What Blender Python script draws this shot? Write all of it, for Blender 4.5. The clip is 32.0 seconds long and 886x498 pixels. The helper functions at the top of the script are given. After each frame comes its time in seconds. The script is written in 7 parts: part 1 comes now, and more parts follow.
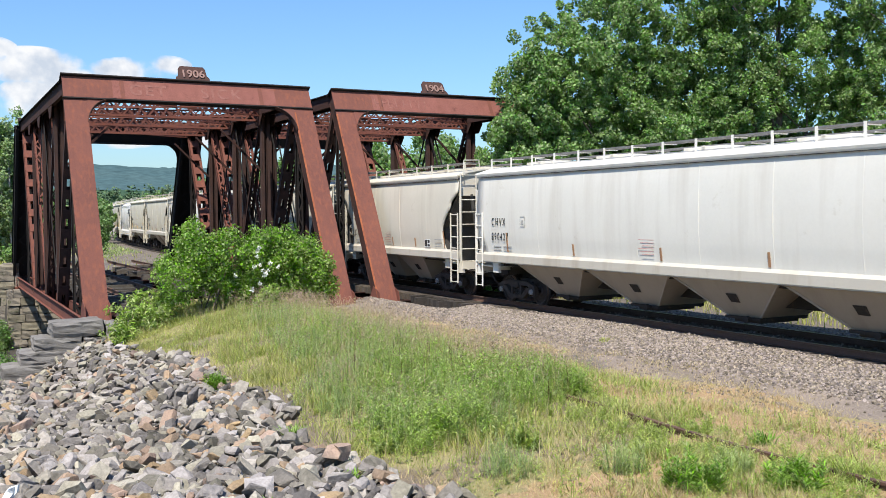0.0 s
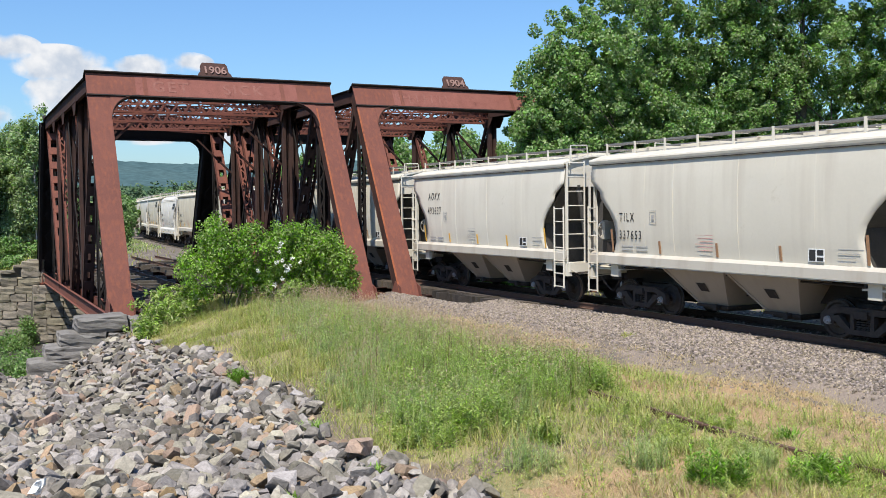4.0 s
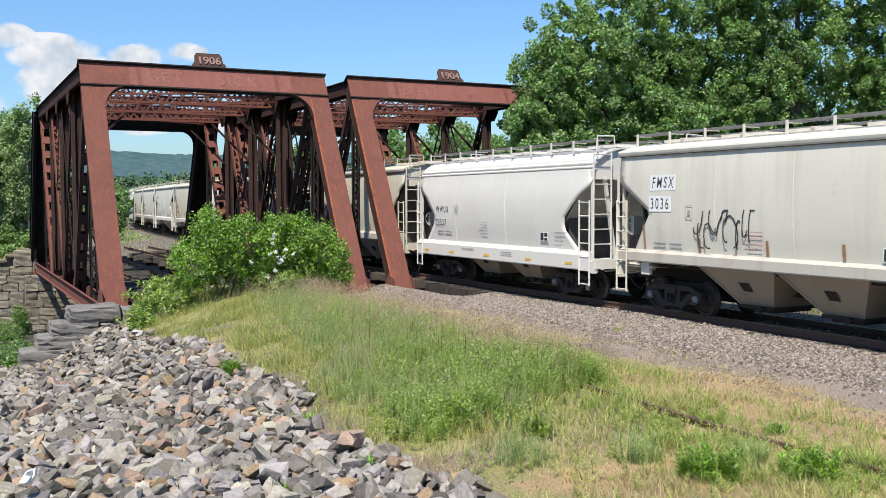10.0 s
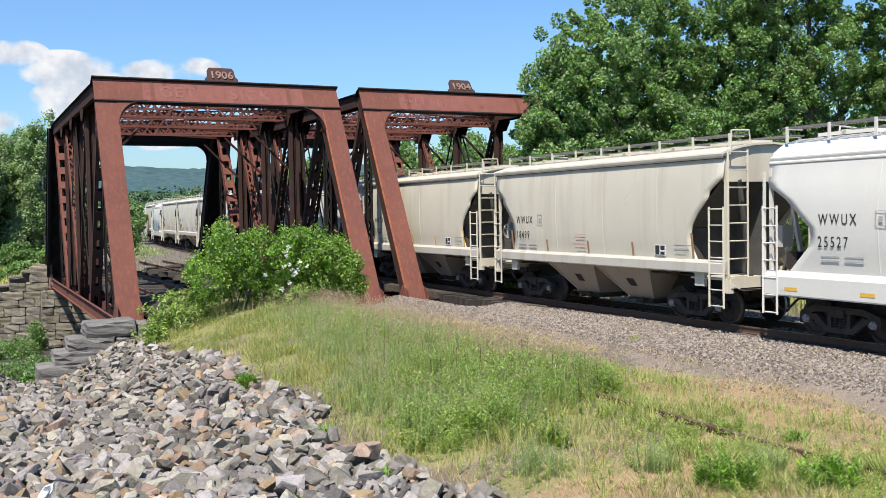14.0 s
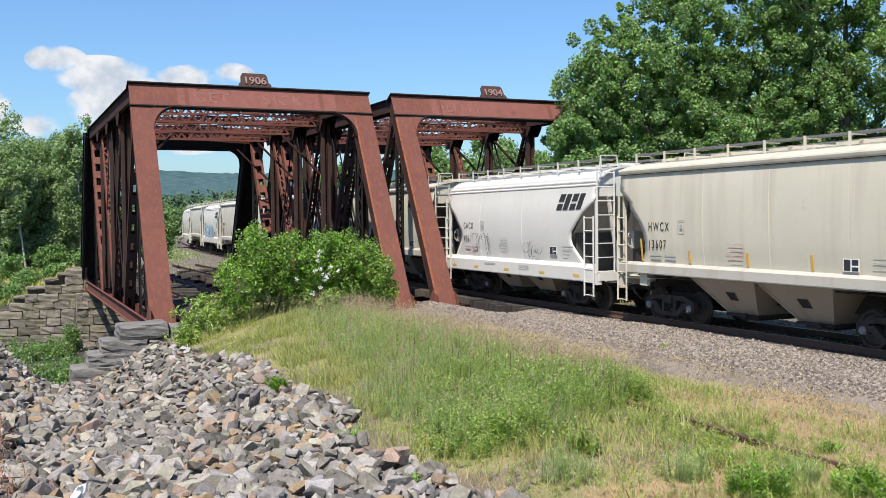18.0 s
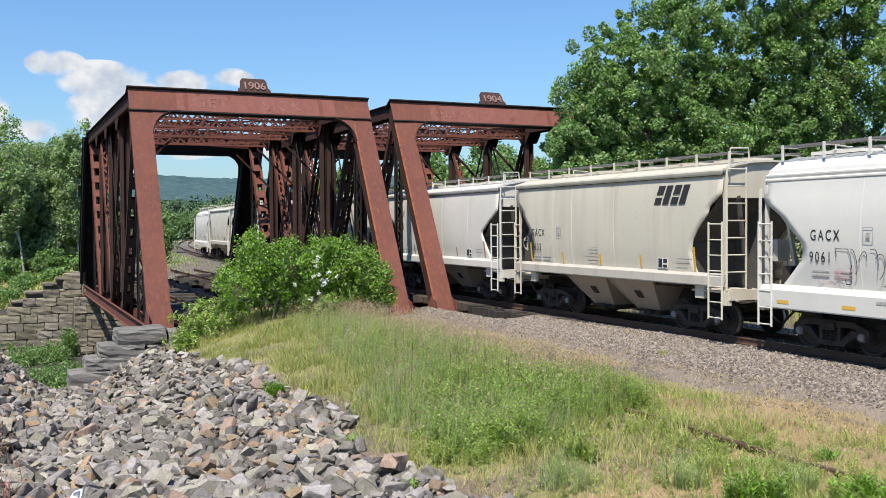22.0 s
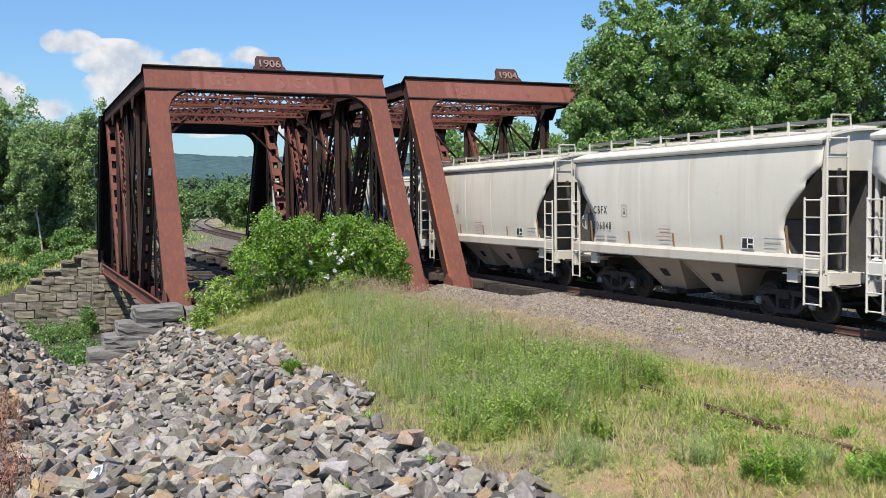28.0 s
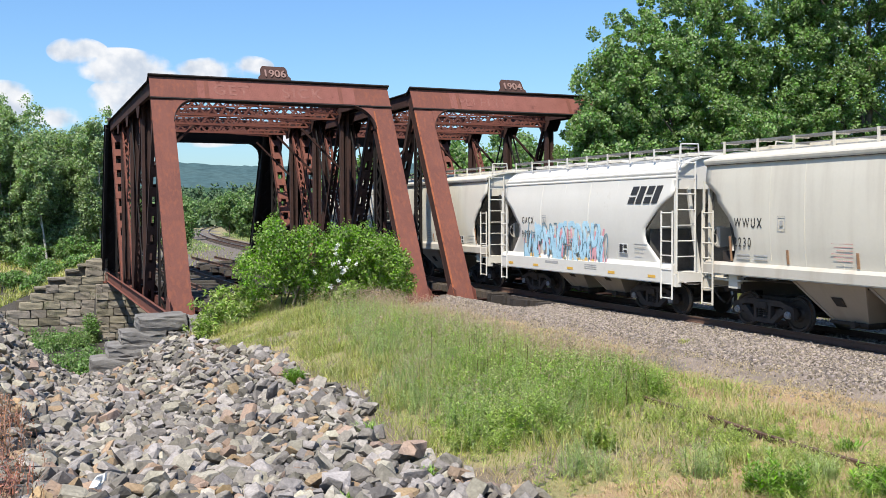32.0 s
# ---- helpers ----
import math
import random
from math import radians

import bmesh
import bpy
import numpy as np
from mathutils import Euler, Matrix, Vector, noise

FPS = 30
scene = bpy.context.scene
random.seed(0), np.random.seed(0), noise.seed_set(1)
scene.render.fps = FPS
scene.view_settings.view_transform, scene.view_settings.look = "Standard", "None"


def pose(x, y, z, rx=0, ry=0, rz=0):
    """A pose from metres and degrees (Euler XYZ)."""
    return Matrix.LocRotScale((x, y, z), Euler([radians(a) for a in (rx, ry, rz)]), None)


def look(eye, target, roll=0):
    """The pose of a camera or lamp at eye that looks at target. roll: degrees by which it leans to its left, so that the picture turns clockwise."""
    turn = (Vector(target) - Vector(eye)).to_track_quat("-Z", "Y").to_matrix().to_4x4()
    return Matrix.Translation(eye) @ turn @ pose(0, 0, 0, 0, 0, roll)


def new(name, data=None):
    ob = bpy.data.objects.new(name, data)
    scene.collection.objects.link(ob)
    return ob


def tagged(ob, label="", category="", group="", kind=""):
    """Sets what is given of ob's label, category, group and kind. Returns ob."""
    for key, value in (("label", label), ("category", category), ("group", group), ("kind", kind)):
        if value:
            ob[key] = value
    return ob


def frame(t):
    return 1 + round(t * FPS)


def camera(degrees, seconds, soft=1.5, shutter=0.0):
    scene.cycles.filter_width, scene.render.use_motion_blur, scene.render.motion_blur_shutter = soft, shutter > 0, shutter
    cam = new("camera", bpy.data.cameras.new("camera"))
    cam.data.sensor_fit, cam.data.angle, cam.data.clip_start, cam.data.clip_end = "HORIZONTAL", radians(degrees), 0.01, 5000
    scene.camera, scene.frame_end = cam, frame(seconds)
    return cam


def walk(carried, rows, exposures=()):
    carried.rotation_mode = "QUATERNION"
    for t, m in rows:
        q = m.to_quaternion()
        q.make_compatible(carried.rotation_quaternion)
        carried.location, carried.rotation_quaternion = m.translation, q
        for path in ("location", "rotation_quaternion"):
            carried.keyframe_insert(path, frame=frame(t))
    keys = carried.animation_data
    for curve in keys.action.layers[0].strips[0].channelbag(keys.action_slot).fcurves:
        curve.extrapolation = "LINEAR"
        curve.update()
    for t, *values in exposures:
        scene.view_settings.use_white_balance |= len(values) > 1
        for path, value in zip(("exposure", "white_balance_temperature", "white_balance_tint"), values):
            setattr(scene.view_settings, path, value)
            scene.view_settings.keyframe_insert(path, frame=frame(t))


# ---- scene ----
# ---------------- camera and its walk ----------------
EYE = (0.0, 0.0, 2.93)
cam = camera(49.0, 32.0, soft=0.8, shutter=0.12)
# seconds, yaw, pitch, roll
TURNS = (
    (0, -28.04, -2.09, -0.47), (0.5, -27.71, -1.76, -0.72), (1, -27.30, -1.79, -0.72), (1.5, -27.22, -1.74, -0.76),
    (2, -26.87, -1.67, -0.79), (2.5, -26.87, -1.52, -0.78), (3, -26.66, -1.58, -0.81), (3.5, -26.81, -2.20, -0.69),
    (5.5, -26.57, -2.53, -0.80), (6, -26.57, -2.32, -0.61), (6.5, -26.87, -2.18, -0.47), (7, -26.81, -2.49, -0.18),
    (7.5, -27.13, -2.49, -0.21), (8, -27.22, -2.66, -0.25), (8.5, -27.16, -2.84, -0.31), (9, -27.19, -3.01, -0.36),
    (9.5, -27.42, -2.98, -0.19), (10, -27.15, -2.80, -0.19), (10.5, -26.95, -2.52, -0.24), (11, -27.13, -2.37, -0.17),
    (11.5, -27.26, -2.77, -0.21), (12, -27.09, -2.68, -0.42), (12.5, -26.82, -2.17, -0.28), (13, -26.69, -2.33, -0.40),
    (13.5, -26.76, -2.53, -0.82), (14, -26.36, -2.17, -0.98), (14.5, -26.59, -2.23, -0.64), (16.5, -25.43, -1.59, -0.67),
    (17, -24.93, -1.46, -0.86), (17.5, -24.87, -1.91, -0.64), (18, -24.56, -1.81, -0.60), (18.5, -24.52, -1.79, -0.88),
    (19, -24.98, -2.20, -0.88), (19.5, -24.68, -2.38, -0.96), (20, -24.53, -2.29, -1.04), (20.5, -24.71, -1.89, -0.88),
    (21, -24.73, -1.54, -0.82), (21.5, -24.71, -1.55, -0.48), (22, -24.65, -1.46, -0.36), (22.5, -24.76, -1.40, -0.40),
    (23, -24.50, -1.25, -0.34), (23.5, -24.49, -1.33, -0.13), (24, -24.35, -1.45, -0.51), (24.5, -24.14, -1.82, -0.26),
    (26.5, -24.39, -2.24, 0.04), (27, -24.36, -2.44, 0.10), (27.5, -24.38, -2.60, -0.33), (28, -23.72, -2.78, -0.56),
    (28.5, -22.67, -3.30, -0.70), (29, -22.73, -1.92, -0.64), (29.5, -23.45, -2.29, -0.54), (30, -23.39, -1.91, -0.71),
    (30.5, -23.16, -1.27, -0.11), (31, -23.42, -1.58, -0.01), (31.5, -23.32, -1.96, -0.23), (32, -23.50, -2.16, -0.23),)
# the camera's own exposure drifts a little
EXPOSURES = ((0, 0.55), (1, 0.43), (3, 0.42), (6, 0.46), (10, 0.44), (14, 0.48), (17, 0.44), (21, 0.38), (23, 0.37), (24, 0.44), (27, 0.47), (28, 0.37), (29, 0.55), (31, 0.40), (32, 0.52))
walk(cam, [(t, pose(*EYE, 90 + pitch, 0, yaw) @ pose(0, 0, 0, 0, 0, roll)) for t, yaw, pitch, roll in TURNS], EXPOSURES)

# ---------------- world, sun, exposure ----------------
SUN_FROM = Vector((-0.55, -0.60, 0.0)).normalized()
SUN_ELEV = radians(57)


def make_world():
    world = bpy.data.worlds.new("sky")
    scene.world = world
    world.use_nodes = True
    nt = world.node_tree
    nt.nodes.clear()
    n, link = nt.nodes.new, nt.links.new
    out, bg = n("ShaderNodeOutputWorld"), n("ShaderNodeBackground")
    sky = n("ShaderNodeTexSky")
    sky.sky_type, sky.sun_disc = "NISHITA", False
    sky.sun_elevation = SUN_ELEV
    sky.sun_rotation = math.atan2(SUN_FROM.x, SUN_FROM.y)
    sky.air_density, sky.dust_density, sky.ozone_density = 1.3, 0.6, 2.2
    bg.inputs["Strength"].default_value = 0.088
    # clouds: soft masks round a few directions, broken up by noise
    geo = n("ShaderNodeTexCoord")
    total = None
    for azim, elev, wide, tall in CLOUDS:
        a, e = radians(azim), radians(elev)
        c = Vector((math.sin(a) * math.cos(e), math.cos(a) * math.cos(e), math.sin(e)))
        side = Vector((math.cos(a), -math.sin(a), 0))
        up = side.cross(c)
        up = up if up.z > 0 else -up
        terms = []
        for axis, size in ((side, wide), (up, tall)):
            dot = n("ShaderNodeVectorMath")
            dot.operation = "DOT_PRODUCT"
            dot.inputs[1].default_value = axis
            link(geo.outputs["Generated"], dot.inputs[0])
            mul = n("ShaderNodeMath")
            mul.operation = "MULTIPLY"
            mul.inputs[1].default_value = 1 / math.sin(radians(size))
            link(dot.outputs["Value"], mul.inputs[0])
            sq = n("ShaderNodeMath")
            sq.operation = "MULTIPLY"
            link(mul.outputs[0], sq.inputs[0])
            link(mul.outputs[0], sq.inputs[1])
            terms.append(sq)
        add = n("ShaderNodeMath")
        add.operation = "ADD"
        link(terms[0].outputs[0], add.inputs[0])
        link(terms[1].outputs[0], add.inputs[1])
        front = n("ShaderNodeVectorMath")
        front.operation = "DOT_PRODUCT"
        front.inputs[1].default_value = c
        link(geo.outputs["Generated"], front.inputs[0])
        ok = n("ShaderNodeMath")
        ok.operation = "GREATER_THAN"
        ok.inputs[1].default_value = 0.5
        link(front.outputs["Value"], ok.inputs[0])
        inv = n("ShaderNodeMath")
        inv.operation = "SUBTRACT"
        inv.use_clamp = True
        inv.inputs[0].default_value = 1.0
        link(add.outputs[0], inv.inputs[1])
        both = n("ShaderNodeMath")
        both.operation = "MULTIPLY"
        link(inv.outputs[0], both.inputs[0])
        link(ok.outputs[0], both.inputs[1])
        if total is None:
            total = both
        else:
            mx = n("ShaderNodeMath")
            mx.operation = "MAXIMUM"
            link(total.outputs[0], mx.inputs[0])
            link(both.outputs[0], mx.inputs[1])
            total = mx
    stretch = n("ShaderNodeMapping")
    stretch.inputs["Scale"].default_value = (1, 1, 1.1)
    link(geo.outputs["Generated"], stretch.inputs["Vector"])
    puff = n("ShaderNodeTexNoise")
    puff.inputs["Scale"].default_value = 24
    puff.inputs["Detail"].default_value = 7
    puff.inputs["Roughness"].default_value = 0.55
    link(stretch.outputs["Vector"], puff.inputs["Vector"])
    half = n("ShaderNodeMath")
    half.operation = "MULTIPLY_ADD"
    half.inputs[1].default_value = 2.9
    half.inputs[2].default_value = -1.42
    link(puff.outputs["Fac"], half.inputs[0])
    summed = n("ShaderNodeMath")
    summed.operation = "ADD"
    link(total.outputs[0], summed.inputs[0])
    link(half.outputs[0], summed.inputs[1])
    gate = n("ShaderNodeMath")
    gate.operation = "MULTIPLY"
    link(summed.outputs[0], gate.inputs[0])
    ramp0 = n("ShaderNodeMath")
    ramp0.operation = "MULTIPLY"
    ramp0.use_clamp = True
    ramp0.inputs[1].default_value = 8
    link(total.outputs[0], ramp0.inputs[0])
    link(ramp0.outputs[0], gate.inputs[1])
    ramp = n("ShaderNodeMapRange")
    ramp.interpolation_type = "SMOOTHSTEP"
    ramp.inputs["From Min"].default_value = 0.10
    ramp.inputs["From Max"].default_value = 0.85
    link(gate.outputs[0], ramp.inputs["Value"])
    # the sky that the clip shows is a touch deeper blue than a clear-air model
    tint = n("ShaderNodeMix")
    tint.data_type, tint.blend_type = "RGBA", "MULTIPLY"
    tint.inputs["Factor"].default_value = 1.0
    tint.inputs["B"].default_value = SKY_TINT
    link(sky.outputs["Color"], tint.inputs["A"])
    white = n("ShaderNodeMix")
    white.data_type = "RGBA"
    # cloud tops are white, their thin parts and undersides blue-grey
    body = n("ShaderNodeMix")
    body.data_type = "RGBA"
    body.inputs["A"].default_value = CLOUD_GREY
    body.inputs["B"].default_value = CLOUD_WHITE
    fold = n("ShaderNodeTexNoise")
    fold.inputs["Scale"].default_value = 40
    fold.inputs["Detail"].default_value = 5
    link(stretch.outputs["Vector"], fold.inputs["Vector"])
    fr = n("ShaderNodeMapRange")
    fr.inputs["From Min"].default_value, fr.inputs["From Max"].default_value = 0.36, 0.6
    link(fold.outputs["Fac"], fr.inputs["Value"])
    link(fr.outputs["Result"], body.inputs["Factor"])
    link(body.outputs["Result"], white.inputs["B"])
    link(tint.outputs["Result"], white.inputs["A"])
    link(ramp.outputs["Result"], white.inputs["Factor"])
    link(white.outputs["Result"], bg.inputs["Color"])
    link(bg.outputs["Background"], out.inputs["Surface"])


# azimuth from the track's direction (to the right), elevation, half width, half height, in degrees
CLOUDS = ((3.1, 8.8, 1.7, 0.85), (5.4, 8.1, 2.9, 1.1), (7.2, 7.4, 1.8, 0.9), (5.2, 6.3, 1.9, 1.3), (10.5, 8.1, 2.5, 0.75), (12.3, 8.4, 1.5, 0.6), (-0.7, 6.1, 1.9, 1.1), (1.3, 5.3, 2.3, 0.9),
          (-3.4, 6.6, 2.2, 1.7), (6.4, 4.7, 1.4, 1.0), (9.6, 4.5, 3.4, 0.8), (14.2, 4.6, 3.0, 0.7))
SKY_TINT = (0.70, 0.98, 1.36, 1)
CLOUD_WHITE = (7.6, 7.7, 7.9, 1)
CLOUD_GREY = (4.9, 5.5, 6.4, 1)
make_world()

sun = new("sun", bpy.data.lights.new("sun", "SUN"))
sun.data.energy, sun.data.angle, sun.data.color = 5.0, radians(0.53), (1.0, 0.935, 0.83)
toward = Vector((SUN_FROM.x * math.cos(SUN_ELEV), SUN_FROM.y * math.cos(SUN_ELEV), math.sin(SUN_ELEV)))
sun.matrix_world = look(toward * 300, (0, 0, 0))

# ---------------- materials ----------------
def shade(name, base, other, rough=0.7, metal=0.0, scale=6.0, fine=60.0, bump=0.15, spots=None, spot_at=0.62, spot_scale=2.0,
          island=0.0, each=0.0, streak=None, translucent=0.0, stretch=(1, 1, 1), wide=0.5, space="Object", gloss=0.5, grainy=1.0):
    """A surface of two colours mixed by a large noise, with fine grain in colour and relief, stains, streaks and change from piece to piece."""
    m = bpy.data.materials.new(name)
    m.use_nodes = True
    nt = m.node_tree
    n, link = nt.nodes.new, nt.links.new
    bsdf = nt.nodes["Principled BSDF"]
    out = nt.nodes["Material Output"]
    bsdf.inputs["Metallic"].default_value = metal
    bsdf.inputs["Specular IOR Level"].default_value = gloss
    co = n("ShaderNodeTexCoord")
    mp = n("ShaderNodeMapping")
    mp.inputs["Scale"].default_value = stretch
    if space == "World":
        geo = n("ShaderNodeNewGeometry")
        link(geo.outputs["Position"], mp.inputs["Vector"])
    else:
        link(co.outputs["Object"], mp.inputs["Vector"])

    def noise_at(s, detail=4, rough_=0.6):
        t = n("ShaderNodeTexNoise")
        t.inputs["Scale"].default_value, t.inputs["Detail"].default_value, t.inputs["Roughness"].default_value = s, detail, rough_
        link(mp.outputs["Vector"], t.inputs["Vector"])
        return t

    def mixed(a, b, fac, kind="MIX", amount=None):
        x = n("ShaderNodeMix")
        x.data_type, x.blend_type = "RGBA", kind
        for sock, v in (("A", a), ("B", b)):
            if isinstance(v, (tuple, list)):
                x.inputs[sock].default_value = (*v[:3], 1)
            else:
                link(v, x.inputs[sock])
        if isinstance(fac, float):
            x.inputs["Factor"].default_value = fac
        else:
            link(fac, x.inputs["Factor"])
        return x.outputs["Result"]

    def span(v, lo, hi, to_lo=0.0, to_hi=1.0):
        r = n("ShaderNodeMapRange")
        r.inputs["From Min"].default_value, r.inputs["From Max"].default_value = lo, hi
        r.inputs["To Min"].default_value, r.inputs["To Max"].default_value = to_lo, to_hi
        link(v, r.inputs["Value"])
        return r.outputs["Result"]

    large, small = noise_at(scale, 5), noise_at(fine, 3)
    col = mixed(base, other, span(large.outputs["Fac"], 0.5 - wide / 2, 0.5 + wide / 2))
    grain = span(small.outputs["Fac"], 0.25, 0.75, 1 - 0.28 * grainy, 1 + 0.25 * grainy)
    g = n("ShaderNodeCombineColor")
    for s in ("Red", "Green", "Blue"):
        link(grain, g.inputs[s])
    col = mixed(col, g.outputs["Color"], 1.0, "MULTIPLY")
    if spots:
        blot = noise_at(spot_scale, 6, 0.7)
        col = mixed(col, spots, span(blot.outputs["Fac"], spot_at, spot_at + 0.1))
    if streak:
        tint_, amount, narrow = streak
        mp2 = n("ShaderNodeMapping")
        mp2.inputs["Scale"].default_value = narrow
        link(co.outputs["Object"], mp2.inputs["Vector"])
        t2 = n("ShaderNodeTexNoise")
        t2.inputs["Scale"].default_value, t2.inputs["Detail"].default_value = 1.0, 5
        link(mp2.outputs["Vector"], t2.inputs["Vector"])
        col = mixed(col, tint_, span(t2.outputs["Fac"], 0.5, 0.75, 0.0, amount))
    if island or each:
        if island:
            src = n("ShaderNodeNewGeometry").outputs["Random Per Island"]
        else:
            src = n("ShaderNodeObjectInfo").outputs["Random"]
        k = island or each
        v = span(src, 0, 1, 1 - k, 1 + k)
        w = n("ShaderNodeHueSaturation")
        link(v, w.inputs["Value"])
        wn = n("ShaderNodeTexWhiteNoise")
        wn.noise_dimensions = "1D"
        link(src, wn.inputs["W"])
        link(span(wn.outputs["Value"], 0, 1, 0.5 - 0.05 * k, 0.5 + 0.05 * k), w.inputs["Hue"])
        link(span(wn.outputs["Value"], 0, 1, 1 - 0.6 * k, 1 + 0.6 * k), w.inputs["Saturation"])
        link(col, w.inputs["Color"])
        col = w.outputs["Color"]
    link(col, bsdf.inputs["Base Color"])
    link(span(large.outputs["Fac"], 0.3, 0.7, max(rough - 0.1, 0.05), min(rough + 0.12, 1.0)), bsdf.inputs["Roughness"])
    if bump:
        b = n("ShaderNodeBump")
        b.inputs["Strength"].default_value = bump
        b.inputs["Distance"].default_value = 0.02
        link(small.outputs["Fac"], b.inputs["Height"])
        link(b.outputs["Normal"], bsdf.inputs["Normal"])
    if translucent:
        tr = n("ShaderNodeBsdfTranslucent")
        link(mixed(col, (1.0, 1.25, 0.5), 1.0, "MULTIPLY"), tr.inputs["Color"])
        mx = n("ShaderNodeMixShader")
        mx.inputs["Fac"].default_value = translucent
        link(bsdf.outputs["BSDF"], mx.inputs[1])
        link(tr.outputs["BSDF"], mx.inputs[2])
        link(mx.outputs["Shader"], out.inputs["Surface"])
    return m


RUST = shade("rusty_steel", (0.138, 0.053, 0.040), (0.182, 0.074, 0.056), 0.85, 0.0, 0.9, 45, 0.22, (0.098, 0.040, 0.031), 0.66, 2.0,
             streak=((0.30, 0.10, 0.05), 0.45, (9, 9, 0.4)), space="World", gloss=0.2, grainy=0.6)
# darker copies of the rusty steel: shade inside the trusses, put into the colour
RUST_DARK = shade("shaded_rusty_steel", (0.034, 0.019, 0.016), (0.068, 0.032, 0.025), 0.9, 0.0, 2.0, 45, 0.25, (0.03, 0.02, 0.018), 0.6, 3.0, space="World", gloss=0.2)
STEEL_SHADED = shade("shaded_steel", (0.016, 0.015, 0.015), (0.030, 0.024, 0.021), 0.85, 0.0, 3.0, 40, 0.2, space="World", gloss=0.2)
FAINT = shade("faint_old_lettering", (0.27, 0.128, 0.105), (0.19, 0.080, 0.064), 0.9, 0.0, 5, 50, 0.1, space="World", gloss=0.1)
FIGURES = shade("worn_pale_figures", (0.30, 0.20, 0.175), (0.22, 0.13, 0.11), 0.9, 0.0, 5, 50, 0.1, space="World", gloss=0.1)
RAIL_MAT = shade("rusty_rail", (0.09, 0.05, 0.035), (0.15, 0.085, 0.06), 0.7, 0.3, 5, 60, 0.15)
RAIL_TOP = shade("worn_rail_head", (0.45, 0.42, 0.40), (0.35, 0.31, 0.28), 0.35, 0.9, 5, 60, 0.05)
TIE = shade("weathered_tie", (0.055, 0.043, 0.034), (0.11, 0.088, 0.070), 0.95, 0.0, 3, 30, 0.5, each=0.3, stretch=(1, 8, 8))
TIMBER = shade("grey_weathered_timber", (0.125, 0.107, 0.088), (0.06, 0.05, 0.041), 0.95, 0.0, 3, 30, 0.5, each=0.3, stretch=(1, 8, 8))
STONE = shade("cut_stone", (0.30, 0.26, 0.20), (0.17, 0.15, 0.118), 0.95, 0.0, 2.2, 26, 0.9, (0.10, 0.105, 0.06), 0.56, 2.0, each=0.25, space="World", gloss=0.2)
STONE_GREY = shade("grey_ledge_stone", (0.28, 0.265, 0.245), (0.15, 0.14, 0.13), 0.95, 0.0, 2.5, 20, 1.0, (0.10, 0.095, 0.085), 0.58, 2.5, each=0.15, space="World", gloss=0.2, stretch=(1, 1, 4))
MORTAR = shade("dark_joint", (0.15, 0.13, 0.10), (0.085, 0.075, 0.06), 1.0, 0.0, 4, 40, 0.4, space="World")
ROCK = shade("riprap_rock", (0.295, 0.266, 0.231), (0.17, 0.153, 0.132), 0.9, 0.0, 2.5, 22, 0.9, (0.27, 0.215, 0.165), 0.62, 1.5, each=0.6, gloss=0.25)
ROCK_ISLAND = shade("riprap_rock_mass", (0.295, 0.266, 0.231), (0.17, 0.153, 0.132), 0.9, 0.0, 2.5, 22, 0.9, (0.27, 0.215, 0.165), 0.62, 1.5, island=0.6, gloss=0.25)
ROCK_TAN = shade("tan_rock", (0.33, 0.225, 0.14), (0.25, 0.19, 0.145), 0.9, 0.0, 3, 30, 0.55, island=0.3, gloss=0.25)
BALLAST = shade("ballast_stone", (0.29, 0.242, 0.20), (0.19, 0.158, 0.132), 0.95, 0.0, 6, 60, 0.3, island=0.5, space="World", gloss=0.2)
BLADE = shade("meadow_blade", (0.24, 0.285, 0.075), (0.54, 0.485, 0.215), 0.7, 0.0, 1.5, 5, 0.0, island=0.38, translucent=0.35, space="World", gloss=0.2)
GOLD = shade("goldenrod_leaf", (0.22, 0.295, 0.07), (0.47, 0.49, 0.18), 0.6, 0.0, 2.2, 7, 0.0, island=0.35, translucent=0.4, space="World", gloss=0.3)
WEED = shade("weed_leaf", (0.20, 0.275, 0.11), (0.48, 0.52, 0.27), 0.7, 0.0, 2.0, 8, 0.0, island=0.42, translucent=0.45, space="World", gloss=0.2)
DRY = shade("dry_grass", (0.52, 0.415, 0.25), (0.42, 0.32, 0.185), 0.85, 0.0, 0.5, 4, 0.0, island=0.25, translucent=0.25, space="World", gloss=0.2)
GREEN_WEED = shade("fresh_weed_leaf", (0.205, 0.295, 0.08), (0.40, 0.465, 0.155), 0.6, 0.0, 1.1, 5, 0.0, island=0.45, translucent=0.4, space="World", gloss=0.3)
DOCK = shade("ripe_dock", (0.15, 0.095, 0.05), (0.10, 0.085, 0.04), 0.85, 0.0, 2, 6, 0.0, island=0.4, translucent=0.15, space="World", gloss=0.15)
SEED = shade("seed_head", (0.42, 0.33, 0.24), (0.40, 0.29, 0.23), 0.9, 0.0, 0.5, 4, 0.0, island=0.3, translucent=0.2, space="World", gloss=0.1)
PINK_DRY = shade("reddish_dry_weed", (0.38, 0.13, 0.13), (0.35, 0.25, 0.15), 0.9, 0.0, 0.8, 5, 0.0, island=0.3, translucent=0.2, space="World", gloss=0.1)
LEAF = shade("maple_leaf", (0.135, 0.225, 0.075), (0.26, 0.37, 0.14), 0.5, 0.0, 0.6, 2.0, 0.0, island=0.45, translucent=0.36, space="World", gloss=0.35)
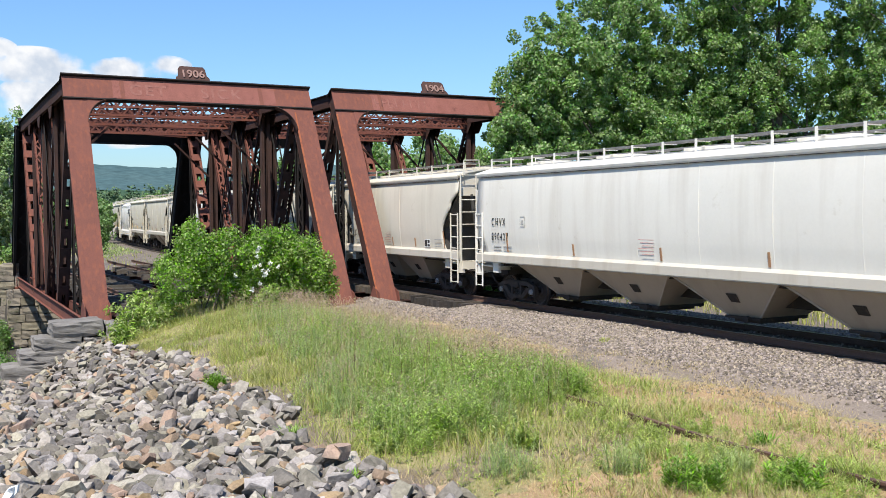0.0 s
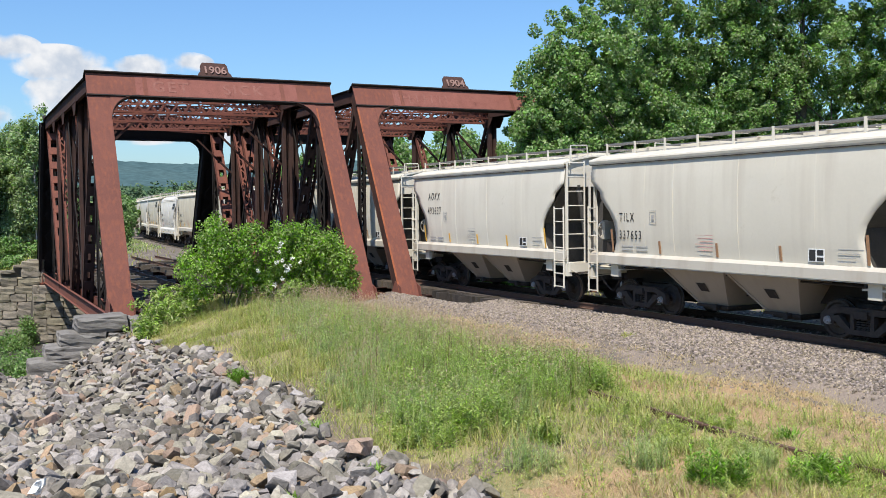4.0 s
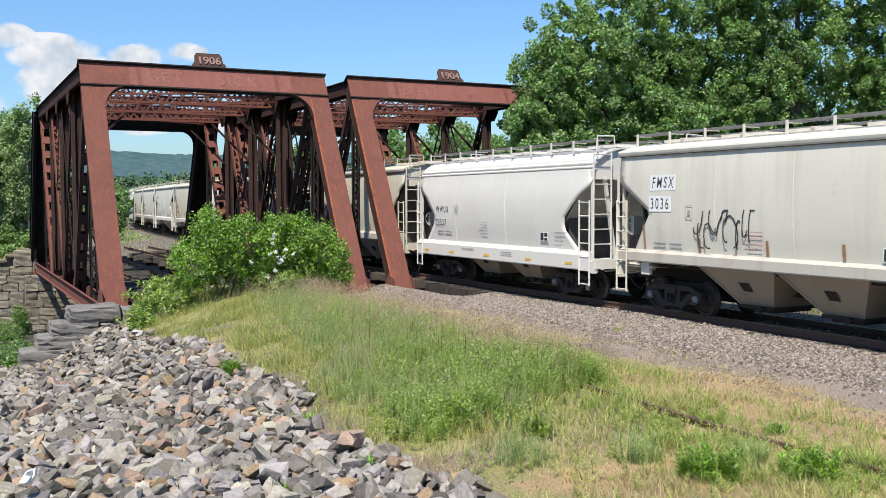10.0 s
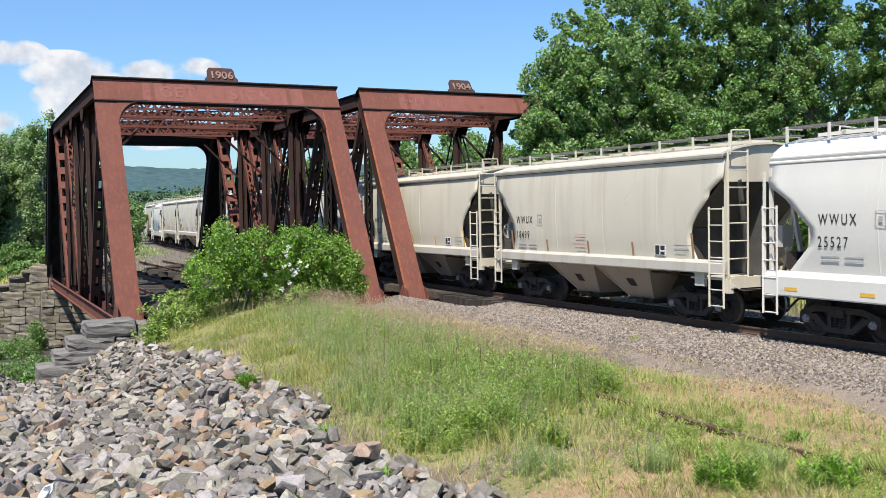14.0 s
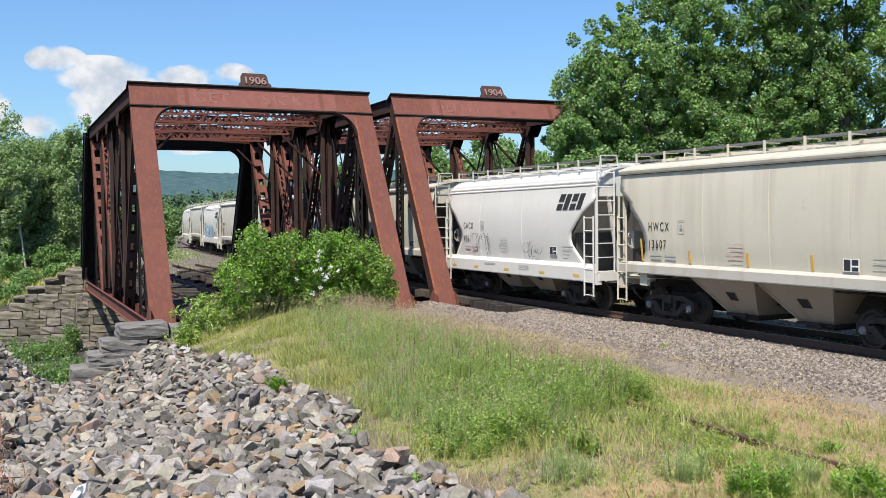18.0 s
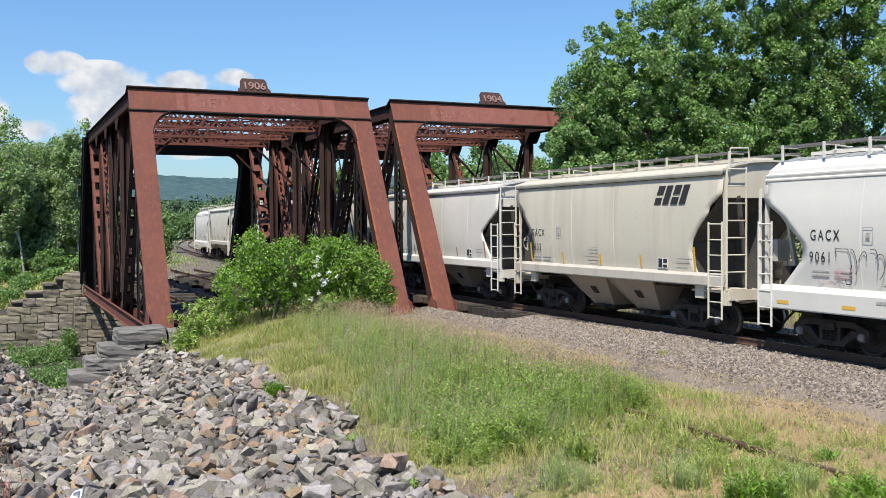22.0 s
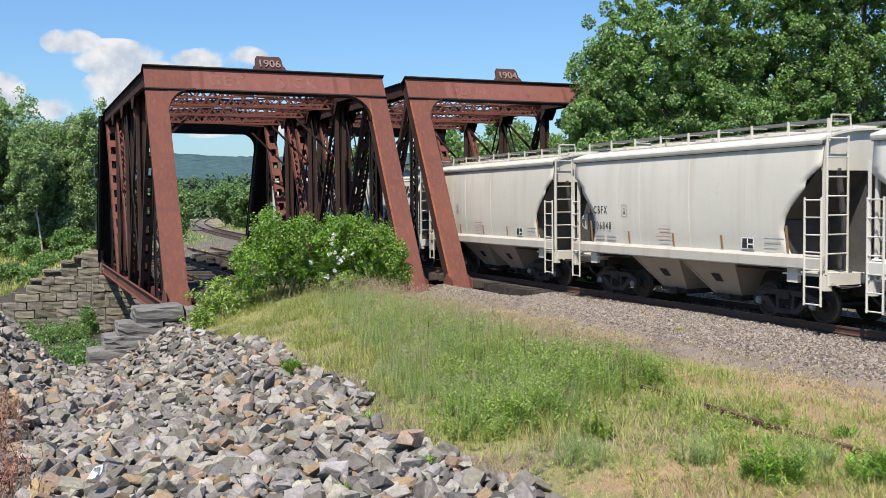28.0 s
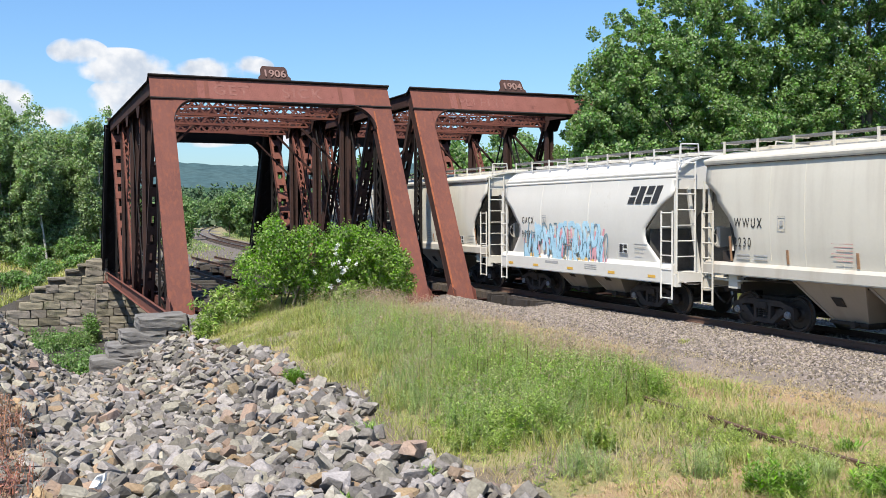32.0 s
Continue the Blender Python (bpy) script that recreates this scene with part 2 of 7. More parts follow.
LEAF_PALE = shade("birch_leaf", (0.16, 0.245, 0.092), (0.215, 0.32, 0.125), 0.55, 0.0, 0.3, 2.0, 0.0, island=0.35, translucent=0.3, space="World", gloss=0.35)
LEAF_BIRCH = shade("grey_green_birch_leaf", (0.23, 0.305, 0.155), (0.33, 0.415, 0.215), 0.55, 0.0, 0.3, 2.0, 0.0, island=0.4, translucent=0.4, space="World", gloss=0.35)
LEAF_BUSH = shade("bush_leaf", (0.145, 0.25, 0.048), (0.27, 0.39, 0.085), 0.5, 0.0, 0.9, 3.0, 0.0, island=0.5, translucent=0.35, space="World", gloss=0.35)
LEAF_FAR = shade("distant_leaf", (0.075, 0.125, 0.065), (0.115, 0.17, 0.08), 0.8, 0.0, 0.04, 0.4, 0.0, island=0.3, space="World", gloss=0.1)
FLOWER = shade("white_blossom", (0.75, 0.75, 0.70), (0.65, 0.66, 0.58), 0.8, 0.0, 8, 30, 0.0)
BARK = shade("grey_brown_bark", (0.085, 0.065, 0.05), (0.14, 0.115, 0.095), 0.95, 0.0, 3, 25, 0.6, space="World")
BIRCH = shade("pale_birch_bark", (0.52, 0.49, 0.44), (0.35, 0.32, 0.28), 0.85, 0.0, 4, 25, 0.3, (0.06, 0.055, 0.05), 0.62, 5.0, space="World", stretch=(1, 1, 3))
CAR_WHITE = (0.80, 0.80, 0.77)
def soil_mix():
    """Thatch, bare soil, dry grass litter, cinders and gravel, blended by the sheet's soil attribute with ragged edges."""
    m = bpy.data.materials.new("embankment_soil")
    m.use_nodes = True
    nt = m.node_tree
    n, link = nt.nodes.new, nt.links.new
    bsdf = nt.nodes["Principled BSDF"]
    bsdf.inputs["Specular IOR Level"].default_value = 0.1
    bsdf.inputs["Roughness"].default_value = 0.95
    geo = n("ShaderNodeNewGeometry")
    att = n("ShaderNodeAttribute")
    att.attribute_name = "soil"
    sep = n("ShaderNodeSeparateColor")
    link(att.outputs["Color"], sep.inputs["Color"])

    def noise_at(s_, detail=5, rough_=0.65):
        t = n("ShaderNodeTexNoise")
        t.inputs["Scale"].default_value, t.inputs["Detail"].default_value, t.inputs["Roughness"].default_value = s_, detail, rough_
        link(geo.outputs["Position"], t.inputs["Vector"])
        return t.outputs["Fac"]

    def span(v, lo, hi, to_lo=0.0, to_hi=1.0):
        r = n("ShaderNodeMapRange")
        r.inputs["From Min"].default_value, r.inputs["From Max"].default_value = lo, hi
        r.inputs["To Min"].default_value, r.inputs["To Max"].default_value = to_lo, to_hi
        link(v, r.inputs["Value"])
        return r.outputs["Result"]

    def mixed(a_, b_, fac, kind="MIX"):
        x = n("ShaderNodeMix")
        x.data_type, x.blend_type = "RGBA", kind
        for sock, v in (("A", a_), ("B", b_)):
            if isinstance(v, tuple):
                x.inputs[sock].default_value = (*v, 1)
            else:
                link(v, x.inputs[sock])
        link(fac, x.inputs["Factor"])
        return x.outputs["Result"]

    broad, ragged, grain = noise_at(0.7), noise_at(2.6, 7, 0.75), noise_at(30, 4, 0.7)

    def weight(v):
        add = n("ShaderNodeMath")
        add.operation = "ADD"
        link(v, add.inputs[0])
        link(span(ragged, 0.3, 0.7, -0.45, 0.45), add.inputs[1])
        return span(add.outputs[0], 0.42, 0.60)

    blot = span(broad, 0.35, 0.65)
    col = mixed((0.24, 0.225, 0.10), (0.31, 0.265, 0.135), blot)
    col = mixed(col, mixed((0.17, 0.14, 0.105), (0.25, 0.20, 0.14), blot), weight(att.outputs["Alpha"]))
    col = mixed(col, mixed((0.42, 0.28, 0.16), (0.30, 0.22, 0.13), blot), weight(sep.outputs["Red"]))
    col = mixed(col, mixed((0.18, 0.152, 0.13), (0.27, 0.222, 0.182), blot), weight(sep.outputs["Green"]))
    col = mixed(col, mixed((0.13, 0.113, 0.10), (0.19, 0.165, 0.145), blot), weight(sep.outputs["Blue"]))
    g = n("ShaderNodeCombineColor")
    for k in ("Red", "Green", "Blue"):
        link(span(grain, 0.25, 0.75, 0.55, 1.42), g.inputs[k])
    one = n("ShaderNodeValue")
    one.outputs[0].default_value = 1.0
    link(mixed(col, g.outputs["Color"], one.outputs[0], "MULTIPLY"), bsdf.inputs["Base Color"])
    bump = n("ShaderNodeBump")
    bump.inputs["Strength"].default_value, bump.inputs["Distance"].default_value = 0.8, 0.03
    link(grain, bump.inputs["Height"])
    link(bump.outputs["Normal"], bsdf.inputs["Normal"])
    return m


SOIL = soil_mix()
# soil coloured dark to paint in the shade of gaps between rocks
GROUND_SHADED = shade("shaded_rubble_soil", (0.045, 0.041, 0.036), (0.08, 0.073, 0.065), 1.0, 0.0, 2, 20, 0.6, space="World", gloss=0.1)
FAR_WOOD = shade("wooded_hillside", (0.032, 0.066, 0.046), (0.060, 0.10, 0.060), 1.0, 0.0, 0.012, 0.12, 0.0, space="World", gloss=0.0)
# distance haze is mixed into the ridge's own colour, paler and bluer
HILL_HAZE = shade("hazy_wooded_ridge", (0.052, 0.095, 0.105), (0.072, 0.118, 0.122), 1.0, 0.0, 0.006, 0.05, 0.0, space="World", gloss=0.0)


# ---------------- mesh helpers ----------------
class Shape:
    """Gathers boxes, beams and sheets into one mesh."""

    def __init__(self):
        self.v, self.f = [], []

    def add(self, verts, faces):
        k = len(self.v)
        self.v += [tuple(p) for p in verts]
        self.f += [tuple(i + k for i in q) for q in faces]
        return self

    def box(self, m, sx, sy, sz):
        vs = [m @ Vector((x * sx / 2, y * sy / 2, z * sz / 2)) for x in (-1, 1) for y in (-1, 1) for z in (-1, 1)]
        return self.add(vs, BOX)

    def slab(self, x0, x1, y0, y1, z0, z1):
        return self.box(Matrix.Translation(((x0 + x1) / 2, (y0 + y1) / 2, (z0 + z1) / 2)), x1 - x0, y1 - y0, z1 - z0)

    def beam(self, p, q, w, h, side=(1, 0, 0)):
        """A bar from p to q, w wide along side and h thick across it."""
        p, q = Vector(p), Vector(q)
        y = q - p
        n = y.length
        y.normalize()
        x = Vector(side)
        x = (x - y * x.dot(y)).normalized()
        z = x.cross(y)
        m = Matrix((x, y, z)).transposed().to_4x4()
        m.translation = (p + q) / 2
        return self.box(m, w, n, h)

    def tube(self, p, q, r0, r1=None, n=8, caps=True):
        p, q = Vector(p), Vector(q)
        r1 = r0 if r1 is None else r1
        z = (q - p).normalized()
        x = z.orthogonal().normalized()
        y = z.cross(x)
        ring = [x * math.cos(2 * math.pi * i / n) + y * math.sin(2 * math.pi * i / n) for i in range(n)]
        vs = [p + d * r0 for d in ring] + [q + d * r1 for d in ring]
        fs = [(i, (i + 1) % n, (i + 1) % n + n, i + n) for i in range(n)]
        if caps:
            fs += [tuple(range(n - 1, -1, -1)), tuple(range(n, 2 * n))]
        return self.add(vs, fs)

    def path(self, points, r, n=6):
        for a, b in zip(points[:-1], points[1:]):
            self.tube(a, b, r, r, n)
        return self

    def ngon(self, outline, offset):
        """A flat plate: an outline pushed along offset."""
        k = len(outline)
        o = Vector(offset)
        vs = [Vector(p) for p in outline] + [Vector(p) + o for p in outline]
        fs = [tuple(range(k)), tuple(range(2 * k - 1, k - 1, -1))] + [(i, i + k, (i + 1) % k + k, (i + 1) % k) for i in range(k)]
        return self.add(vs, fs)

    def mesh(self, name, smooth=False):
        me = bpy.data.meshes.new(name)
        me.from_pydata(self.v, [], self.f)
        me.update()
        bm = bmesh.new()
        bm.from_mesh(me)
        bmesh.ops.recalc_face_normals(bm, faces=bm.faces)
        bm.to_mesh(me)
        bm.free()
        if smooth:
            me.shade_smooth()
        return me


BOX = ((0, 1, 3, 2), (4, 6, 7, 5), (0, 4, 5, 1), (2, 3, 7, 6), (0, 2, 6, 4), (1, 5, 7, 3))


def thing(name, at=(0, 0, 0), turn=0.0, **tags):
    ob = new(name)
    ob.empty_display_size = 0.3
    ob.matrix_basis = pose(*at, 0, 0, turn)
    return tagged(ob, **tags)


def part(name, shape, material, parent=None, label="", smooth=False, at=None):
    """Links a shape, or a mesh made before, as one object under a thing or part."""
    me = shape if isinstance(shape, bpy.types.Mesh) else shape.mesh(name, smooth)
    if not me.materials:
        me.materials.append(material)
    ob = new(name, me)
    if me.materials[0] != material:
        ob.material_slots[0].link = "OBJECT"
        ob.material_slots[0].material = material
    ob.parent = parent
    if at is not None:
        ob.matrix_basis = at if isinstance(at, Matrix) else Matrix.Translation(at)
    return tagged(ob, label=label) if label else ob


def quads(name, pts, material, smooth=False):
    """A mesh of many loose quads from an array (n, 4, 3)."""
    n = len(pts)
    me = bpy.data.meshes.new(name)
    me.vertices.add(4 * n)
    me.vertices.foreach_set("co", np.ascontiguousarray(pts, np.float32).ravel())
    me.loops.add(4 * n)
    me.loops.foreach_set("vertex_index", np.arange(4 * n, dtype=np.int32))
    me.polygons.add(n)
    me.polygons.foreach_set("loop_start", np.arange(0, 4 * n, 4, dtype=np.int32))
    me.update(calc_edges=True)
    me.materials.append(material)
    return me


def hash_noise(x, y, s=1.0):
    return noise.noise(Vector((x * s, y * s, 3.7)))


def soft(a, b, v):
    u = min(max((v - a) / (b - a), 0.0), 1.0)
    return u * u * (3 - 2 * u)


# ---------------- plan ----------------
TRACK_X = 18.0          # centre line of the train's track
CURVE_Y, CURVE_R = 50.0, 650.0
Y_NEAR, Y_FAR = 33.8, 60.92      # bearings of both bridges
PANEL = 4.52
TOP_Z, LOW_Z = 7.99, -1.1       # top of the top chord, bottom of the bottom chord
SPANS = ((4.95, 13.70), (15.52, 24.45))     # truss planes of the two bridges


def track_x(y):
    return TRACK_X + (max(y - CURVE_Y, 0.0) ** 2) / (2 * CURVE_R)


def bank(y):
    return -0.045 * max(y - 9.0, 0.0)


def ground_z(x, y):
    """Height of the ground."""
    # old roadbed and the running track's roadbed
    tx = track_x(y)
    z = bank(min(y, 31.0)) * (1 - soft(4.6, 9.0, x)) - 0.14
    z += 0.27 * math.exp(-((x - 6.9) / 2.2) ** 2) * soft(8, 20, y)
    z -= 0.34 * soft(10.5, 12.5, x) * (1 - soft(13.2, 15.4, x))
    z -= 0.12 * soft(13.2, 15.4, x)
    z += 0.07 * soft(15.6, 16.5, x) * (1 - soft(19.6, 20.4, x))
    z -= 0.72 * soft(28.7, 29.5, y) * soft(15.1, 15.9, x) * (1 - soft(26, 27, x))
    # rock slope
    if x < 5.2:
        edge = bank(min(y, 33.0)) - 0.10
        trough = edge + 0.02 - 0.045 * max(y - 10.0, 0.0)
        left = 0.30 + 0.02 * (y - 10)
        r = edge + (trough - edge) * (1 - soft(2.2, 4.6, x)) if x > 2.2 else trough + (left - trough) * (1 - soft(-1.8, 1.6, x))
        z = r * (1 - soft(4.2, 5.2, x)) + z * soft(4.2, 5.2, x)
    # river gully between the abutments
    wide = 1 - soft(3.45, 3.75, x)
    n0 = Y_NEAR + 0.6 - 3.4 * wide
    near = soft(n0, n0 + 0.5 + 5.5 * wide, y)
    far = 1 - soft(Y_FAR - 0.8 - 1.0 * wide, Y_FAR - 0.2 + 13.0 * wide, y)
    g = near * far
    if y > 45 and x < 30:
        z = -0.25
        if abs(x - tx) > 3.2:
            z -= 0.35 * soft(3.2, 6, abs(x - tx))
    z = z * (1 - g) + (-4.6) * g
    if x < 4.8 and Y_FAR + 0.1 < y < 80:
        fill = 0.05 - 0.46 * max(4.4 - x, 0.0)
        z = max(z, fill * (1 - soft(63, 73, y)) - 0.5 * soft(63, 73, y)) if x > -1.6 else z
    z += 0.05 * hash_noise(x, y, 0.35)
    d = math.hypot(x, y)
    if y > 80:
        z -= 6.0 * soft(100, 260, y) * soft(8, 40, abs(x - tx))
    if d > 200:
        z -= 2.0 * soft(200, 900, d)
    return z


def steps(lo, hi, inner_lo, inner_hi, fine, grow=1.35):
    """Grid lines, fine between the inner marks and ever wider outside."""
    inside = list(np.arange(inner_lo, inner_hi + 1e-6, fine))
    up, d = [], fine
    while (up[-1] if up else inside[-1]) < hi:
        d *= grow
        up.append(min((up[-1] if up else inside[-1]) + d, hi))
    down, d = [], fine
    while (down[-1] if down else inside[0]) > lo:
        d *= grow
        down.append(max((down[-1] if down else inside[0]) - d, lo))
    return down[::-1] + inside + up


def soil_at(x, y):
    """Weights of dry litter, cinders, gravel and bare soil; the rest is green thatch."""
    w = 0.9 * hash_noise(x, y, 0.45) + 0.5 * hash_noise(x, y, 1.7)
    if y > 60:
        gravel = 1.0 if x > 4.5 and -12 < x - track_x(y) < 2.4 and y < 190 else 0.0
        return (0.0 if x < 4.5 else 0.3 * (1.0 - gravel), 0.0, gravel, 0.5 * (1.0 - gravel))
    soil = soft(-0.1, 0.4, -hash_noise(x + 9, y, 0.8)) * (1 - soft(9, 10, x)) + 1 - soft(0.0, 0.5, x - 4.9 - 0.9 * soft(13, 17, y) * (1 - soft(18, 22, y)))
    soil = max(soil, 0.9 * soft(0.0, 0.8, x - 5.25 - 0.16 * max(y - 12, 0)) * (1 - soft(8.6, 9.6, x)) * soft(10.8, 12.0, y - 0.5 * max(x - 6.5, 0)) * (1 - soft(22, 27, y)))
    strip = soft(9.3, 10.3, x + w) * (1 - soft(12.2, 14.0, x + 1.1 * w))
    foot = (1 - soft(8.8, 10.2, y + 1.5 * w)) * soft(5.0, 5.6, x + w) * (1 - soft(11, 13, x)) * 0.75
    patches = 0.85 * soft(0.0, 0.35, hash_noise(x + 31, y * 0.5, 0.6)) * soft(11, 12, x) * (1 - soft(13.4, 14.4, x))
    cinder = soft(12.6, 14.0, x + 0.8 * w) * (1 - soft(24, 25, x))
    dark = 0.9 * soft(0.05, 0.35, hash_noise(x + 5, y * 0.35, 0.9)) * soft(11.2, 12, x) * (1 - soft(13.8, 14.6, x)) + soft(14.0, 15.0, x) * (1 - soft(24, 25, x))
    return (max(strip, foot, patches), max(cinder - 0.8 * patches, 0.0), min(dark, 1.0), min(soil, 1.0))


def make_ground():
    xs, ys = steps(-4000, 4000, -8, 26, 0.3), steps(-4000, 4000, 2, 66, 0.34)
    me = bpy.data.meshes.new("ground")
    vs = [(x, y, ground_z(x, y)) for y in ys for x in xs]
    nx = len(xs)
    fs, zone = [], []
    for j in range(len(ys) - 1):
        for i in range(nx - 1):
            fs.append((j * nx + i, j * nx + i + 1, (j + 1) * nx + i + 1, (j + 1) * nx + i))
            x, y = (xs[i] + xs[i + 1]) / 2, (ys[j] + ys[j + 1]) / 2
            # zone 1, gully and rock slope, takes the soil with shade in its colour
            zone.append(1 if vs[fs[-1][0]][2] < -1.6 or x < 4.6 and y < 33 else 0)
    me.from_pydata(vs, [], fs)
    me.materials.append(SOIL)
    me.materials.append(GROUND_SHADED)
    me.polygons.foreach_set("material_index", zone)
    att = me.attributes.new("soil", "FLOAT_COLOR", "POINT")
    att.data.foreach_set("color", np.array([soil_at(x, y) for x, y, _ in vs], np.float32).ravel())
    me.shade_smooth()
    me.update()
    tagged(new("ground", me), "grassy railway embankment and stony river gully", "ground", kind="structure")


make_ground()


def make_hills():
    """Wooded valley side and a far ridge."""
    for name, dist, high, span_, mat, label, seed in (
            ("backdrop_ridge", 2600, 131, 70, HILL_HAZE, "long wooded ridge far off, tinted blue-green by painted haze", 1.0),
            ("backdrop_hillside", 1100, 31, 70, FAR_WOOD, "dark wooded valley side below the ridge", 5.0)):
        vs, fs = [], []
        n, m_ = 700, 6
        for i in range(n + 1):
            a = radians(-span_ + (2 * span_) * i / n)
            top = high * (1 + 0.10 * noise.noise(Vector((a * 6, seed, 0))) + 0.03 * noise.noise(Vector((a * 40, seed, 0)))
                          + 0.03 * noise.noise(Vector((a * 160, seed, 0))) + 0.02 * noise.noise(Vector((a * 420, seed, 0))))
            for j in range(m_ + 1):
                u = j / m_
                r = dist * (0.72 + 0.28 * u)
                vs.append((math.sin(a) * r, math.cos(a) * r, -12 + (top + 12) * u ** 0.8))
        for i in range(n):
            for j in range(m_):
                k = i * (m_ + 1) + j
                fs.append((k, k + m_ + 1, k + m_ + 2, k + 1))
        me = bpy.data.meshes.new(name)
        me.from_pydata(vs, [], fs)
        me.materials.append(mat)
        me.shade_smooth()
        tagged(new(name, me), label, "hill", kind="structure")


make_hills()


# ---------------- track ----------------
def rail_shape(points, scale=1.0, head=False):
    """A rail through points, head, web and foot."""
    if head:
        prof = [(-0.030, 0.0005), (0.030, 0.0005), (0.030, 0.004), (-0.030, 0.004)]
    else:
        prof = [(-0.07, -0.17), (0.07, -0.17), (0.07, -0.155), (0.012, -0.14), (0.012, -0.045), (0.036, -0.035), (0.036, -0.004),
                (0.028, 0.0), (-0.028, 0.0), (-0.036, -0.004), (-0.036, -0.035), (-0.012, -0.045), (-0.012, -0.14), (-0.07, -0.155)]
    k = len(prof)
    s = Shape()
    vs, fs = [], []
    for i, p in enumerate(points):
        a, b = Vector(points[max(i - 1, 0)]), Vector(points[min(i + 1, len(points) - 1)])
        d = (b - a).normalized()
        x = d.cross(Vector((0, 0, 1))).normalized()
        vs += [Vector(p) + x * u * scale + Vector((0, 0, w * scale)) for u, w in prof]
    for i in range(len(points) - 1):
        fs += [(i * k + j, i * k + (j + 1) % k, (i + 1) * k + (j + 1) % k, (i + 1) * k + j) for j in range(k)]
    fs += [tuple(range(k)), tuple(range(len(vs) - 1, len(vs) - 1 - k, -1))]
    return s.add(vs, fs)


def make_track():
    rng = random.Random(4)
    track = thing("railway_track", label="main line track of worn rails on dark ties", category="railway track", kind="structure")
    ys = list(np.arange(-30, 50, 8.0)) + list(np.arange(50, 320, 8.0))
    for side in (-0.755, 0.755):
        pts = [(track_x(y) + side, y, 0.0) for y in ys]
        part("rail", rail_shape(pts), RAIL_MAT, track)
        part("rail_head", rail_shape(pts, head=True), RAIL_TOP, track, "bright worn running surface")
    tie = Shape().box(Matrix.Identity(4), 2.6, 0.23, 0.2).mesh("tie")
    y = 4.0
    while y < 120:
        if not (Y_NEAR - 0.5 < y < Y_FAR + 0.5):
            part("tie", tie, TIE, track, at=pose(track_x(y) + rng.uniform(-.04, .04), y, -0.28 + rng.uniform(-.01, .01), 0, 0, rng.uniform(-1, 1)))
        y += 0.52
    # the lone old rail in the weeds
    old = thing("abandoned_rail", label="rusty abandoned rail half buried in weeds", category="rail", kind="structure")
    pts = [(9.12 + 0.02 * math.sin(y), y, ground_z(9.12, y) + 0.095 + 0.012 * math.sin(1.3 * y)) for y in np.arange(1.0, 31, 0.75)]
    part("rail_length", rail_shape(pts), RAIL_MAT, old)


make_track()


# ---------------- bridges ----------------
# brown steel darkened in its colour for posts and diagonals in shade
RUST_SHADE = shade("shaded_brown_steel", (0.040, 0.026, 0.023), (0.080, 0.043, 0.034), 0.9, 0.0, 2.0, 45, 0.25, (0.075, 0.034, 0.026), 0.62, 2.5, space="World", gloss=0.2)
RUST_ORANGE = shade("bright_orange_rust", (0.34, 0.115, 0.05), (0.22, 0.075, 0.045), 0.9, 0.0, 3.0, 45, 0.3, (0.13, 0.05, 0.04), 0.56, 3.0, space="World", gloss=0.1)
RUST_PALE = shade("faded_red_plate", (0.185, 0.070, 0.055), (0.23, 0.095, 0.076), 0.85, 0.0, 1.5, 40, 0.2, (0.12, 0.045, 0.037), 0.58, 2.0, streak=((0.26, 0.10, 0.08), 0.4, (3, 3, 0.6)), space="World", gloss=0.2)
RUST_PLATE = shade("brown_cast_plate", (0.058, 0.034, 0.030), (0.085, 0.046, 0.038), 0.9, 0.0, 4, 40, 0.2, space="World", gloss=0.2)
def laced(p, q, w, d, face=(0, 1, 0), pitch=0.42, flange=0.09, both=True):
    """Two channels tied by zigzag lacing bars: w across, d deep."""
    s = Shape()
    p, q = Vector(p), Vector(q)
    y = (q - p).normalized()
    f = Vector(face)
    f = (f - y * f.dot(y)).normalized()
    x = y.cross(f)
    for k in (-1, 1):
        o = x * k * (w / 2 - 0.012)
        s.beam(p + o, q + o, 0.024, d, side=x)
        for g in (-1, 1):
            oo = x * k * (w / 2 - flange / 2) + f * g * (d / 2 - 0.008)
            s.beam(p + oo, q + oo, flange, 0.016, side=x)
    n = max(2, int((q - p).length / pitch))
    for g in ((-1, 1) if both else (-1,)):
        for i in range(n):
            a, b = p + (q - p) * (i / n), p + (q - p) * ((i + 1) / n)
            k = 1 if i % 2 else -1
            o = f * g * (d / 2 + 0.008)
            s.beam(a + x * k * (w / 2 - flange / 2) + o, b - x * k * (w / 2 - flange / 2) + o, 0.06, 0.014, side=x)
    return s


def cross_laced(p, q, d, w):
    """A shallow brace standing on edge: pairs of angles above and below, tied by crossed bars."""
    s = Shape()
    p, q = Vector(p), Vector(q)
    y = (q - p).normalized()
    x = y.cross(Vector((0, 0, 1))).normalized()
    up = Vector((0, 0, 1))
    for g in (-1, 1):
        s.beam(p + up * g * d / 2, q + up * g * d / 2, w, 0.018, side=x)
        s.beam(p + up * g * (d / 2 - 0.03), q + up * g * (d / 2 - 0.03), 0.02, 0.06, side=x)
    n = int((q - p).length / (d * 1.05))
    for i in range(n):
        a, b = p + (q - p) * (i / n), p + (q - p) * ((i + 1) / n)
        for k in (-1, 1):
            s.beam(a + up * k * d / 2 + x * 0.012 * k, b - up * k * d / 2 + x * 0.012 * k, 0.014, 0.055, side=x)
    return s


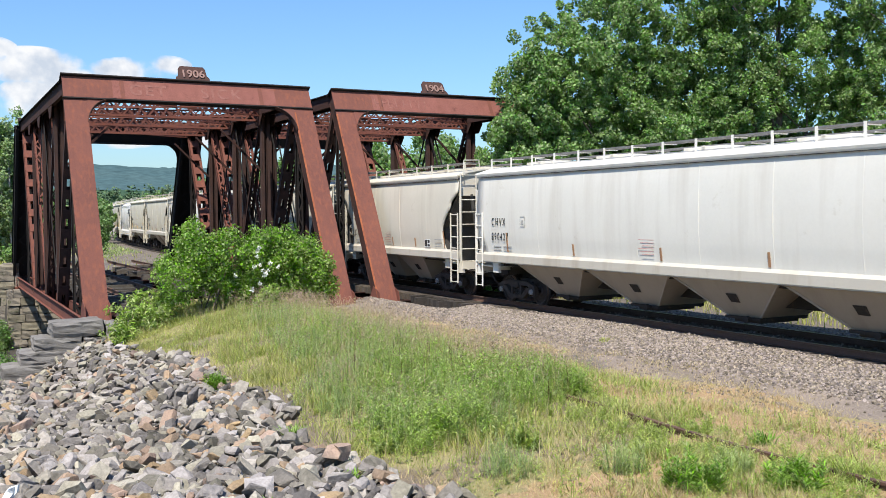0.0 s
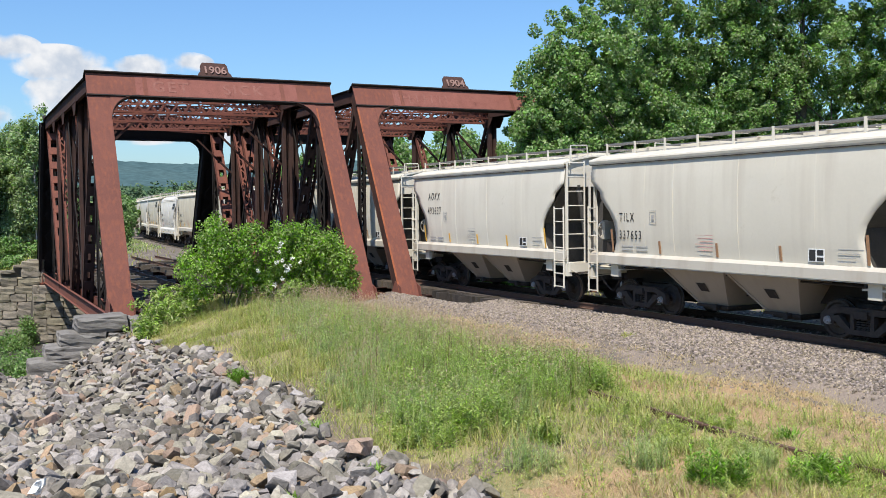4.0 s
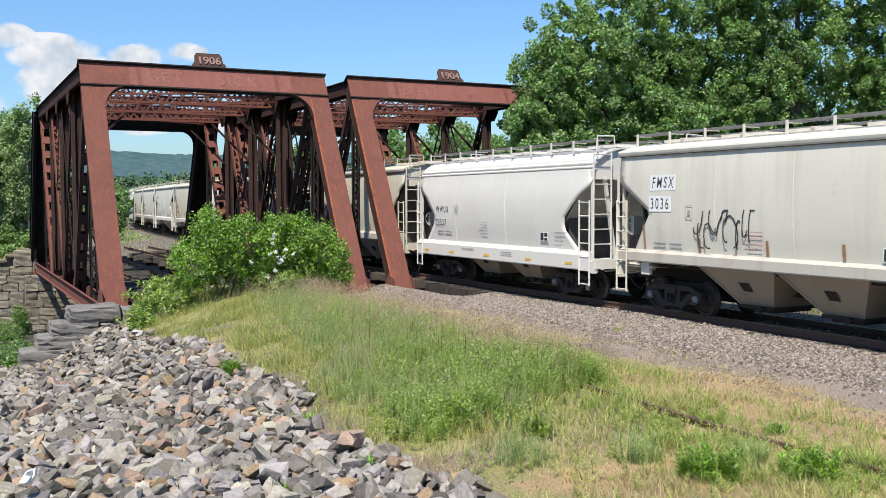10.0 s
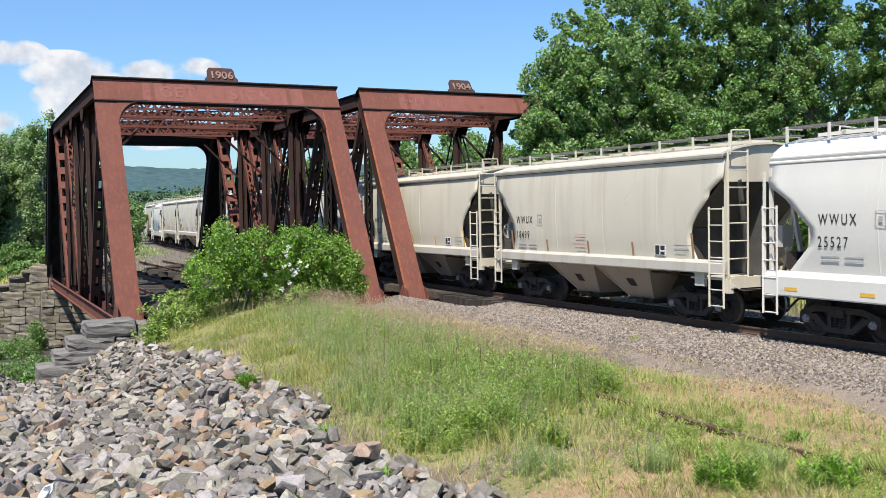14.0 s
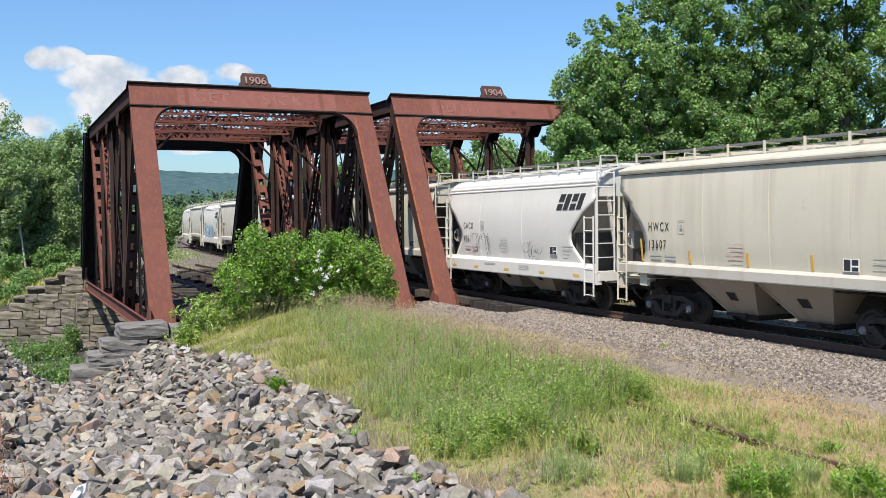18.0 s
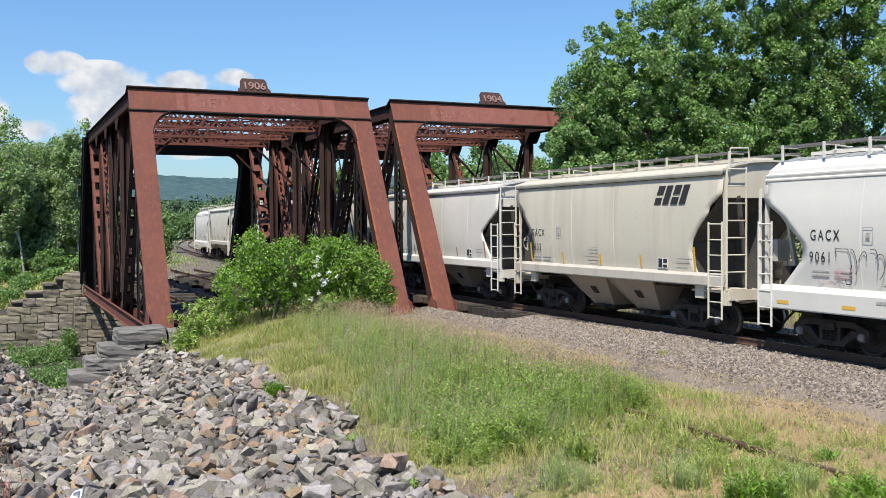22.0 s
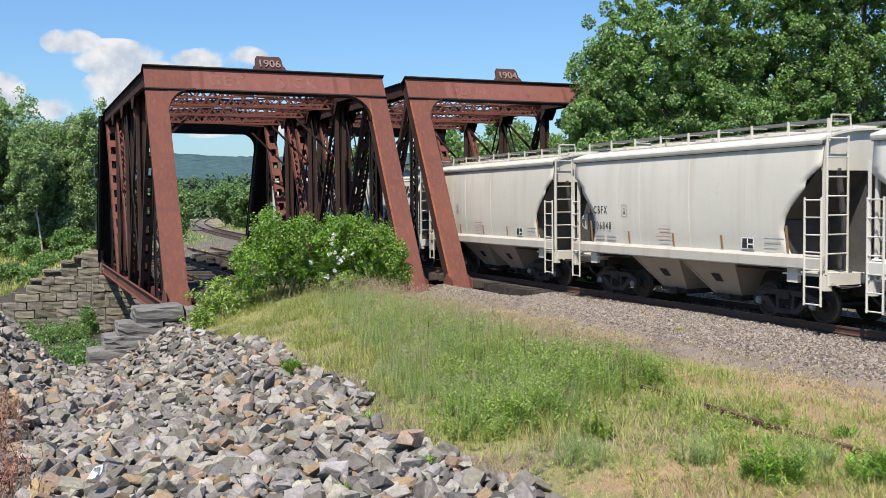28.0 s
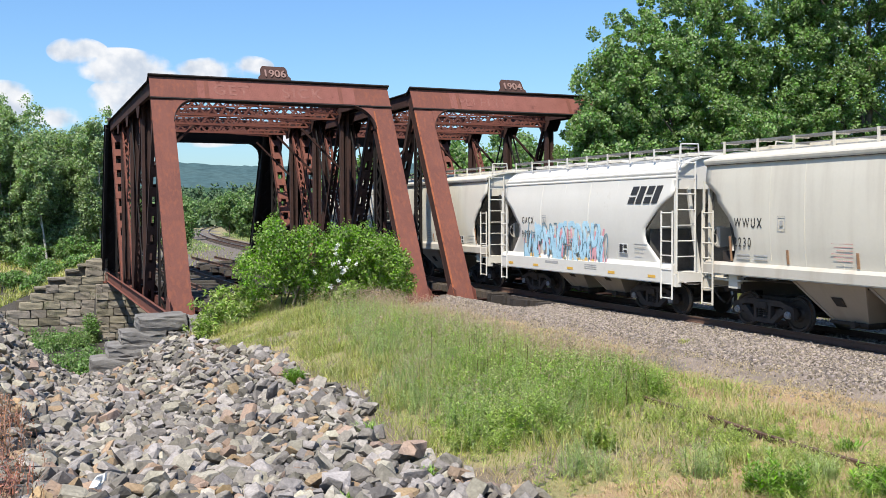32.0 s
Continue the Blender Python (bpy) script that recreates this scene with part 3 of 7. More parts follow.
def built_up(p, q, w, d):
    """A riveted H-shaped post: its web, and the plates and angles along its edges."""
    p, q = Vector(p), Vector(q)
    web, edges = Shape().beam(p, q, w - 0.02, 0.018), []
    for k in (-1, 1):
        o = Vector((k * (w / 2 - 0.012), 0, 0))
        edges.append(("flange_plate", Shape().beam(p + o, q + o, 0.024, d)))
        for g in (-1, 1):
            o = Vector((k * (w / 2 - 0.07), g * (d / 2 - 0.01), 0))
            edges.append(("edge_angle", Shape().beam(p + o, q + o, 0.11, 0.02)))
        o = Vector((k * 0.05, 0, 0))
        edges.append(("web_stiffener", Shape().beam(p + o, q + o, 0.02, 0.16)))
    return web, edges


def battened(p, q, w, d, face=(0, 1, 0), pitch=0.85, plate=0.42):
    """Two channels tied by batten plates, with open squares between."""
    s = Shape()
    p, q = Vector(p), Vector(q)
    y = (q - p).normalized()
    f = Vector(face)
    f = (f - y * f.dot(y)).normalized()
    x = y.cross(f)
    for k in (-1, 1):
        s.beam(p + x * k * (w / 2 - 0.012), q + x * k * (w / 2 - 0.012), 0.024, d, side=x)
        for g in (-1, 1):
            oo = x * k * (w / 2 - 0.07) + f * g * (d / 2 - 0.008)
            s.beam(p + oo, q + oo, 0.14, 0.016, side=x)
    n = int((q - p).length / pitch)
    for i in range(n + 1):
        c = p + (q - p) * (i / n)
        for g in (-1, 1):
            s.beam(c - y * plate / 2 + f * g * (d / 2 + 0.008), c + y * plate / 2 + f * g * (d / 2 + 0.008), w - 0.06, 0.014, side=x)
    return s


def rivets(s, p, q, normal, gap=0.14, r=0.017):
    """A row of rivet heads from p to q."""
    p, q, nrm = Vector(p), Vector(q), Vector(normal).normalized()
    n = int((q - p).length / gap)
    x = nrm.orthogonal().normalized()
    y = nrm.cross(x)
    for i in range(n + 1):
        c = p + (q - p) * (i / max(n, 1))
        s.add([c + x * r, c + y * r, c - x * r, c - y * r, c + nrm * r * 0.8], ((0, 1, 4), (1, 2, 4), (2, 3, 4), (3, 0, 4)))


def end_post(x, y0, y1, out):
    """An inclined built-up end post: its boxed webs and its cover plate. y0: foot, y1: head."""
    webs, s = Shape(), Shape()
    a, b = Vector((x, y0, LOW_Z + 0.45)), Vector((x, y1, TOP_Z - 0.30))
    y = (b - a).normalized()
    f = Vector((1, 0, 0)).cross(y)
    f = f if f.y * out < 0 else -f
    w, d = (0.80, 0.50) if out > 0 else (1.24, 0.50)
    for k in (-1, 1):
        webs.beam(a + Vector((k * (w / 2 - 0.08), 0, 0)), b + Vector((k * (w / 2 - 0.08), 0, 0)), 0.03, d)
        webs.beam(a + Vector((k * (w / 2 - 0.13), 0, 0)) - f * (d / 2), b + Vector((k * (w / 2 - 0.13), 0, 0)) - f * (d / 2), 0.16, 0.02)
    n = 14
    for i in range(n):
        c0, c1 = a + (b - a) * (i / n), a + (b - a) * ((i + 1) / n)
        k = 1 if i % 2 else -1
        webs.beam(c0 + Vector((k * 0.3, 0, 0)) - f * (d / 2 + .01), c1 - Vector((k * 0.3, 0, 0)) - f * (d / 2 + .01), 0.07, 0.015)
    s.beam(a + f * (d / 2 + 0.012), b + f * (d / 2 + 0.012), w, 0.024)
    if out > 0:
        for k in (-1, 1):
            for g in (0.03, 0.17):
                o = Vector((k * (w / 2 - g), 0, 0)) + f * (d / 2 + 0.024)
                rivets(s, a + o, b + o, f)
    return webs, s


def build_bridge(xl, xr, year, rusty, label, faded):
    bridge = thing("truss_bridge", ((xl + xr) / 2, Y_NEAR, LOW_Z), label=label, category="bridge", group="railway bridges")
    base = Vector(bridge.matrix_basis.translation)

    def put(name, s, mat, text="", smooth=False, parent=None):
        s.v = [tuple(Vector(p) - base) for p in s.v]
        return part(name, s, mat, parent or bridge, text, smooth)

    joints = [Y_NEAR + PANEL * i for i in range(7)]
    zt, zb = TOP_Z - 0.28, LOW_Z + 0.32
    inner = {xl: 1, xr: -1}
    for x in (xl, xr):
        # end posts
        webs, cover = end_post(x, joints[0], joints[1], 1)
        # webs coloured darker than the cover plate, as the post's shaded sides
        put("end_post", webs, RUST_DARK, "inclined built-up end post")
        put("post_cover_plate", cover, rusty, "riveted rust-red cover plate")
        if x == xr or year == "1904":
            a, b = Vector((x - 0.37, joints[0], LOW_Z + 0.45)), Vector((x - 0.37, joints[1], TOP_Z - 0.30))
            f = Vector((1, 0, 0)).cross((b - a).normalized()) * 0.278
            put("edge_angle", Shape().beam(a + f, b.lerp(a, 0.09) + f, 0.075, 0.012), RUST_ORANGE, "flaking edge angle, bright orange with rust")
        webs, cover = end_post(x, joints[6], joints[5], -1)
        # far posts show their shaded inner face, painted near black
        put("end_post", webs, STEEL_SHADED)
        put("post_cover_plate", cover, STEEL_SHADED)
        # top chord: box with a dark cover plate
        s = Shape()
        for k in (-1, 1):
            s.beam((x + k * 0.30, joints[1] - 0.1, zt), (x + k * 0.30, joints[5] + 0.1, zt), 0.03, 0.5)
            s.beam((x + k * 0.26, joints[1] - 0.1, zt - 0.25), (x + k * 0.26, joints[5] + 0.1, zt - 0.25), 0.14, 0.02)
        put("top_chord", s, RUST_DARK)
        put("chord_cover_plate", Shape().beam((x, joints[1] + 0.12, zt + 0.265), (x, joints[5] + 0.28, zt + 0.265), 0.86, 0.03), STEEL_SHADED)
        # bottom chord: deep plates
        s = Shape()
        for k in (-1, 1):
            s.beam((x + k * 0.24, joints[0] - 0.25, zb), (x + k * 0.24, joints[6] + 0.25, zb), 0.03, 0.52)
            for g in (-1, 1):
                s.beam((x + k * 0.29, joints[0] - 0.25, zb + g * 0.25), (x + k * 0.29, joints[6] + 0.25, zb + g * 0.25), 0.13, 0.02)
        for i in range(26):
            yy = joints[0] + 0.5 + i * 1.04
            s.beam((x - 0.2, yy, zb - 0.26), (x + 0.2, yy + 0.5, zb - 0.26), 0.3, 0.014)
        put("bottom_chord", s, RUST)
        # gusset shoes
        for y in (joints[0], joints[6]):
            s = Shape()
            for k in (-1, 1):
                s.ngon([(x + k * 0.40, y - 0.55, zb - 0.3), (x + k * 0.40, y + 0.75, zb - 0.3), (x + k * 0.40, y + 0.75, zb + 0.35),
                        (x + k * 0.40, y + 0.3, zb + 0.95), (x + k * 0.40, y - 0.25, zb + 0.75)], (0.022, 0, 0))
            s.slab(x - 0.5, x + 0.5, y - 0.6, y + 0.6, LOW_Z - 0.06, LOW_Z + 0.04)
            s.tube((x - 0.5, y, zb), (x + 0.5, y, zb), 0.11)
            put("bearing_shoe", s, RUST)
        # verticals, their shaded sides put into darker steel colours
        for i in range(1, 6):
            y = joints[i]
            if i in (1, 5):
                put("hanger", laced((x, y, zb), (x, y, zt), 0.30, 0.20, (0, 1, 0), 0.5), STEEL_SHADED)
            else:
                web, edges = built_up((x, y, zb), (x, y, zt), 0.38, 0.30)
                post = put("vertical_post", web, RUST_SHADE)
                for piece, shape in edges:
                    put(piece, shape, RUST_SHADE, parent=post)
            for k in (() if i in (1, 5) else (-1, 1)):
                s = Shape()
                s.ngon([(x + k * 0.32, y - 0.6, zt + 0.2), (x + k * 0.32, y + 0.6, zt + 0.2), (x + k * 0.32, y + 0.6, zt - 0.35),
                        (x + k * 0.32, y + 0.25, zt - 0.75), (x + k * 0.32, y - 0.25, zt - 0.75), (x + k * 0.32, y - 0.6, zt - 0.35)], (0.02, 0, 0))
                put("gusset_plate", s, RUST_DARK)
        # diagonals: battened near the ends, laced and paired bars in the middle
        # dark colours here paint in the shade on some diagonals
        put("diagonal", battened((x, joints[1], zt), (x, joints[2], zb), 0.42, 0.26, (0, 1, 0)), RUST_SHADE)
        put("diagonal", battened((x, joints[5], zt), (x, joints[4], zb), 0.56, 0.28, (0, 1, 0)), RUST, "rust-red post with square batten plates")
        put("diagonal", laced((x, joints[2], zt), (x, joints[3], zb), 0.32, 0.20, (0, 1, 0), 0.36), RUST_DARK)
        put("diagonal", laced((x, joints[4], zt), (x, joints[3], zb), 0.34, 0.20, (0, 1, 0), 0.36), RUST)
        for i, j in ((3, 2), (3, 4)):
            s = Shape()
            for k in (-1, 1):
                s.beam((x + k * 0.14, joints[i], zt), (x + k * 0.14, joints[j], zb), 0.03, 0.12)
            put("counter_brace", s, STEEL_SHADED)
    # portals
    for jb, jt, out in ((joints[0], joints[1], 1), (joints[6], joints[5], -1)):
        a, b = Vector((0, jb, LOW_Z + 0.45)), Vector((0, jt, TOP_Z - 0.30))
        along = (b - a).normalized()
        nrm = Vector((1, 0, 0)).cross(along)
        nrm = nrm if nrm.y * out < 0 else -nrm
        # the far portal's shaded inner side is put into its dark colour
        mat = rusty if out > 0 else STEEL_SHADED

        def on(x, h, o=0.0):
            p = b + along * h + nrm * (0.27 + o)
            return Vector((x, p.y, p.z))

        x0, x1 = xl - 0.40, xr + 0.40
        drop = 0.62 if out > 0 else 0.84
        thick = nrm * -0.05
        s = Shape()
        s.ngon([on(x0, 0.30, 0.03), on(x1, 0.30, 0.03), on(x1, -drop, 0.03), on(x0, -drop, 0.03)], thick)
        if out > 0:
            for h in (0.24, -0.56):
                rivets(s, on(x0, h, 0.03), on(x1, h, 0.03), nrm, 0.16)
        put("portal_strut", s, mat, "deep riveted plate, rust-red with faded paint" if out > 0 else "")
        if out > 0:
            put("strut_panel", Shape().ngon([on(x0 + 1.75, 0.27, 0.036), on(x1 - 1.5, 0.27, 0.036), on(x1 - 1.5, -0.59, 0.036), on(x0 + 1.75, -0.59, 0.036)], nrm * -0.01), RUST_PALE, "paler faded red web plate")
        n = 5
        for i in range(1, n):
            x = x0 + (x1 - x0) * (i / n + (0.02 if i % 2 else -0.02))
            put("splice_plate", Shape().ngon([on(x - 0.08, 0.28, 0.045), on(x + 0.08, 0.28, 0.045), on(x + 0.08, -0.6, 0.045), on(x - 0.08, -0.6, 0.045)], nrm * -0.012), mat) if i in (1, 4) else None
        s = Shape()
        s.beam(on(x0 - 0.02, -drop - 0.04, -0.02), on(x1 + 0.02, -drop - 0.04, -0.02), 0.20, 0.05, side=nrm)
        put("strut_flange", s, STEEL_SHADED)
        s = Shape()
        s.beam(on(x0 - 0.05, 0.33, -0.15), on(x1 + 0.05, 0.33, -0.15), 0.62, 0.05, side=nrm)
        put("portal_cap", s, STEEL_SHADED)
        # curved knee brackets
        for x, k in ((xl + (0.40 if out > 0 else 0.62), 1), (xr - (0.40 if out > 0 else 0.62), -1)):
            r = 1.05
            outline = [on(x, -drop, 0.02), on(x + k * r, -drop, 0.02)]
            outline += [on(x + k * (r - r * math.sin(t)), -drop - r + r * math.cos(t), 0.02) for t in np.linspace(0.12, math.pi / 2, 8)]
            if k < 0:
                outline.reverse()
            put("knee_bracket", Shape().ngon(outline, nrm * -0.03), mat)
            s = Shape()
            arc = [on(x + k * (r - r * math.sin(t)), -drop - r + r * math.cos(t), -0.02) for t in np.linspace(0.0, math.pi / 2, 10)]
            rim = [p + nrm * u for p in arc for u in (-0.10, 0.10)]
            rise = [(arc[min(n_ + 1, 9)] - arc[max(n_ - 1, 0)]).normalized().cross(nrm) * 0.022 for n_ in range(10)]
            rim += [p + rise[n_ // 2] for n_, p in enumerate(list(rim))]
            s.add(rim, [f for a in range(0, 18, 2) for f in ((a, a + 1, a + 3, a + 2), (a + 20, a + 22, a + 23, a + 21), (a, a + 2, a + 22, a + 20), (a + 1, a + 21, a + 23, a + 3))] + [(0, 20, 21, 1), (18, 19, 39, 38)])
            put("bracket_flange", s, RUST_SHADE)
        if out > 0:
            # year plate on its little gable
            xm = (xl + xr) / 2 + 0.08
            w, hh = 0.66, 0.74
            pl = [on(xm + u * w, 0.36 + v * hh, 0.0) for u, v in ((-1, 0), (1, 0), (0.98, 0.3), (0.84, 0.42), (0.80, 0.84), (0.68, 1), (-0.68, 1), (-0.80, 0.84), (-0.84, 0.42), (-0.98, 0.3))]
            plate = put("year_plate", Shape().ngon(pl, nrm * -0.09), RUST_PLATE, "cast rust-red year plate with raised figures")
            cu = bpy.data.curves.new("figures", "FONT")
            cu.offset = 0.008
            cu.body, cu.size, cu.extrude, cu.align_x, cu.align_y = year, 0.47, 0.03, "CENTER", "CENTER"
            cu.space_character = 1.0
            cu.materials.append(FIGURES)
            tx = new("raised_figures", cu)
            m = Matrix((Vector((1, 0, 0)), along, nrm)).transposed().to_4x4()
            m.translation = on(xm, 0.36 + 0.48 * hh, 0.015) - base
            tx.parent, tx.matrix_basis = plate, m
            # illegible faded lettering on the strut
            rng = random.Random(year)
            if year == "1906":
                for word, lo in (("GET", 2.35), ("SICK", 5.05)):
                    chalk = bpy.data.curves.new("chalk_writing", "FONT")
                    chalk.body, chalk.size, chalk.extrude, chalk.offset, chalk.space_character = word, 0.66, 0.002, 0.012, 1.25
                    chalk.materials.append(FAINT)
                    tx = new("chalk_writing", chalk)
                    m = Matrix((Vector((1, 0, 0)), along, nrm)).transposed().to_4x4()
                    m.translation = on(x0 + lo, -0.40, 0.042) - base
                    tx.parent, tx.matrix_basis = bridge, m
            for lo, hi in faded:
                x = x0 + lo
                while x < x0 + hi:
                    wd = rng.uniform(0.16, 0.26)
                    h0 = rng.uniform(-0.44, -0.36)
                    s = Shape()
                    s.beam(on(x, h0, 0.042), on(x + rng.uniform(-.03, .08), h0 + 0.42, 0.042), 0.06, 0.006, side=(1, 0, 0))
                    if rng.random() < 0.7:
                        hb = h0 + rng.choice((0.02, 0.2, 0.4))
                        s.beam(on(x, hb, 0.043), on(x + wd, hb, 0.043), 0.05, 0.006, side=along)
                    put("faded_mark", s, FAINT)
                    x += wd + 0.13
    # floor: beams, stringers, open ties
    for y in joints:
        s = Shape()
        s.beam((xl, y, -0.72), (xr, y, -0.72), 0.03, 0.62, side=(0, 1, 0))
        for g in (-1, 1):
            s.beam((xl, y, -0.72 + g * 0.31), (xr, y, -0.72 + g * 0.31), 0.30, 0.03, side=(0, 1, 0))
        put("floor_beam", s, RUST_DARK)
    mid = (xl + xr) / 2
    lanes = (mid - 2.02, mid + 2.02) if year == "1906" else (TRACK_X, TRACK_X + 4.0)
    for c in lanes:
        for k in (-1, 1):
            s = Shape()
            s.beam((c + k * 0.95, joints[0] - 0.3, -0.66), (c + k * 0.95, joints[6] + 0.3, -0.66), 0.025, 0.46)
            for g in (-1, 1):
                s.beam((c + k * 0.95, joints[0] - 0.3, -0.66 + g * 0.23), (c + k * 0.95, joints[6] + 0.3, -0.66 + g * 0.23), 0.22, 0.025)
            put("stringer", s, RUST_DARK)
    # overhead sway frames and top bracing
    for y in joints[2:5]:
        for z in (zt + 0.12, zt - 0.56):
            g = 1 if z > zt else -1
            put("sway_strut", Shape().beam((xl + 0.3, y, z), (xr - 0.3, y, z), 0.22, 0.02, side=(0, 1, 0)).beam((xl + 0.3, y, z - g * 0.05), (xr - 0.3, y, z - g * 0.05), 0.025, 0.09, side=(0, 1, 0)), RUST)
        s = Shape()
        n = 15
        for i in range(n):
            xa, xb = xl + 0.4 + (xr - xl - 0.8) * i / n, xl + 0.4 + (xr - xl - 0.8) * (i + 1) / n
            for k in (0, 1):
                put("sway_bar", Shape().beam((xa, y + 0.02 * k, zt - 0.54 + 0.64 * k), (xb, y + 0.02 * k, zt + 0.10 - 0.64 * k), 0.02, 0.075, side=(0, 1, 0)), RUST)
        for x, k in ((xl + 0.25, 1), (xr - 0.25, -1)):
            put("sway_brace", Shape().beam((x, y, zt - 2.7), (x + k * 1.75, y, zt - 1.0), 0.09, 0.09), RUST_DARK)
    for i in range(1, 5):
        for a, b in ((xl, xr), (xr, xl)):
            put("lateral_brace", cross_laced((a, joints[i], zt - 0.16), (b, joints[i + 1], zt - 0.16), 0.34, 0.12), RUST)
    return bridge, lanes


BRIDGE_1, LANES_1 = build_bridge(*SPANS[0], "1906", RUST, "old rusty double-track truss bridge on stone abutments, out of use", ())
BRIDGE_2, LANES_2 = build_bridge(*SPANS[1], "1904", RUST, "old rusty truss bridge carrying the running track over a river", ((1.9, 4.6),))


def make_bridge_decks():
    rng = random.Random(9)
    tie = Shape().box(Matrix.Identity(4), 3.0, 0.24, 0.26).mesh("bridge_tie")
    for lanes, mat, skip, label in ((LANES_1, TIMBER, 0.35, "broken deck of grey rotten bridge ties"), (LANES_2, TIE, 0.0, "deck of dark bridge ties under the running track")):
        for n, c in enumerate(lanes):
            if lanes is LANES_2 and n == 1:
                continue
            deck = thing("bridge_deck", (c, Y_NEAR, -0.43), label=label, category="bridge deck")
            y = Y_NEAR - 0.5
            while y < Y_FAR + 0.5:
                if rng.random() >= skip:
                    wild = skip > 0
                    part("bridge_tie", tie, mat, deck, at=pose(rng.uniform(-.2, .2) if wild else 0, y - Y_NEAR, 0.13 + (rng.uniform(-.02, .12) if wild else 0), 0,
                                                             rng.uniform(-3, 3) if wild else 0, rng.uniform(-9, 9) if wild else 0))
                y += 0.42
    # old rails and planks left on the first bridge
    for c in LANES_1:
        for k in (-0.755, 0.755):
            old = thing("bridge_rail", label="rusty old rail lying on rotten ties", category="rail", kind="structure")
            part("rail_length", rail_shape([(c + k, y, 0.03) for y in (Y_NEAR - 1, Y_NEAR + 14, Y_FAR + 6)]), RAIL_MAT, old)


make_bridge_decks()


CREOSOTE = shade("creosoted_timber", (0.028, 0.023, 0.019), (0.055, 0.045, 0.037), 0.95, 0.0, 3, 30, 0.5, each=0.35, stretch=(1, 8, 8))


def make_approach():
    """Open timbers that carry the running track onto the second bridge."""
    rng = random.Random(14)
    deck = thing("approach_deck", (TRACK_X, 31.0, -0.34), label="short deck of dark timbers with open ends before the bridge", category="bridge deck")
    tie = Shape().box(Matrix.Identity(4), 3.2, 0.22, 0.26).mesh("approach_tie")
    for i in range(10):
        part("approach_tie", tie, CREOSOTE, deck, at=pose(-0.1 + rng.uniform(-.22, .22), -1.9 + 0.42 * i, rng.uniform(-.01, .05), 0, 0, rng.uniform(-2, 2)))
    beam = Shape().box(Matrix.Identity(4), 0.28, 4.4, 0.3).mesh("cap_timber")
    for x in (-1.4, -0.8, 0.8, 1.4):
        part("cap_timber", beam, CREOSOTE, deck, at=pose(x, 0.0, -0.27, 0, 0, rng.uniform(-2, 2)))


make_approach()


# ---------------- the train ----------------
UNDER = shade("grimy_underframe", (0.028, 0.024, 0.022), (0.05, 0.041, 0.035), 0.85, 0.0, 4, 40, 0.2, (0.10, 0.065, 0.045), 0.62, 3.0, gloss=0.25)
TRUCK_MAT = shade("rusty_cast_truck", (0.060, 0.048, 0.041), (0.036, 0.029, 0.026), 0.85, 0.0, 5, 40, 0.25, (0.10, 0.058, 0.042), 0.62, 4.0, gloss=0.25)
WHEEL_MAT = shade("brown_wheel_steel", (0.050, 0.038, 0.032), (0.030, 0.025, 0.023), 0.6, 0.3, 6, 40, 0.1)
TREAD_MAT = shade("bright_wheel_tread", (0.36, 0.31, 0.28), (0.28, 0.23, 0.2), 0.4, 0.8, 6, 40, 0.05)
CAP_MAT = shade("bearing_cap_paint", (0.30, 0.31, 0.33), (0.22, 0.20, 0.19), 0.6, 0.0, 8, 40, 0.1)
# slope sheet colours hold the shade of the car ends: grey, then near black
SLOPE_MAT = shade("dusty_half_shaded_slope_sheet", (0.40, 0.39, 0.365), (0.30, 0.29, 0.27), 0.8, 0.0, 2, 30, 0.1, (0.2, 0.18, 0.16), 0.64, 2.0)
SLOPE_SHADED = shade("shaded_slope_sheet", (0.085, 0.080, 0.074), (0.06, 0.056, 0.052), 0.85, 0.0, 2, 30, 0.1, (0.13, 0.11, 0.095), 0.64, 2.0)
GRATING = shade("galvanised_grating", (0.23, 0.225, 0.215), (0.16, 0.155, 0.15), 0.7, 0.3, 3, 30, 0.1)
INK = shade("black_stencil_paint", (0.018, 0.018, 0.018), (0.03, 0.03, 0.03), 0.6, 0.0, 8, 50, 0.0)
INK_GREY = shade("worn_grey_stencil", (0.30, 0.295, 0.28), (0.42, 0.41, 0.39), 0.7, 0.0, 8, 50, 0.0)
INK_RED = shade("faded_red_stencil", (0.50, 0.24, 0.21), (0.58, 0.36, 0.32), 0.7, 0.0, 8, 50, 0.0)
MARK_WHITE = shade("white_label", (0.8, 0.8, 0.78), (0.72, 0.72, 0.7), 0.6, 0.0, 8, 50, 0.0)
YELLOW = shade("yellow_reflector", (0.72, 0.42, 0.06), (0.62, 0.36, 0.07), 0.5, 0.0, 6, 50, 0.0)
RUSTY_STRIP = shade("rusty_strip", (0.36, 0.20, 0.10), (0.28, 0.15, 0.08), 0.7, 0.0, 6, 50, 0.0)
SPRAY_BLACK = shade("black_spray_paint", (0.03, 0.03, 0.032), (0.06, 0.06, 0.06), 0.6, 0.0, 8, 50, 0.0)
SPRAY_BLUE = shade("pale_blue_spray_paint", (0.30, 0.52, 0.66), (0.50, 0.70, 0.78), 0.6, 0.0, 2.5, 50, 0.0)
SPRAY_RED = shade("pink_red_spray_paint", (0.62, 0.22, 0.26), (0.70, 0.42, 0.44), 0.6, 0.0, 3, 50, 0.0)
SPRAY_AMBER = shade("orange_spray_paint", (0.75, 0.38, 0.10), (0.75, 0.55, 0.2), 0.6, 0.0, 3, 50, 0.0)
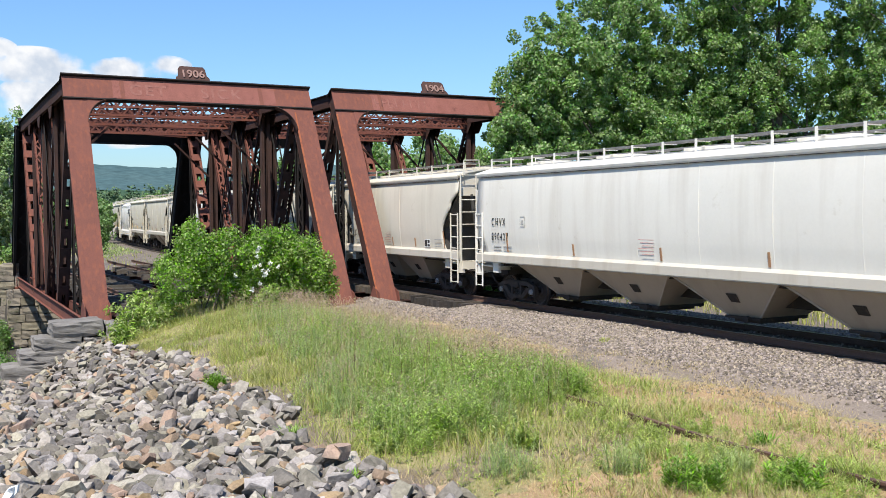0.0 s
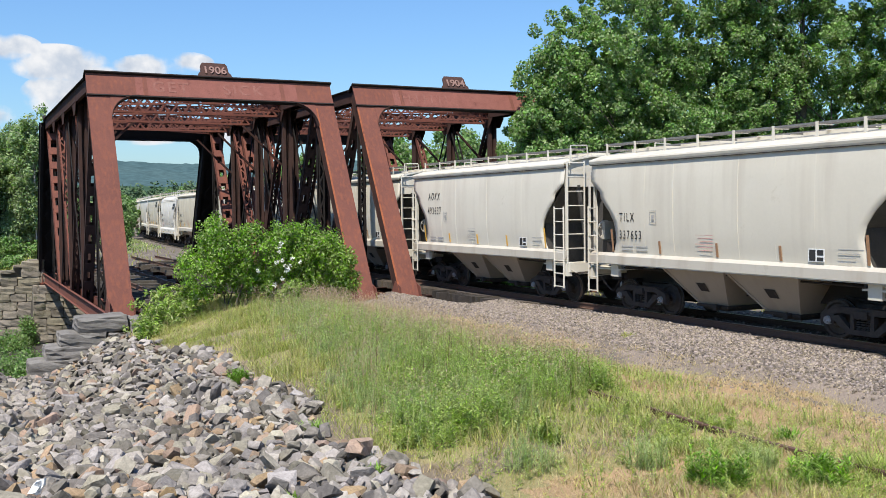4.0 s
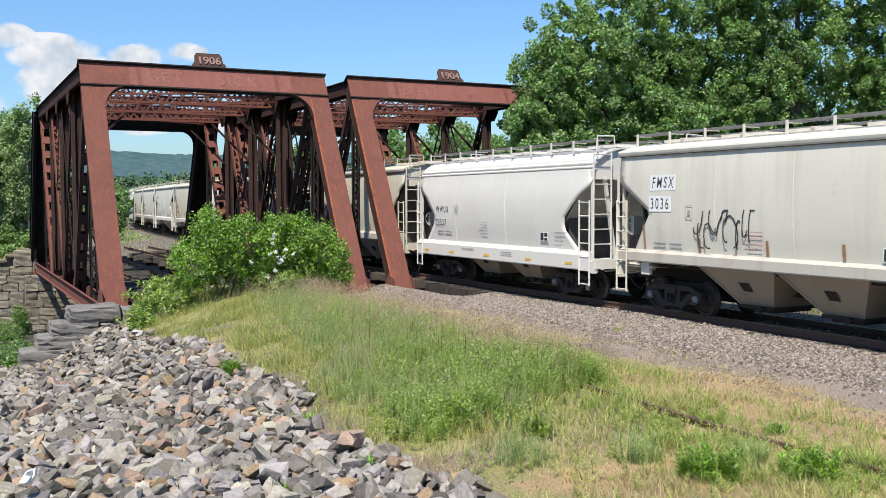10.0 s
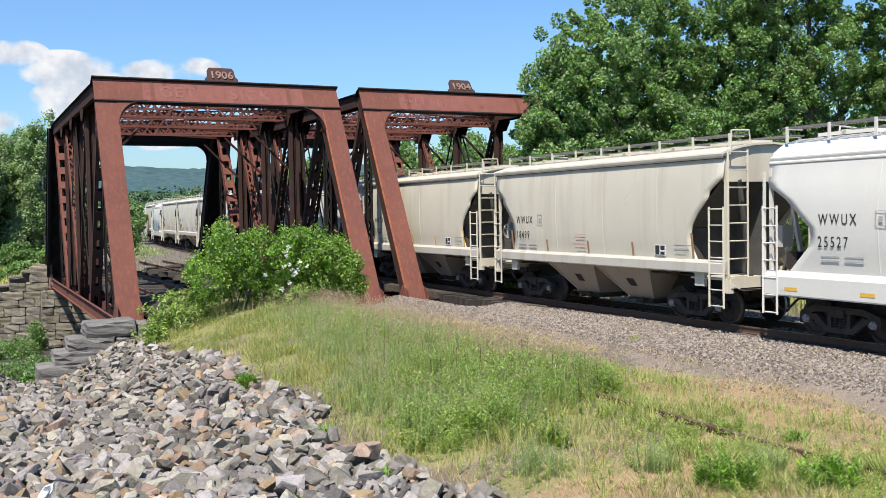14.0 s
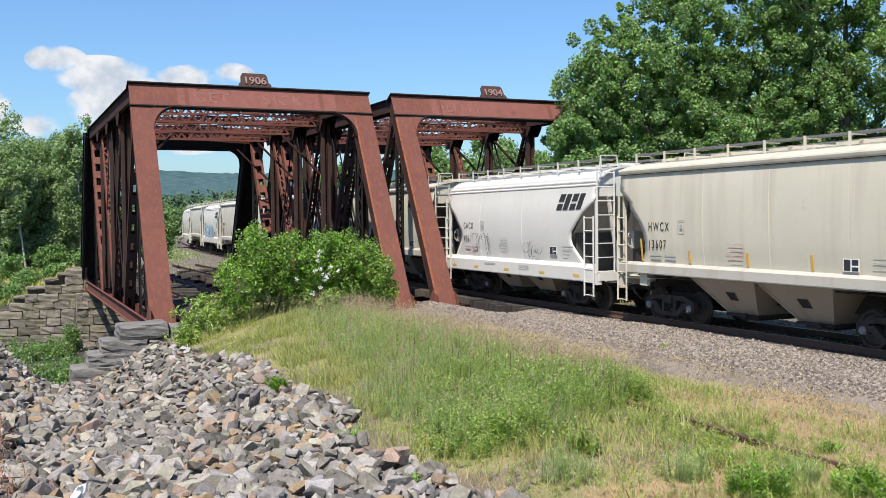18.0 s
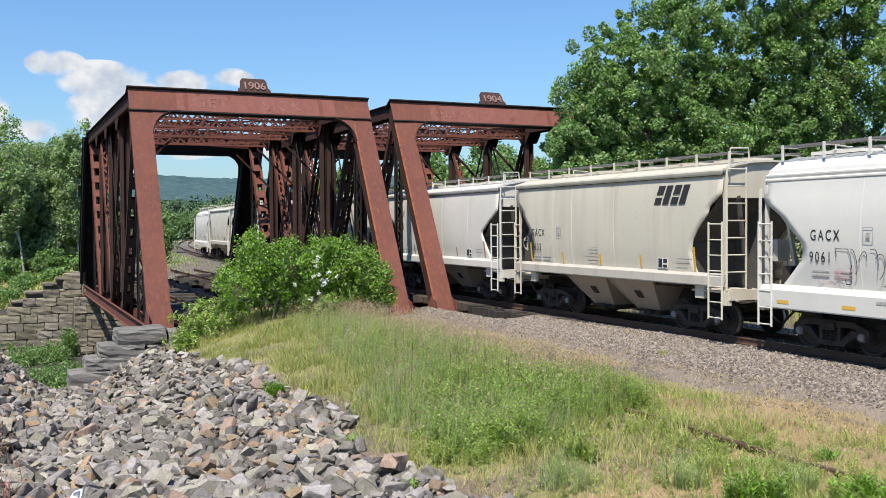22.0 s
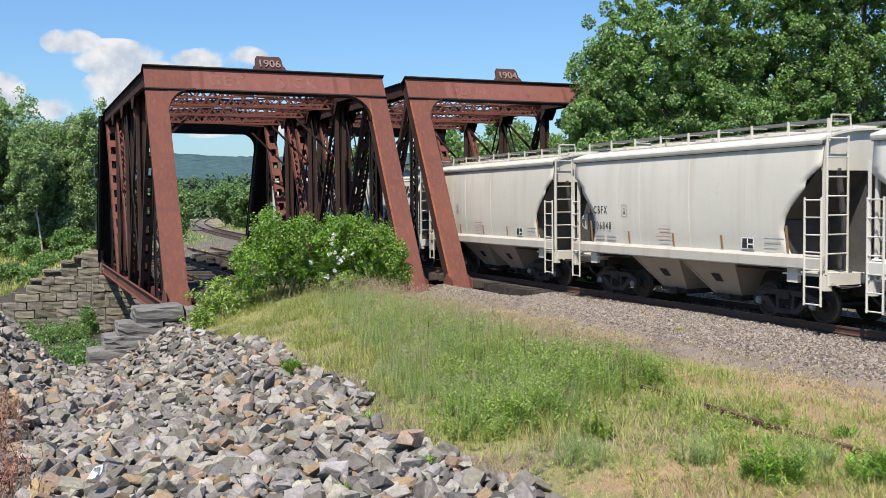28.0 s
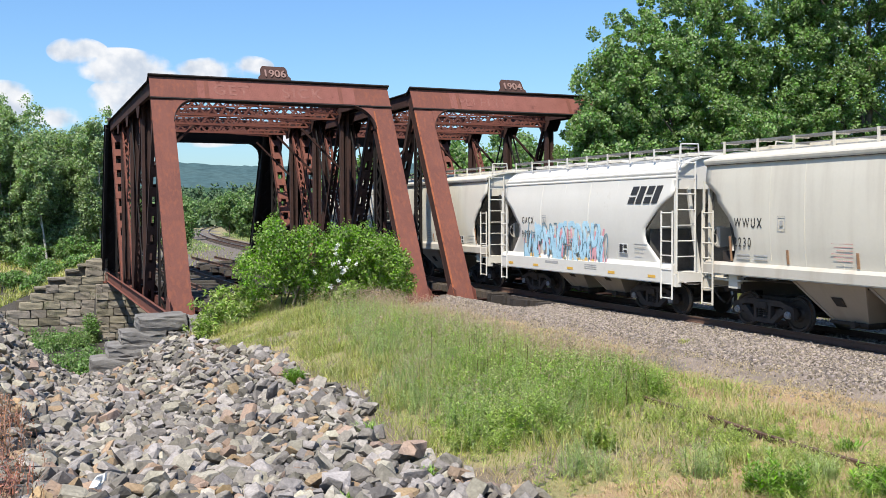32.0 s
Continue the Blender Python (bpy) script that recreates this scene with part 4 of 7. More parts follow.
SPRAY_TEAL = shade("teal_spray_paint", (0.13, 0.25, 0.32), (0.22, 0.34, 0.40), 0.6, 0.0, 3, 50, 0.0)


def paint(name, rgb, dirt=0.35, worn=(0.36, 0.30, 0.24)):
    r, g, b = rgb
    return shade(name, rgb, (r * 0.93, g * 0.925, b * 0.91), 0.5, 0.0, 0.7, 14, 0.03, (r * 0.80, g * 0.77, b * 0.72), 0.63, 1.1,
                 streak=(worn, dirt, (1.0, 2.6, 0.22)), gloss=0.4, grainy=0.08)


MESHES = {}


def cached(key, make, smooth=False):
    if key not in MESHES:
        MESHES[key] = make().mesh(key[0], smooth)
    return MESHES[key]


def between(points, z):
    """Value at height z of a line through (value, height) points, heights falling."""
    for (v0, z0), (v1, z1) in zip(points[:-1], points[1:]):
        if z0 >= z >= z1:
            u = (z0 - z) / max(z0 - z1, 1e-6)
            return v0 + (v1 - v0) * u
    return points[-1][0] if z < points[-1][1] else points[0][0]


# (half width, height) of the sides, and (inset from the body's end, height) of the side sheet's ends
STYLES = {
    "ribbed": dict(prof=((1.53, 4.16), (1.585, 3.8), (1.61, 3.2), (1.61, 2.7), (1.585, 2.1), (1.51, 1.6)), top=4.16, low=1.6,
                   cut=((0.02, 4.16), (0.02, 3.66), (0.47, 3.34), (0.52, 3.16), (0.92, 2.78), (1.12, 2.5), (1.2, 2.2), (1.17, 1.95), (1.04, 1.66), (0.98, 1.6)),
                   sill=(1.345, 1.615), roof=((1.62, 4.16), (1.635, 4.22), (1.62, 4.26), (1.15, 4.40), (0.6, 4.49), (0.0, 4.52))),
    "round": dict(prof=((1.44, 3.86), (1.53, 3.5), (1.60, 3.0), (1.61, 2.5), (1.58, 2.0), (1.50, 1.45)), top=3.86, low=1.45,
                  cut=((0.02, 3.86), (0.02, 3.48), (0.12, 3.36), (0.60, 3.08), (1.28, 2.46), (1.32, 2.25), (1.26, 2.06), (0.60, 1.45)),
                  sill=(0.96, 1.46), roof=((1.445, 3.86), (1.475, 3.89), (1.475, 3.92), (1.42, 3.95), (1.44, 4.0), (1.44, 4.03), (1.36, 4.07), (1.34, 4.14), (1.0, 4.36), (0.55, 4.47), (0.0, 4.50))),
}


STYLES["angular"] = dict(STYLES["ribbed"], cut=((0.02, 4.16), (0.02, 3.45), (0.12, 3.36), (1.25, 2.66), (1.27, 2.55), (0.6, 1.6)))
STYLES["straight"] = dict(STYLES["ribbed"], cut=((0.02, 4.16), (0.03, 2.1), (0.30, 1.6)))


def smooth_between(points, z, reach=0.24):
    """The same line with its corners rounded."""
    lo, hi = points[-1][1], points[0][1]
    return sum(between(points, min(max(z + reach * u, lo), hi)) for u in (-1, -0.66, -0.33, 0, 0.33, 0.66, 1)) / 7


def side_sheet(style, half, k):
    """One curved side of the body; k: -1 or 1."""
    st = STYLES[style]
    s = Shape()
    zs = sorted({z for _, z in st["cut"]} | {z for _, z in st["prof"]} | set(np.linspace(st["low"], st["top"], 15)), reverse=True)
    cols = 40
    vs = []
    for z in zs:
        inset, x = between(st["cut"], z), smooth_between(st["prof"], z)
        for i in range(cols + 1):
            y = -(half - inset) + 2 * (half - inset) * i / cols
            bulge = 0.009 * math.sin(y * math.pi / 1.45) * math.sin((z - st["low"]) / (st["top"] - st["low"]) * math.pi)
            vs.append((k * (x + bulge), y, z))
    n = cols + 1
    fs = [(j * n + i, j * n + i + 1, (j + 1) * n + i + 1, (j + 1) * n + i) for j in range(len(zs) - 1) for i in range(cols)]
    m = len(vs)
    vs += [(x - k * 0.03, y, z) for x, y, z in vs]
    fs += [tuple(m + i for i in reversed(f)) for f in fs]
    for j in range(len(zs) - 1):
        for i in (0, cols):
            a, b = j * n + i, (j + 1) * n + i
            fs.append((a, b, b + m, a + m))
    return s.add(vs, fs)


def roof_shell(style, half):
    st = STYLES[style]
    pts = [(-x, z) for x, z in st["roof"]] + [(x, z) for x, z in reversed(st["roof"][:-1])]
    s = Shape()
    n = len(pts)
    vs = [(x, y, z) for y in (-half, half) for x, z in pts]
    vs += [(x * 0.985, y, z - 0.05) for y in (-half, half) for x, z in pts]
    fs = [(i, i + 1, n + i + 1, n + i) for i in range(n - 1)]
    fs += [(2 * n + i, 3 * n + i, 3 * n + i + 1, 2 * n + i + 1) for i in range(n - 1)]
    for e in (0, 1):
        fs += [(e * n + i, 2 * n + e * n + i, 2 * n + e * n + i + 1, e * n + i + 1) for i in range(n - 1)]
    fs += [(0, n, 3 * n, 2 * n), (n - 1, 3 * n - 1, 4 * n - 1, 2 * n - 1)]
    return s.add(vs, fs)


def end_sheet(style, half, e):
    """Upper end panel, upright, arched like the roof; e: -1 front, 1 rear."""
    st = STYLES[style]
    out = [(-x * 0.97, z - 0.03) for x, z in st["roof"]] + [(x * 0.97, z - 0.03) for x, z in reversed(st["roof"][:-1])]
    out += [(1.5, 3.55), (-1.5, 3.55)]
    return Shape().ngon([(x, e * (half - 0.10), z) for x, z in out], (0, -e * 0.03, 0))


def slope_sheet(style, half, e):
    """The sloping floor of the end, from under the roof inwards and down."""
    s = Shape()
    return s.ngon([(-1.49, e * (half - 0.16), 3.62), (1.49, e * (half - 0.16), 3.62), (1.46, e * (half - 2.5), 1.30), (-1.46, e * (half - 2.5), 1.30)], (0, -e * 0.02, -0.02))


def hopper_bay(half_top, zt=1.34, zb=0.40):
    """A discharge hopper: a four-sided funnel with rims."""
    s = Shape()
    t = [(-1.46, -half_top, zt), (1.46, -half_top, zt), (1.46, half_top, zt), (-1.46, half_top, zt)]
    b = [(-0.70, -0.50, zb), (0.70, -0.50, zb), (0.70, 0.50, zb), (-0.70, 0.50, zb)]
    s.add(t + b, ((0, 1, 5, 4), (1, 2, 6, 5), (2, 3, 7, 6), (3, 0, 4, 7), (4, 5, 6, 7)))
    for i in range(4):
        s.beam(t[i], b[i], 0.05, 0.05)
    return s


def gate_shape():
    s = Shape()
    s.slab(-0.80, 0.80, -0.56, 0.56, 0.34, 0.41)
    s.slab(-0.62, 0.62, -0.42, 0.42, 0.26, 0.34)
    s.tube((-0.95, -0.3, 0.37), (0.95, -0.3, 0.37), 0.03)
    for k in (-1, 1):
        s.tube((k * 0.90, -0.3, 0.37), (k * 1.0, -0.3, 0.37), 0.085, 0.085, 8)
    return s


def ladder_shape(p, across, width, z0, z1, rungs, r=0.021, legs=True):
    """Two stiles and rungs. across: the unit way from stile to stile."""
    s = Shape()
    a = Vector(across) * width
    p = Vector(p)
    for o in (Vector(), a):
        s.tube(p + o + Vector((0, 0, z0)), p + o + Vector((0, 0, z1)), r * 1.3, None, 6)
    for i in range(rungs):
        z = z0 + 0.04 + (z1 - z0 - 0.10) * i / (rungs - 1)
        s.tube(p + Vector((0, 0, z)), p + a + Vector((0, 0, z)), r * 0.85, None, 6)
    return s


def wheelset_shape():
    s = Shape()
    s.tube((-1.10, 0, 0), (1.10, 0, 0), 0.075, None, 10)
    for k in (-1, 1):
        rings = ((0.66, 0.455), (0.69, 0.455), (0.70, 0.425), (0.79, 0.42), (0.79, 0.36), (0.755, 0.33), (0.75, 0.19), (0.80, 0.15), (0.80, 0.075))
        n = 28
        vs = [(k * x, r * math.cos(2 * math.pi * i / n), r * math.sin(2 * math.pi * i / n)) for x, r in rings for i in range(n)]
        fs = [(j * n + i, j * n + (i + 1) % n, (j + 1) * n + (i + 1) % n, (j + 1) * n + i) for j in range(len(rings) - 1) for i in range(n)]
        fs.append(tuple(range(n)))
        s.add(vs, fs)
    return s


def tread_shape(k):
    s = Shape()
    n = 28
    for k in (k,):
        vs = [(k * x, r * math.cos(2 * math.pi * i / n), r * math.sin(2 * math.pi * i / n)) for x, r in ((0.702, 0.4275), (0.788, 0.4225)) for i in range(n)]
        s.add(vs, [(i, (i + 1) % n, (i + 1) % n + n, i + n) for i in range(n)])
    return s


def cap_shape(k):
    s = Shape()
    for k in (k,):
        s.tube((k * 1.06, 0, 0), (k * 1.15, 0, 0), 0.105, 0.085, 12)
        for a in (0, 120, 240):
            s.tube((k * 1.14, 0.055 * math.cos(radians(a)), 0.055 * math.sin(radians(a))), (k * 1.175, 0.055 * math.cos(radians(a)), 0.055 * math.sin(radians(a))), 0.018, None, 6)
    return s


def side_frame_shape(k):
    """A cast side frame with its two windows and spring nest; k: -1 or 1."""
    s = Shape()
    x0, w = k * 0.97, k * 0.14
    upper = [(-1.05, 0.50), (-1.05, 0.60), (-0.62, 0.74), (0.62, 0.74), (1.05, 0.60), (1.05, 0.50), (0.60, 0.60), (-0.60, 0.60)]
    s.ngon([(x0, y, z) for y, z in upper], (w, 0, 0))
    for e in (-1, 1):
        s.ngon([(x0, e * y, z) for y, z in ((0.82, 0.50), (0.62, 0.56), (0.28, 0.26), (0.40, 0.19))], (w, 0, 0))
        s.ngon([(x0, e * y, z) for y, z in ((0.30, 0.62), (0.22, 0.62), (0.20, 0.26), (0.30, 0.26))], (w, 0, 0))
        s.slab(min(x0, x0 + w), max(x0, x0 + w), e * 0.89 - 0.16, e * 0.89 + 0.16, 0.36, 0.56)
        s.slab(min(x0, x0 + w), max(x0, x0 + w), e * 1.03 - 0.05, e * 1.03 + 0.05, 0.32, 0.56)
    s.ngon([(x0, y, z) for y, z in ((-0.42, 0.17), (0.42, 0.17), (0.36, 0.28), (-0.36, 0.28))], (w, 0, 0))
    return s


def springs_shape():
    s = Shape()
    for k in (-1, 1):
        for y in (-0.13, 0.0, 0.13):
            for i in range(5):
                s.tube((k * 1.03, y, 0.285 + i * 0.05), (k * 1.03, y, 0.315 + i * 0.05), 0.062, None, 8)
    return s


def bolster_shape():
    s = Shape()
    s.slab(-1.16, 1.16, -0.17, 0.17, 0.52, 0.68)
    s.slab(-0.3, 0.3, -0.28, 0.28, 0.62, 0.82)
    s.slab(-0.55, 0.55, -0.62, 0.62, 0.30, 0.78)
    for e in (-1, 1):
        s.beam((-0.9, e * 0.34, 0.36), (0.9, e * 0.34, 0.36), 0.06, 0.10, side=(0, 1, 0))
    return s


def text_on(car, body, mat, parent, y, z, size, x=-1.632, squeeze=1.0, slant=0.0, name="lettering"):
    """Lettering on the side that faces -x, starting at y and running towards -y."""
    cu = bpy.data.curves.new(name, "FONT")
    cu.body, cu.size, cu.extrude, cu.shear = body, size, 0.002, slant
    cu.space_character = 1.42
    cu.offset = 0.001 * size / 0.33
    cu.materials.append(mat)
    ob = new(name, cu)
    ob.parent = parent
    ob.matrix_basis = Matrix(((0, 0, -1, x), (-squeeze, 0, 0, y), (0, 1, 0, z), (0, 0, 0, 1)))
    return ob


def plates(s, items, x=-1.618, t=0.004):
    """Flat bars on the side: (y0, y1, z0, z1)."""
    for y0, y1, z0, z1 in items:
        s.slab(x - t, x, min(y0, y1), max(y0, y1), z0, z1)
    return s


def strokes(rng, y0, y1, z0, z1, n, thick, x=-1.624, curl=1.0):
    """Loose loops of spray paint."""
    s = Shape()
    for i in range(n):
        cy = y0 + (y1 - y0) * (i + rng.random()) / n
        cz = rng.uniform(z0 + 0.15 * (z1 - z0), z1 - 0.15 * (z1 - z0))
        ry, rz = rng.uniform(0.08, 0.2) * curl, rng.uniform(0.3, 0.55) * (z1 - z0)
        a0, sweep, lean = rng.uniform(0, 6.28), rng.uniform(1.8, 4.2), rng.uniform(-0.3, 0.3)
        pts = []
        for j in range(9):
            a = a0 + sweep * j / 8
            pts.append(Vector((x, cy + ry * math.cos(a) + lean * rz * math.sin(a), min(max(cz + rz * math.sin(a), z0), z1))))
        for p, q in zip(pts[:-1], pts[1:]):
            if (q - p).length > 1e-4:
                s.beam(p, q + (q - p) * 0.15, thick, 0.003, side=(0, 0, 1) if abs((q - p).y) > abs((q - p).z) else (0, 1, 0))
    return s


def running_board(half, k, z=4.70):
    """A steel grating walk: long bars and cross bars."""
    s = Shape()
    for i in range(6):
        x = k * (0.72 + 0.086 * i)
        s.beam((x, -half, z), (x, half, z), 0.028, 0.04)
    n = int(2 * half / 0.45)
    for i in range(n + 1):
        y = -half + 2 * half * i / n
        s.slab(min(k * 0.72, k * 1.15), max(k * 0.72, k * 1.15), y - 0.02, y + 0.02, z - 0.015, z + 0.012)
    return s


def stencil(shape, mat, body):
    """Rows of lettering too small to read."""
    tagged(part("stencil_block", shape, mat, body, "rows of tiny illegible stencilling"), kind="stuff")


def build_car(spec):
    rng = random.Random(spec["mark"] + spec["num"])
    style, L = spec["style"], spec["length"]
    st = STYLES[style]
    H = L / 2
    half = H - 0.67                 # half length of the body
    key = (style, round(L, 2))
    car = thing("hopper_car", label=spec["label"], category="freight car", group="train of covered hopper cars")
    pm = spec["paint"]
    white = pm if style == "round" or pm is WHITE_B else SILL_MAT

    def put(name, make, mat, parent=None, label="", smooth=False, at=None, extra=()):
        return part(name, cached((name, *key, *extra), make, smooth), mat, parent or car, label, at=at)

    body = put("body", lambda: side_sheet(style, half, -1), pm, label=spec.get("side", "curved painted side, stained and stencilled"), smooth=True, extra=(-1,))
    put("body_side", lambda: side_sheet(style, half, 1), pm, smooth=True, extra=(1,))
    roof = put("roof", lambda: roof_shell(style, half), pm)
    # dark strips added under the roof edge as its shadow line
    if style != "round":
        put("gutter", lambda: Shape().slab(-1.60, -1.52, -half, half, 4.105, 4.158), UNDER, roof, extra=(-1,))
        put("gutter", lambda: Shape().slab(1.52, 1.60, -half, half, 4.105, 4.158), UNDER, roof, extra=(1,))
    nh = 5
    for i in range(nh):
        y = -half * 0.8 + 1.6 * half * i / (nh - 1)
        part("hatch", cached(("hatch",), lambda: Shape().slab(-0.34, 0.34, -0.75, 0.75, 4.52, 4.60).slab(-0.38, 0.38, -0.05, 0.05, 4.60, 4.62)), pm, roof, at=(0, y, -0.01))
    for e in (-1, 1):
        put("end_panel", lambda: end_sheet(style, half, e), pm, extra=(e,))
        # sheets and webs of the recessed end, darkened in colour for its shade
        put("slope_sheet", lambda: slope_sheet(style, half, e), spec.get("slope", SLOPE_SHADED), extra=(e,))
        put("bolster_web", lambda: Shape().slab(-1.38, 1.38, e * (half - 1.35) - 0.012, e * (half - 1.35) + 0.012, 1.2, 2.42), SLOPE_SHADED, extra=(e,))
        put("end_web", lambda: Shape().ngon([(-0.012, e * (half - 0.25), 1.2), (-0.012, e * (half - 2.45), 1.3), (-0.012, e * (half - 0.25), 3.5)], (0.024, 0, 0)), SLOPE_SHADED, extra=(e,))
        # end platform and sill
        def platform():
            s = Shape()
            s.slab(-1.50, 1.50, min(e * (half - 1.3), e * (half + 0.10)), max(e * (half - 1.3), e * (half + 0.10)), 1.16, 1.20)
            s.slab(-1.50, 1.50, min(e * (half + 0.04), e * (half + 0.14)), max(e * (half + 0.04), e * (half + 0.14)), 0.98, 1.24)
            return s
        put("end_platform", platform, white if style == "round" else pm, extra=(e,))
        for k in (-1, 1):
            put("end_brace", lambda: Shape().beam((k * 1.0, e * (half - 0.12), 3.6), (k * 0.55, e * (half - 0.2), 1.2), 0.10, 0.08), pm if style == "round" else SLOPE_SHADED, extra=(e, k))
            put("end_post", lambda: Shape().slab(k * 1.46 - 0.04, k * 1.46 + 0.04, e * (half - 0.06) - 0.035, e * (half - 0.06) + 0.035, 1.2, 4.1 if style != "round" else 3.8), pm, extra=(e, k))
            put("jacking_pad", lambda: Shape().slab(k * 1.44 - 0.05, k * 1.44 + 0.05, e * (half - 1.0) - 0.17, e * (half - 1.0) + 0.17, 0.98, 1.36), pm, extra=(e, k))
        # coupler
        def coupler():
            s = Shape()
            s.slab(-0.09, 0.09, min(e * (half - 0.2), e * (H - 0.22)), max(e * (half - 0.2), e * (H - 0.22)), 0.80, 0.96)
            s.slab(-0.16, 0.20, min(e * (H - 0.26), e * (H - 0.01)), max(e * (H - 0.26), e * (H - 0.01)), 0.74, 1.02)
            s.slab(-0.20, 0.20, min(e * (half + 0.02), e * (half + 0.2)), max(e * (half + 0.02), e * (half + 0.2)), 0.72, 1.04)
            s.path([(-0.35, e * (half + 0.15), 0.8), (-0.35, e * (half + 0.45), 0.55), (-0.30, e * (H - 0.05), 0.42)], 0.03)
            s.path([(-1.35, e * (half + 0.2), 0.95), (-0.8, e * (half + 0.35), 0.95), (-0.25, e * (H - 0.3), 1.05)], 0.018)
            return s
        put("coupler", coupler, TRUCK_MAT, extra=(e,))
        # ladders: full height on one corner, short on the other
        for k in (-1, 1):
            tall = e * k > 0
            y = e * (half + 0.02)
            if tall:
                put("end_ladder", lambda: ladder_shape((k * 1.53, y + e * 0.06, 0), (-k, 0, 0), 0.62, 1.22, 4.32, 8), pm, extra=(e, k))
                put("side_ladder", lambda: ladder_shape((k * 1.63, y - e * 0.50, 0), (0, e, 0), 0.50, 0.50, 2.95, 7), pm, extra=(e, k))
                put("roof_grab", lambda: Shape().path([(k * 1.4, y, 4.2), (k * 1.36, y, 4.78), (k * 0.7, y - e * 0.1, 4.80), (k * 0.66, y - e * 0.1, 4.45)], 0.02), pm, extra=(e, k))
            else:
                put("side_ladder", lambda: ladder_shape((k * 1.63, y - e * 0.40, 0), (0, e, 0), 0.42, 0.50, 2.95, 7), pm, extra=(e, k))
                put("corner_post", lambda: Shape().slab(k * 1.60 - 0.02, k * 1.60 + 0.02, y - 0.03, y + 0.03, 1.2, 3.72), pm, extra=(e, k))
    # sills
    lo, hi = st["sill"]
    for k in (-1, 1):
        def sill():
            s = Shape()
            d = 0.05 if style != "round" else 0.10
            s.ngon([(k * 1.46, -half, hi + 0.03), (k * 1.53, -half, hi + 0.03), (k * 1.63, -half, hi - d), (k * 1.63, -half, lo), (k * 1.57, -half, lo), (k * 1.46, -half, hi - 0.05)], (0, 2 * half, 0))
            s.slab(min(k * 1.42, k * 1.61), max(k * 1.42, k * 1.61), -half, half, lo - 0.03, lo)
            return s
        put("side_sill", sill, white, label="light side sill streaked with grime", extra=(k,))
    put("centre_sill", lambda: Shape().slab(-0.28, 0.28, -half - 0.05, half + 0.05, 0.66, 1.18), UNDER)
    # bays
    nb = spec.get("bays", 2)
    room = spec.get("room", (H - 2.3 - 1.35) * 2)
    bt = room / nb / 2
    bay_mat = spec.get("bay", DUST_BAY)
    for i in range(nb):
        y = -room / 2 + bt * (2 * i + 1)
        bay = put("hopper_bay", lambda: hopper_bay(bt * 0.97), bay_mat, label="grimy funnel-shaped discharge hopper", at=(0, y, 0))
        part("discharge_gate", cached(("gate",), gate_shape), UNDER, bay)
        put("bay_stencil", lambda: Shape().add([(-1.185, -0.17, 0.98), (-1.185, 0.17, 0.98), (-1.007, 0.15, 0.76), (-1.007, -0.15, 0.76)], ((0, 1, 2, 3),)), UNDER, bay)
    # brake gear
    put("brake_pipe", lambda: Shape().path([(-1.30, -half + 1.2, 1.22), (-1.30, 0, 1.24), (-1.30, half - 1.2, 1.22)], 0.025), UNDER)
    put("air_tank", lambda: Shape().tube((-0.25, half - 1.3, 1.45), (0.9, half - 1.3, 1.45), 0.2, None, 12), TRUCK_MAT)
    put("brake_valve", lambda: Shape().slab(-1.25, -0.85, half - 0.75, half - 0.45, 1.25, 1.65).slab(-1.15, -0.95, half - 0.5, half - 0.2, 1.5, 1.9).tube((-1.4, half - 0.6, 1.4), (-0.6, half - 0.6, 1.4), 0.05), TRUCK_MAT)

    for e in (-1, 1):
        put("cut_lever", lambda: Shape().path([(-1.48, e * (half + 0.18), 1.05), (-1.2, e * (half + 0.22), 0.92), (-0.6, e * (half + 0.24), 0.95), (-0.3, e * (half + 0.42), 1.04)], 0.016), pm, extra=(e,))
        put("step_bracket", lambda: Shape().slab(-1.58, -1.40, e * (half + 0.02) - 0.1, e * (half + 0.02) + 0.1, 0.86, 1.2), pm, extra=(e,))
        put("brake_rigging", lambda: Shape().path([(-0.5, e * (half - 2.6), 0.9), (-0.4, e * (half - 1.2), 0.75), (-0.7, e * (half - 0.1), 0.8)], 0.025).path([(0.4, e * (half - 2.4), 0.85), (0.5, e * (half - 0.4), 0.7)], 0.022).slab(-0.5, -0.2, e * (half - 0.6) - 0.12, e * (half - 0.6) + 0.12, 0.6, 0.86), UNDER, extra=(e,))

    def handwheel():
        s = Shape()
        n, r, c = 14, 0.27, Vector((-0.95, half + 0.16, 2.25))
        ring = [c + Vector((r * math.cos(6.2832 * i / n), 0, r * math.sin(6.2832 * i / n))) for i in range(n + 1)]
        s.path(ring, 0.022)
        for i in range(0, n, 3):
            s.tube(c, ring[i], 0.015, None, 5)
        s.slab(-1.12, -0.78, half - 0.05, half + 0.10, 2.0, 2.5)
        return s
    put("hand_brake", handwheel, SILL_MAT, label="painted hand brake wheel and housing")
    # running boards and their posts
    for k in (-1, 1):
        put("running_board", lambda: running_board(half - 0.1, k), GRATING, roof, extra=(k,))
        nposts = int(2 * half / 1.25)
        post = cached(("board_post", k), lambda: Shape().slab(k * 1.17 - 0.012, k * 1.17 + 0.012, -0.035, 0.035, 4.37, 4.73).slab(min(k * 0.7, k * 1.17), max(k * 0.7, k * 1.17), -0.02, 0.02, 4.655, 4.678))
        for i in range(nposts + 1):
            part("board_post", post, pm, roof, at=(0, -half + 0.25 + (2 * half - 0.5) * i / nposts, 0))
